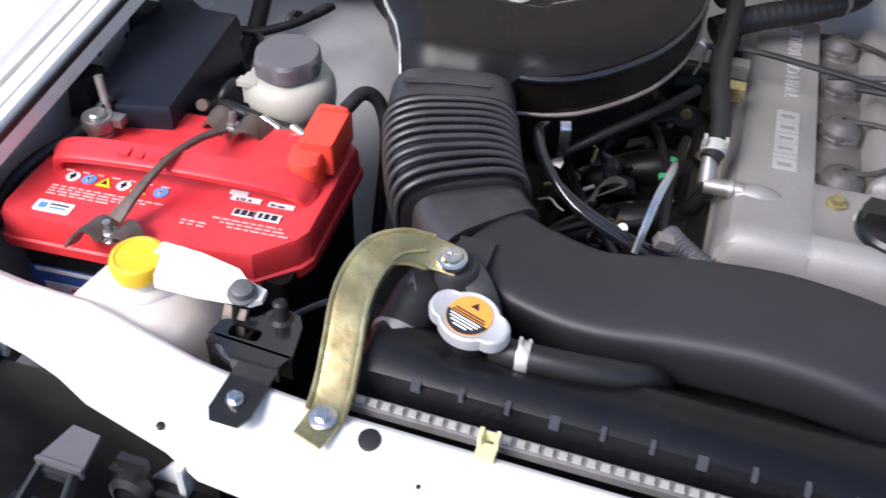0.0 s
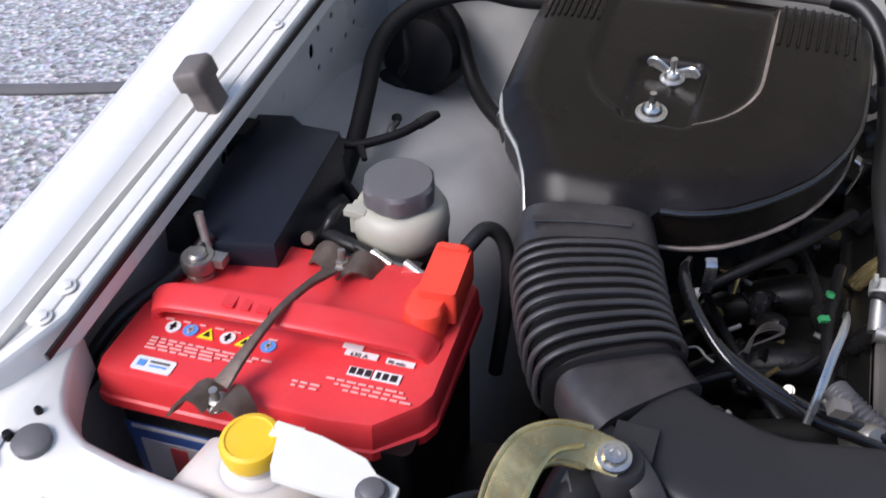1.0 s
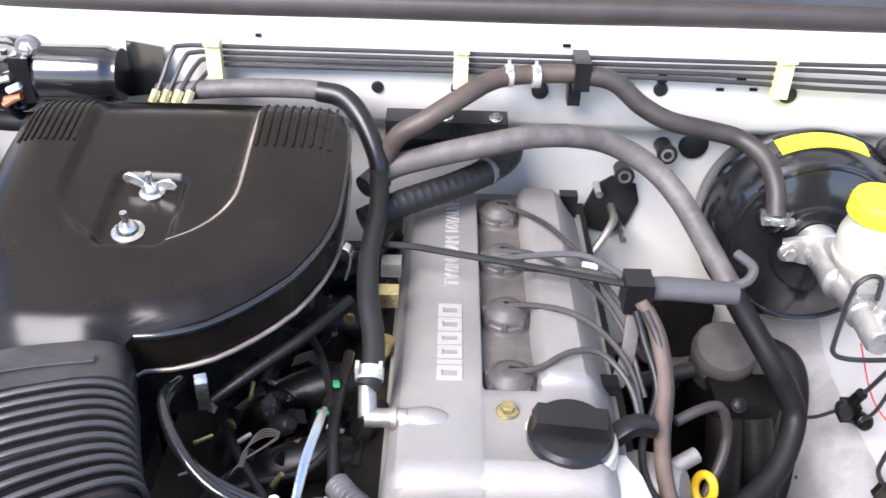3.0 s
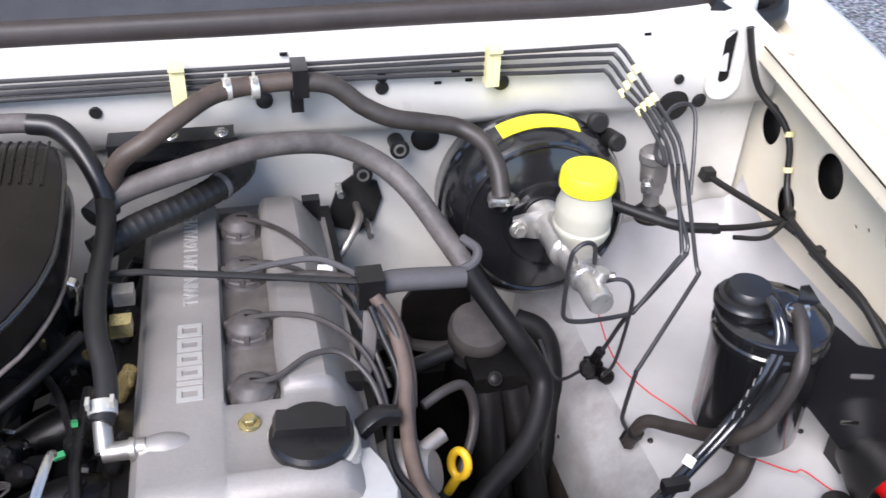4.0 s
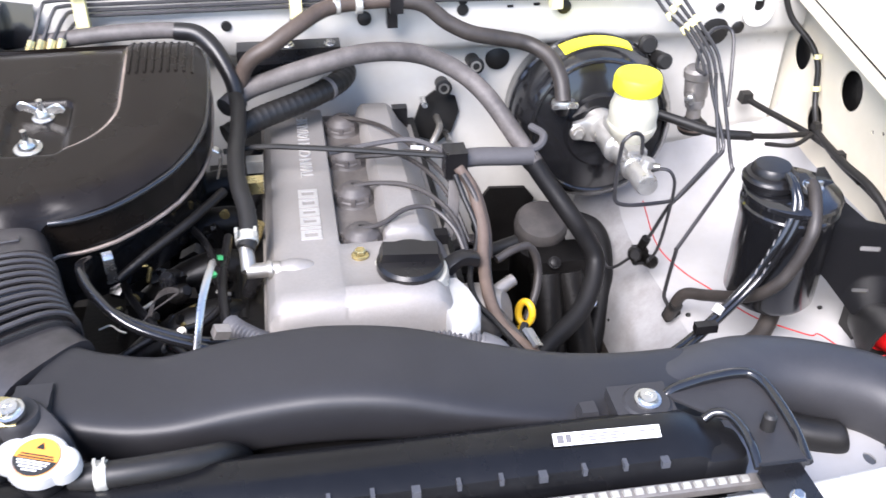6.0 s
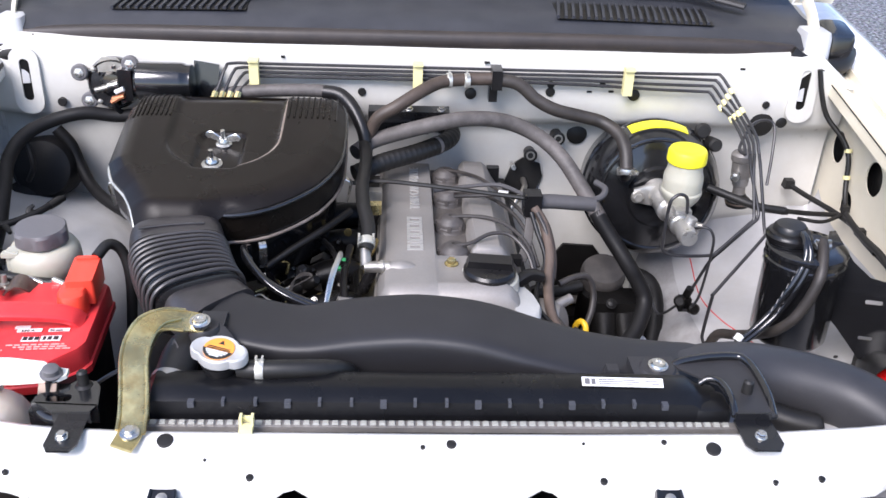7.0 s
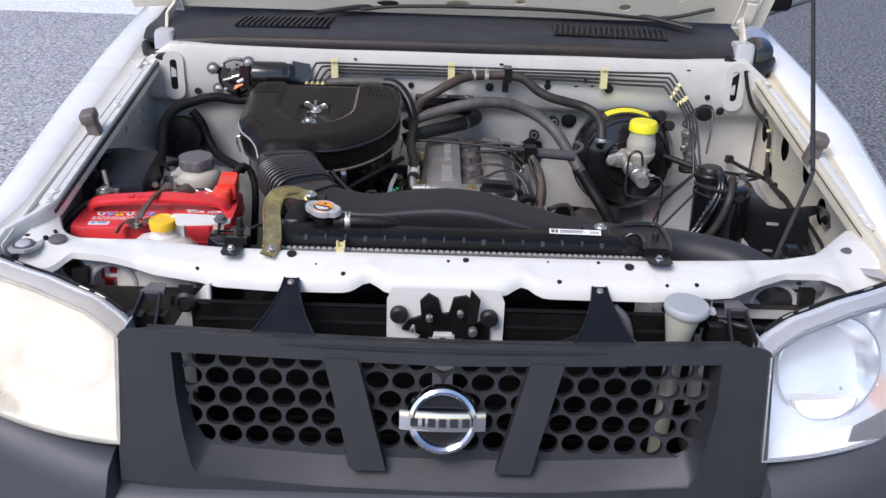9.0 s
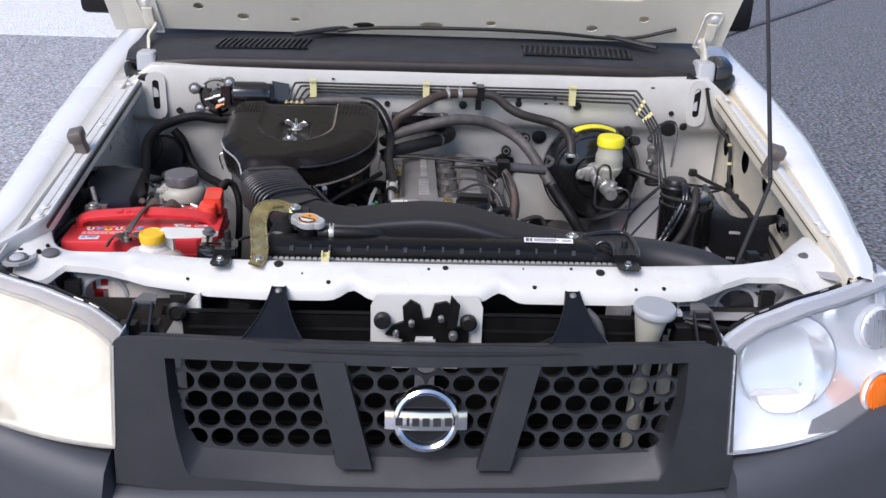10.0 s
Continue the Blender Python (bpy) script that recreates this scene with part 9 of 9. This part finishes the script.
box(bm, (-0.43, 0.765, 1.02), (0.02, 0.03, 0.048))
part("gear_case", bm, GLOSS, wm, bevel=0.002)
part("motor_plate", slab(NEW(), [(-0.020, 0.018), (0.024, 0.016), (0.030, 0.030), (0.014, 0.034), (0.008, 0.040), (-0.014, 0.040), (-0.022, 0.030)], GMx @ Matrix.Translation((0, 0, 0.013)), 0.002), DULL, wm, "dull steel plate", bevel=0.0006)
for k in range(6):
    part("rib", box(NEW(), (0.026 * math.cos(k * 1.05 + 0.4), 0.026 * math.sin(k * 1.05 + 0.4), 0.0145), (0.006, 0.006, 0.006), GMx, 0.7), GLOSS, wm, bevel=0.001)
for k in range(4):
    part("case_screw", hexhead(NEW(), GMx @ Vector((0.035 * math.cos(k * 1.57 + 0.9), 0.035 * math.sin(k * 1.57 + 0.9), 0.013)), (0, -1, 0.1), 0.0035, 0.003, 1.3), DULL, wm)
for x, z in ((-0.500, 1.033), (-0.424, 1.048), (-0.49, 0.99)):
    bm = NEW()
    sweep(bm, [(x, 0.775, z), (x * 0.5 + -0.455 * 0.5, 0.776, z * 0.5 + 1.012 * 0.5)], 0.010, 0.004, p=3, seg=10, sub=1, up=(0, -1, 0))
    part("mounting_arm", bm, DULL, wm)
    bm = NEW()
    lathe(bm, [(0.0125, 0), (0.0125, 0.007), (0.0105, 0.009), (0.008, 0.009)], facing((x, 0.772, z), (0, -1, 0.1)), 22)
    part("grommet", bm, CAPGREY, wm, "grey rubber grommet")
    bm = NEW()
    lathe(bm, [(0.0075, 0.008), (0.0075, 0.0105), (0.0045, 0.011), (0.0045, 0.0145), (0.002, 0.015)], facing((x, 0.772, z), (0, -1, 0.1)), 6)
    part("mount_bolt", bm, STEEL, wm, "bright bolt in a grey grommet")
for a, b, mt in (((-0.475, 0.752, 1.012), (-0.455, 0.750, 1.018), DULL), ((-0.445, 0.748, 1.01), (-0.432, 0.748, 1.016), PAPER), ((-0.45, 0.748, 1.0), (-0.432, 0.746, 1.005), COPPER), ((-0.455, 0.748, 1.02), (-0.44, 0.748, 1.024), STEEL), ((-0.452, 0.747, 0.995), (-0.438, 0.747, 1.003), COPPER)):
    part("terminal", rod(NEW(), a, b, 0.0036, seg=8), mt, wm)
bm = NEW()
slab(bm, [(-0.018, -0.03), (0.018, -0.026), (0.022, 0.022), (-0.016, 0.028)], facing((-0.318, 0.786, 1.022), (0, -1, 0.2)), 0.004)
part("side_plate", bm, GLOSS, wm, "black steel plate beside the motor", bevel=0.001)

# ---- right-hand side: charcoal canister, bracket, siren ----
ca = thing("charcoal_canister", "black plastic charcoal canister with hoses on top", "canister", (0.52, 0.47, 0.75))
CX, CY = 0.524, 0.463
bm = NEW()
lathe(bm, [(0.047, 0.778), (0.051, 0.785), (0.0515, 0.888), (0.0535, 0.892), (0.0535, 0.900), (0.0515, 0.902), (0.0515, 0.909), (0.0535, 0.911), (0.0530, 0.9155), (0.050, 0.918), (0.036, 0.9185)], Matrix.Translation((CX, CY, 0)), 40)
part("can", bm, GLOSS, ca)
bm = NEW()
lathe(bm, [(0.024, 0.912), (0.0265, 0.917), (0.0265, 0.923), (0.0300, 0.925), (0.0305, 0.931), (0.0280, 0.933), (0.0272, 0.936), (0.0225, 0.9375), (0.0215, 0.943), (0.0190, 0.946), (0.006, 0.947)], Matrix.Translation((CX - 0.023, CY + 0.012, -0.003)), 32)
part("valve", bm, PLASTIC, ca, "stepped round valve")
bm = NEW()
rod(bm, (CX + 0.012, CY - 0.012, 0.914), (CX + 0.012, CY - 0.014, 0.931), 0.0085)
box(bm, (CX + 0.012, CY + 0.006, 0.918), (0.024, 0.03, 0.010))
part("hose_stub", bm, PLASTIC, ca, bevel=0.001)
bm = NEW()
for d in (-0.007, 0.007):
    box(bm, (CX + 0.012 + d, CY - 0.016, 0.930), (0.006, 0.004, 0.008))
lathe(bm, [(0.0112, -0.003), (0.0116, 0), (0.0112, 0.003)], facing((CX + 0.012, CY - 0.015, 0.926), (0, -0.2, 1)), 18)
part("spring_clip", bm, STEEL, ca)
# printed vapour hoses
for o, mt in ((0.0, PLASTIC), (0.011, PLASTIC)):
    hs = thing("vapour_hose", "thin glossy black hose with white printed marks", "hose", (0.4, 0.4, 0.8))
    pts = [(CX - 0.016 + 0.3 * o, CY + 0.004, 0.938), (CX - 0.016 + 0.3 * o, CY - 0.020, 0.936), (CX - 0.019 + 0.6 * o, CY - 0.040, 0.918), (0.490 + 0.8 * o, 0.412, 0.885), (0.464 + o * 0.9, 0.408, 0.838), (0.414 + o * 0.8, 0.388, 0.802), (0.372 + o * 0.4, 0.366 - o * 0.5, 0.790), (0.338 + o * 0.3, 0.346 - o * 0.5, 0.794), (0.299, 0.318 - o, 0.822), (0.23, 0.318 - o, 0.830), (0.186, 0.321 - o, 0.836), (0.069, 0.319 - o, 0.858), (-0.057, 0.327 - o, 0.884), (-0.104, 0.322 - o * 0.8, 0.898), (-0.159, 0.331 - o * 0.5, 0.918), (-0.19, 0.354, 0.930 + o * 0.3), (-0.207, 0.39, 0.932 + o * 0.6), (-0.207, 0.43, 0.92)]
    part("hose", sweep(NEW(), pts, 0.0043, seg=10), GLOSS, hs)
    for q in range(7):
        a = Vector(pts[2]).lerp(Vector(pts[4]), 0.08 + 0.13 * q)
        bm = NEW()
        box(bm, (0, 0, 0), (0.0012, 0.007, 0.0008), facing(a + Vector((-0.001, -0.0035, 0.0032)), (-0.3, -0.7, 0.6), (0.35, 0.25, 1)))
        part("printed_mark", bm, CAPGREY, hs)
hc = thing("hose_clamp", "black clip with a white band joining two hoses", "hose clip", (0.42, 0.37, 0.8))
bm = NEW()
box(bm, (0.408, 0.378, 0.806), (0.024, 0.010, 0.010))
part("clip", bm, PLASTIC, hc, bevel=0.002)
part("white_band", rod(NEW(), (0.424, 0.392, 0.812), (0.430, 0.396, 0.818), 0.0056), PAPER, hc)
h2 = thing("canister_hose", "dusty brown-black rubber hose from the canister", "hose", (0.5, 0.45, 0.78))
part("hose", sweep(NEW(), [(CX + 0.012, CY - 0.013, 0.930), (0.531, 0.432, 0.926), (0.522, 0.406, 0.905), (0.514, 0.400, 0.880), (0.505, 0.400, 0.855), (0.495, 0.402, 0.836), (0.482, 0.416, 0.812), (0.474, 0.450, 0.785), (0.464, 0.490, 0.758), (0.449, 0.520, 0.738), (0.442, 0.532, 0.695)], 0.0072, seg=14), DUSTY, h2)
part("foot_clip", lathe(NEW(), [(0.0082, -0.004), (0.0088, 0.0), (0.0082, 0.004)], facing((0.4455, 0.526, 0.717), (0.15, -0.3, 0.9)), 18), RUBBER, h2, "black clip round the hose's foot")
h3 = thing("drain_hose", "dusty brown-black drain hose under the canister", "hose", (0.48, 0.38, 0.75))
part("hose", sweep(NEW(), [(CX - 0.002, CY - 0.005, 0.785), (0.528, 0.450, 0.762), (0.507, 0.427, 0.745), (0.48, 0.414, 0.740), (0.456, 0.405, 0.735), (0.436, 0.385, 0.72), (0.42, 0.35, 0.70)], 0.0105, seg=14), DUSTY, h3)
bk = thing("canister_bracket", "black sheet-steel bracket with lightening slots", "bracket", (0.62, 0.44, 0.76))
bm = NEW()
BKM = facing((0.624, 0.432, 0.826), (-0.33, -0.92, 0.20), (0.0, 0.2, 1))
slab(bm, [(-0.072, 0.112), (-0.064, 0.114), (-0.036, 0.074), (-0.012, 0.054), (0.008, 0.050), (0.040, 0.056), (0.060, 0.060), (0.062, 0.010), (0.058, -0.062), (0.02, -0.066), (-0.012, -0.062), (-0.046, -0.020), (-0.060, -0.006), (-0.070, 0.05)], BKM, 0.002,
     [rounded(-0.014, 0.017, 0.008, 0.023, 0.002), rounded(-0.016, -0.034, 0.002, -0.029, 0.0018)])
part("plate", bm, GLOSS, bk, bevel=0.0006)
bm = NEW()
sweep(bm, [BKM @ Vector((0.048, 0.046, 0.0)), BKM @ Vector((0.066, 0.052, 0.002)), (0.695, 0.412, 0.886), (0.702, 0.400, 0.876), (0.703, 0.388, 0.860)], [0.011, 0.009, 0.007, 0.010, 0.008], 0.002, p=6, seg=10, up=(-0.33, -0.92, 0.20))
part("arm", bm, IRON, bk)
part("bolt", hexhead(NEW(), (0.7, 0.396, 0.872), (-1, -0.3, 0.2), 0.006, 0.005, 1.5), IRON, bk)
si = thing("alarm_siren", "black alarm siren horn with a red centre", "siren", (0.62, 0.39, 0.74))
SIM = facing((0.640, 0.408, 0.754), (-0.10, -0.94, 0.15)) @ Matrix.Scale(0.74, 4)
bm = NEW()
lathe(bm, [(0.030, -0.035), (0.034, -0.03), (0.040, 0.0), (0.046, 0.02), (0.050, 0.055), (0.053, 0.075), (0.054, 0.080), (0.051, 0.080), (0.047, 0.055), (0.036, 0.025), (0.014, 0.022)], SIM, 40)
part("horn", bm, RUBBER, si)
bm = NEW()
lathe(bm, [(0.025, 0.024), (0.020, 0.040), (0.016, 0.062), (0.0155, 0.072), (0.013, 0.075), (0.010, 0.0755), (0.009, 0.072)], SIM, 28)
lathe(bm, [(0.030, 0.020), (0.027, 0.026), (0.010, 0.028)], SIM, 28)
part("red_centre", bm, REDGLOW, si, "bright red phase plug", bevel=0.001)
bm = NEW()
lathe(bm, [(0.016, 0), (0.016, 0.014), (0.010, 0.016)], facing((0.600, 0.390, 0.724), (-0.5, -0.8, 0.2)), 20)
part("foot", bm, RUBBER, si, bevel=0.002)
part("stand", box(NEW(), (0.64, 0.44, 0.74), (0.03, 0.03, 0.05)), RUBBER, si, bevel=0.002)
rw = thing("red_wire", "thin red wire lying across the wheel-house", "wire", (0.52, 0.45, 0.77))
part("wire", sweep(NEW(), [(0.44, 0.66, 0.79), (0.452, 0.62, 0.745), (0.475, 0.58, 0.728), (0.50, 0.545, 0.722), (0.515, 0.51, 0.722), (0.53, 0.48, 0.724), (0.55, 0.455, 0.728), (0.575, 0.432, 0.730), (0.585, 0.430, 0.732), (0.60, 0.40, 0.732), (0.615, 0.38, 0.735), (0.635, 0.37, 0.745)], 0.0009, seg=6), REDWIRE, rw)

# looms on the right inner wing
rl = thing("wing_loom", "black wiring loom clipped along the inner wing", "wiring loom", (0.70, 0.6, 0.9))
for pts, r, mt in (([(0.640, 0.79, 1.06), (0.650, 0.785, 1.02), (0.665, 0.78, 0.985), (0.690, 0.76, 0.955), (0.698, 0.745, 0.93), (0.698, 0.735, 0.90), (0.695, 0.72, 0.875), (0.69, 0.69, 0.855), (0.685, 0.63, 0.85), (0.682, 0.57, 0.85)], 0.0042, RUBBER),
                   ([(0.69, 0.70, 0.855), (0.69, 0.62, 0.845), (0.69, 0.55, 0.845), (0.692, 0.48, 0.835), (0.694, 0.42, 0.81), (0.695, 0.36, 0.785), (0.69, 0.28, 0.76), (0.67, 0.18, 0.75)], 0.0052, RUBBER),
                   ([(0.68, 0.66, 0.86), (0.676, 0.60, 0.86), (0.676, 0.53, 0.86), (0.68, 0.46, 0.83), (0.68, 0.39, 0.80), (0.676, 0.33, 0.775), (0.67, 0.27, 0.76), (0.65, 0.17, 0.75)], 0.0052, RUBBER),
                   ([(0.69, 0.46, 0.85), (0.697, 0.41, 0.835), (0.70, 0.375, 0.82), (0.698, 0.35, 0.79), (0.694, 0.325, 0.765)], 0.0035, RUBBER),
                   ([(0.645, 0.82, 0.85), (0.66, 0.78, 0.848), (0.68, 0.71, 0.85), (0.69, 0.66, 0.85)], 0.0045, RUBBER),
                   ([(0.47, 0.72, 0.885), (0.50, 0.70, 0.88), (0.54, 0.68, 0.872), (0.58, 0.675, 0.868)], 0.0065, RUBBER),
                   ([(0.58, 0.675, 0.868), (0.62, 0.68, 0.862), (0.66, 0.69, 0.856), (0.69, 0.70, 0.85)], 0.004, RUBBER),
                   ([(0.60, 0.665, 0.86), (0.64, 0.665, 0.855), (0.68, 0.69, 0.855)], 0.003, RUBBER),
                   ([(0.690, 0.345, 0.76), (0.70, 0.31, 0.765), (0.702, 0.28, 0.77), (0.66, 0.18, 0.86), (0.58, 0.145, 0.90), (0.552, 0.142, 0.914)], 0.004, RUBBER)):
    part("cable", sweep(NEW(), pts, r, seg=10), mt, rl)
for x, y, z, s, mt in ((0.645, 0.82, 0.852, 0.018, RUBBER), (0.702, 0.372, 0.818, 0.013, PLASTIC), (0.694, 0.325, 0.763, 0.020, RUBBER), (0.68, 0.62, 0.86, 0.014, PLASTIC), (0.58, 0.675, 0.868, 0.011, RUBBER), (0.69, 0.70, 0.862, 0.012, RUBBER)):
    part("clip", box(NEW(), (x, y, z), (s, s, s * 0.8), None, 0.8), mt, rl, bevel=0.004)
for y, z in ((0.735, 0.90), (0.75, 0.94)):
    part("white_band", rod(NEW(), (0.698, y, z - 0.003), (0.698, y + 0.002, z + 0.003), 0.0062), CREAM, rl)
part("yellow_plug", box(NEW(), (0, 0, 0), (0.008, 0.034, 0.012), pose(0.700, 0.262, 0.806, 20, 0, 12), 0.7), LEMON, rl, "yellow plug-in connector", bevel=0.003)
# small scars and plugs on the wheel-house
dots = thing("drain_plugs", "small black rubber plugs in the wheel-house", "plugs", (0.45, 0.5, 0.72))
for x, y in ((0.401, 0.522), (0.404, 0.626), (0.468, 0.531), (0.620, 0.490), (0.55, 0.41), (0.42, 0.44)):
    hump = 0.02 * math.exp(-((y - 0.45) / 0.22) ** 2)
    z = float(np.interp(x, [0.397, 0.408, 0.424, 0.452, 0.466, 0.52, 0.60, 0.68], [0.585, 0.638, 0.654 + hump * 0.2, 0.677 + hump * 0.45, 0.684 + hump * 0.6, 0.682 + hump * 0.8, 0.695 + hump, 0.718 + hump])) + 0.001
    part("plug", lathe(NEW(), [(0.003, -0.002), (0.0034, 0.001), (0.002, 0.002)], facing((x, y, z), (-0.4, 0, 1)), 10), RUBBER, dots)

# starter side: dark pump, pulleys, dipstick
pu = thing("steering_pump", "dusty dark pump under the brake servo", "pump", (0.31, 0.70, 0.70))
bm = NEW()
lathe(bm, [(0.030, 0), (0.035, 0.004), (0.037, 0.020), (0.036, 0.028), (0.032, 0.034), (0.010, 0.037)], facing((0.318, 0.712, 0.715), (-0.05, -0.35, 1)), 32)
part("cover", bm, CAPDUST, pu, "dusty grey domed cover")
bm = NEW()
lathe(bm, [(0.03, -0.10), (0.036, -0.09), (0.036, 0.0)], facing((0.315, 0.70, 0.715), (-0.05, -0.35, 1)), 24)
box(bm, (0.33, 0.66, 0.70), (0.07, 0.05, 0.04))
rod(bm, (0.34, 0.64, 0.70), (0.36, 0.55, 0.55), 0.02)
rod(bm, (0.31, 0.64, 0.70), (0.31, 0.52, 0.50), 0.022)
part("body", bm, IRON, pu, bevel=0.004)
for x, y, z in ((0.318, 0.634, 0.72), (0.37, 0.62, 0.66), (0.35, 0.585, 0.63)):
    part("bolt", hexhead(NEW(), (x, y, z), (0, -0.7, 0.7), 0.007, 0.007, 1.3), STEEL if y < 0.63 else IRON, pu)
part("hose", sweep(NEW(), [(0.20, 0.66, 0.72), (0.24, 0.68, 0.715), (0.28, 0.69, 0.72)], 0.010, seg=12), RUBBER, pu)
part("rubber_hose", sweep(NEW(), [(0.372, 0.735, 0.72), (0.40, 0.72, 0.71), (0.41, 0.70, 0.68), (0.40, 0.66, 0.63), (0.37, 0.60, 0.57)], 0.014, seg=14), LOOM, pu)
dp = thing("dipstick", "dipstick with a yellow-orange ring beside the engine", "dipstick", (0.22, 0.46, 0.70))
bm = NEW()
DM = facing((0.233, 0.462, 0.780), (-0.75, -0.62, 0.25), (0.1, 0.2, 1))
ring = [DM @ Vector((0.0095 * math.cos(t), 0.0135 * math.sin(t), 0)) for t in [2 * math.pi * k / 24 for k in range(25)]]
sweep(bm, ring, 0.0042, seg=10, sub=1)
rod(bm, DM @ Vector((0, -0.014, 0)), DM @ Vector((-0.008, -0.034, 0)), 0.005)
part("ring", bm, YELLOW, dp, "yellow-orange pull ring")
part("tube", sweep(NEW(), [DM @ Vector((-0.006, -0.03, 0)), DM @ Vector((-0.02, -0.06, 0)), (0.20, 0.44, 0.68), (0.19, 0.45, 0.60)], 0.005, seg=8), DULL, dp)
part("vent_hose", sweep(NEW(), [(0.200, 0.478, 0.845), (0.222, 0.488, 0.85), (0.242, 0.498, 0.845), (0.252, 0.495, 0.825), (0.250, 0.482, 0.80), (0.235, 0.462, 0.77)], 0.0048, seg=10), LEAD, dp)

# things seen in front of the cross member
ws = thing("washer_bottle", "milky washer bottle neck with a pale grey cap", "washer bottle", (0.31, -0.03, 0.60))
bm = NEW()
lathe(bm, [(0.013, 0.60), (0.013, 0.80), (0.0155, 0.835), (0.0205, 0.862), (0.0245, 0.884), (0.0250, 0.893)], lean(0.336, -0.036, 0.9, 2, 2), 24)
part("neck", bm, MILKGREEN, ws)
bm = NEW()
m = Matrix.Translation((0, 0, -0.010)) @ lean(0.339, -0.036, 0.9, 4, 3)
lathe(bm, [(0.0300, 0.902), (0.0320, 0.905), (0.0320, 0.912), (0.0300, 0.9150), (0.012, 0.9155)], m, 32)
box(bm, (0.033, -0.004, 0.908), (0.012, 0.014, 0.005), m)
part("cap", bm, MILKCAP, ws, "pale grey snap cap", bevel=0.001)
hn = thing("front_harness", "dark hoses and connectors below the cross member", "wiring", (-0.3, 0.0, 0.8))
for pts, r, mt in (([(0.245, 0.005, 0.875), (0.262, -0.005, 0.86), (0.270, -0.01, 0.83), (0.262, -0.02, 0.79)], 0.007, CAPGREY),
                   ([(0.40, 0.0, 0.86), (0.44, -0.02, 0.86), (0.48, -0.01, 0.85)], 0.006, RUBBER)):
    part("hose", sweep(NEW(), pts, r, seg=10), mt, hn)
for x, y, z, mt in ((-0.44, -0.03, 0.845, PLASTIC), (-0.405, -0.035, 0.85, PLASTIC), (0.39, -0.02, 0.85, PLASTIC), (0.355, -0.005, 0.862, IRON)):
    part("connector", box(NEW(), (x, y, z), (0.03, 0.025, 0.03), None, 0.8), mt, hn, bevel=0.004)
# hoses lying on the yard
for nm, pts, r in (("grey", [(-4.2, 1.2, 0.015), (-2.9, 1.55, 0.015), (-2.2, 1.74, 0.015), (-1.5, 2.1, 0.015), (-1.2, 2.6, 0.015)], 0.02), ("grey", [(2.9, 7.9, 0.02), (3.5, 8.8, 0.02), (5.0, 10.8, 0.02), (6.7, 13.0, 0.02), (9, 15.0, 0.02)], 0.025)):
    th = thing("garden_hose", "grey hose lying on the asphalt", "hose", pts[0])
    part("hose", sweep(NEW(), pts, r, seg=8), CAPGREY, th)

# black sheet for the opening and shade low on the bulkhead, behind the engine
tp = thing("dark_opening", "black sheet for the dark opening in the lower bulkhead", "felt pad", (0.2, 0.82, 0.6))
bm = NEW()
slab(bm, [(-0.30, 0.45), (0.44, 0.45), (0.42, 0.595), (0.350, 0.612), (0.343, 0.640), (0.341, 0.700), (0.326, 0.719), (0.272, 0.722), (0.250, 0.690), (0.247, 0.652), (0.258, 0.632), (0.20, 0.605), (-0.30, 0.62)], axes((0, 0.832, 0), X, Z, -Y), 0.006)
part("pad", bm, IRON, tp, bevel=0.002)
bm = NEW()
sweep(bm, [(0.200, 0.824, 0.620), (0.243, 0.822, 0.640), (0.262, 0.820, 0.626), (0.304, 0.818, 0.617), (0.340, 0.820, 0.625)], 0.010, 0.007, seg=10)
part("dusty_lip", bm, CAPDUST, tp, "dusty rolled lip below the opening")
for x, z in ((0.0, 0.60), (0.21, 0.59), (0.33, 0.60)):
    part("fastener", lathe(NEW(), [(0.008, 0), (0.007, 0.002), (0.003, 0.003)], facing((x, 0.826, z), (0, -1, 0)), 14), RUBBER, tp)
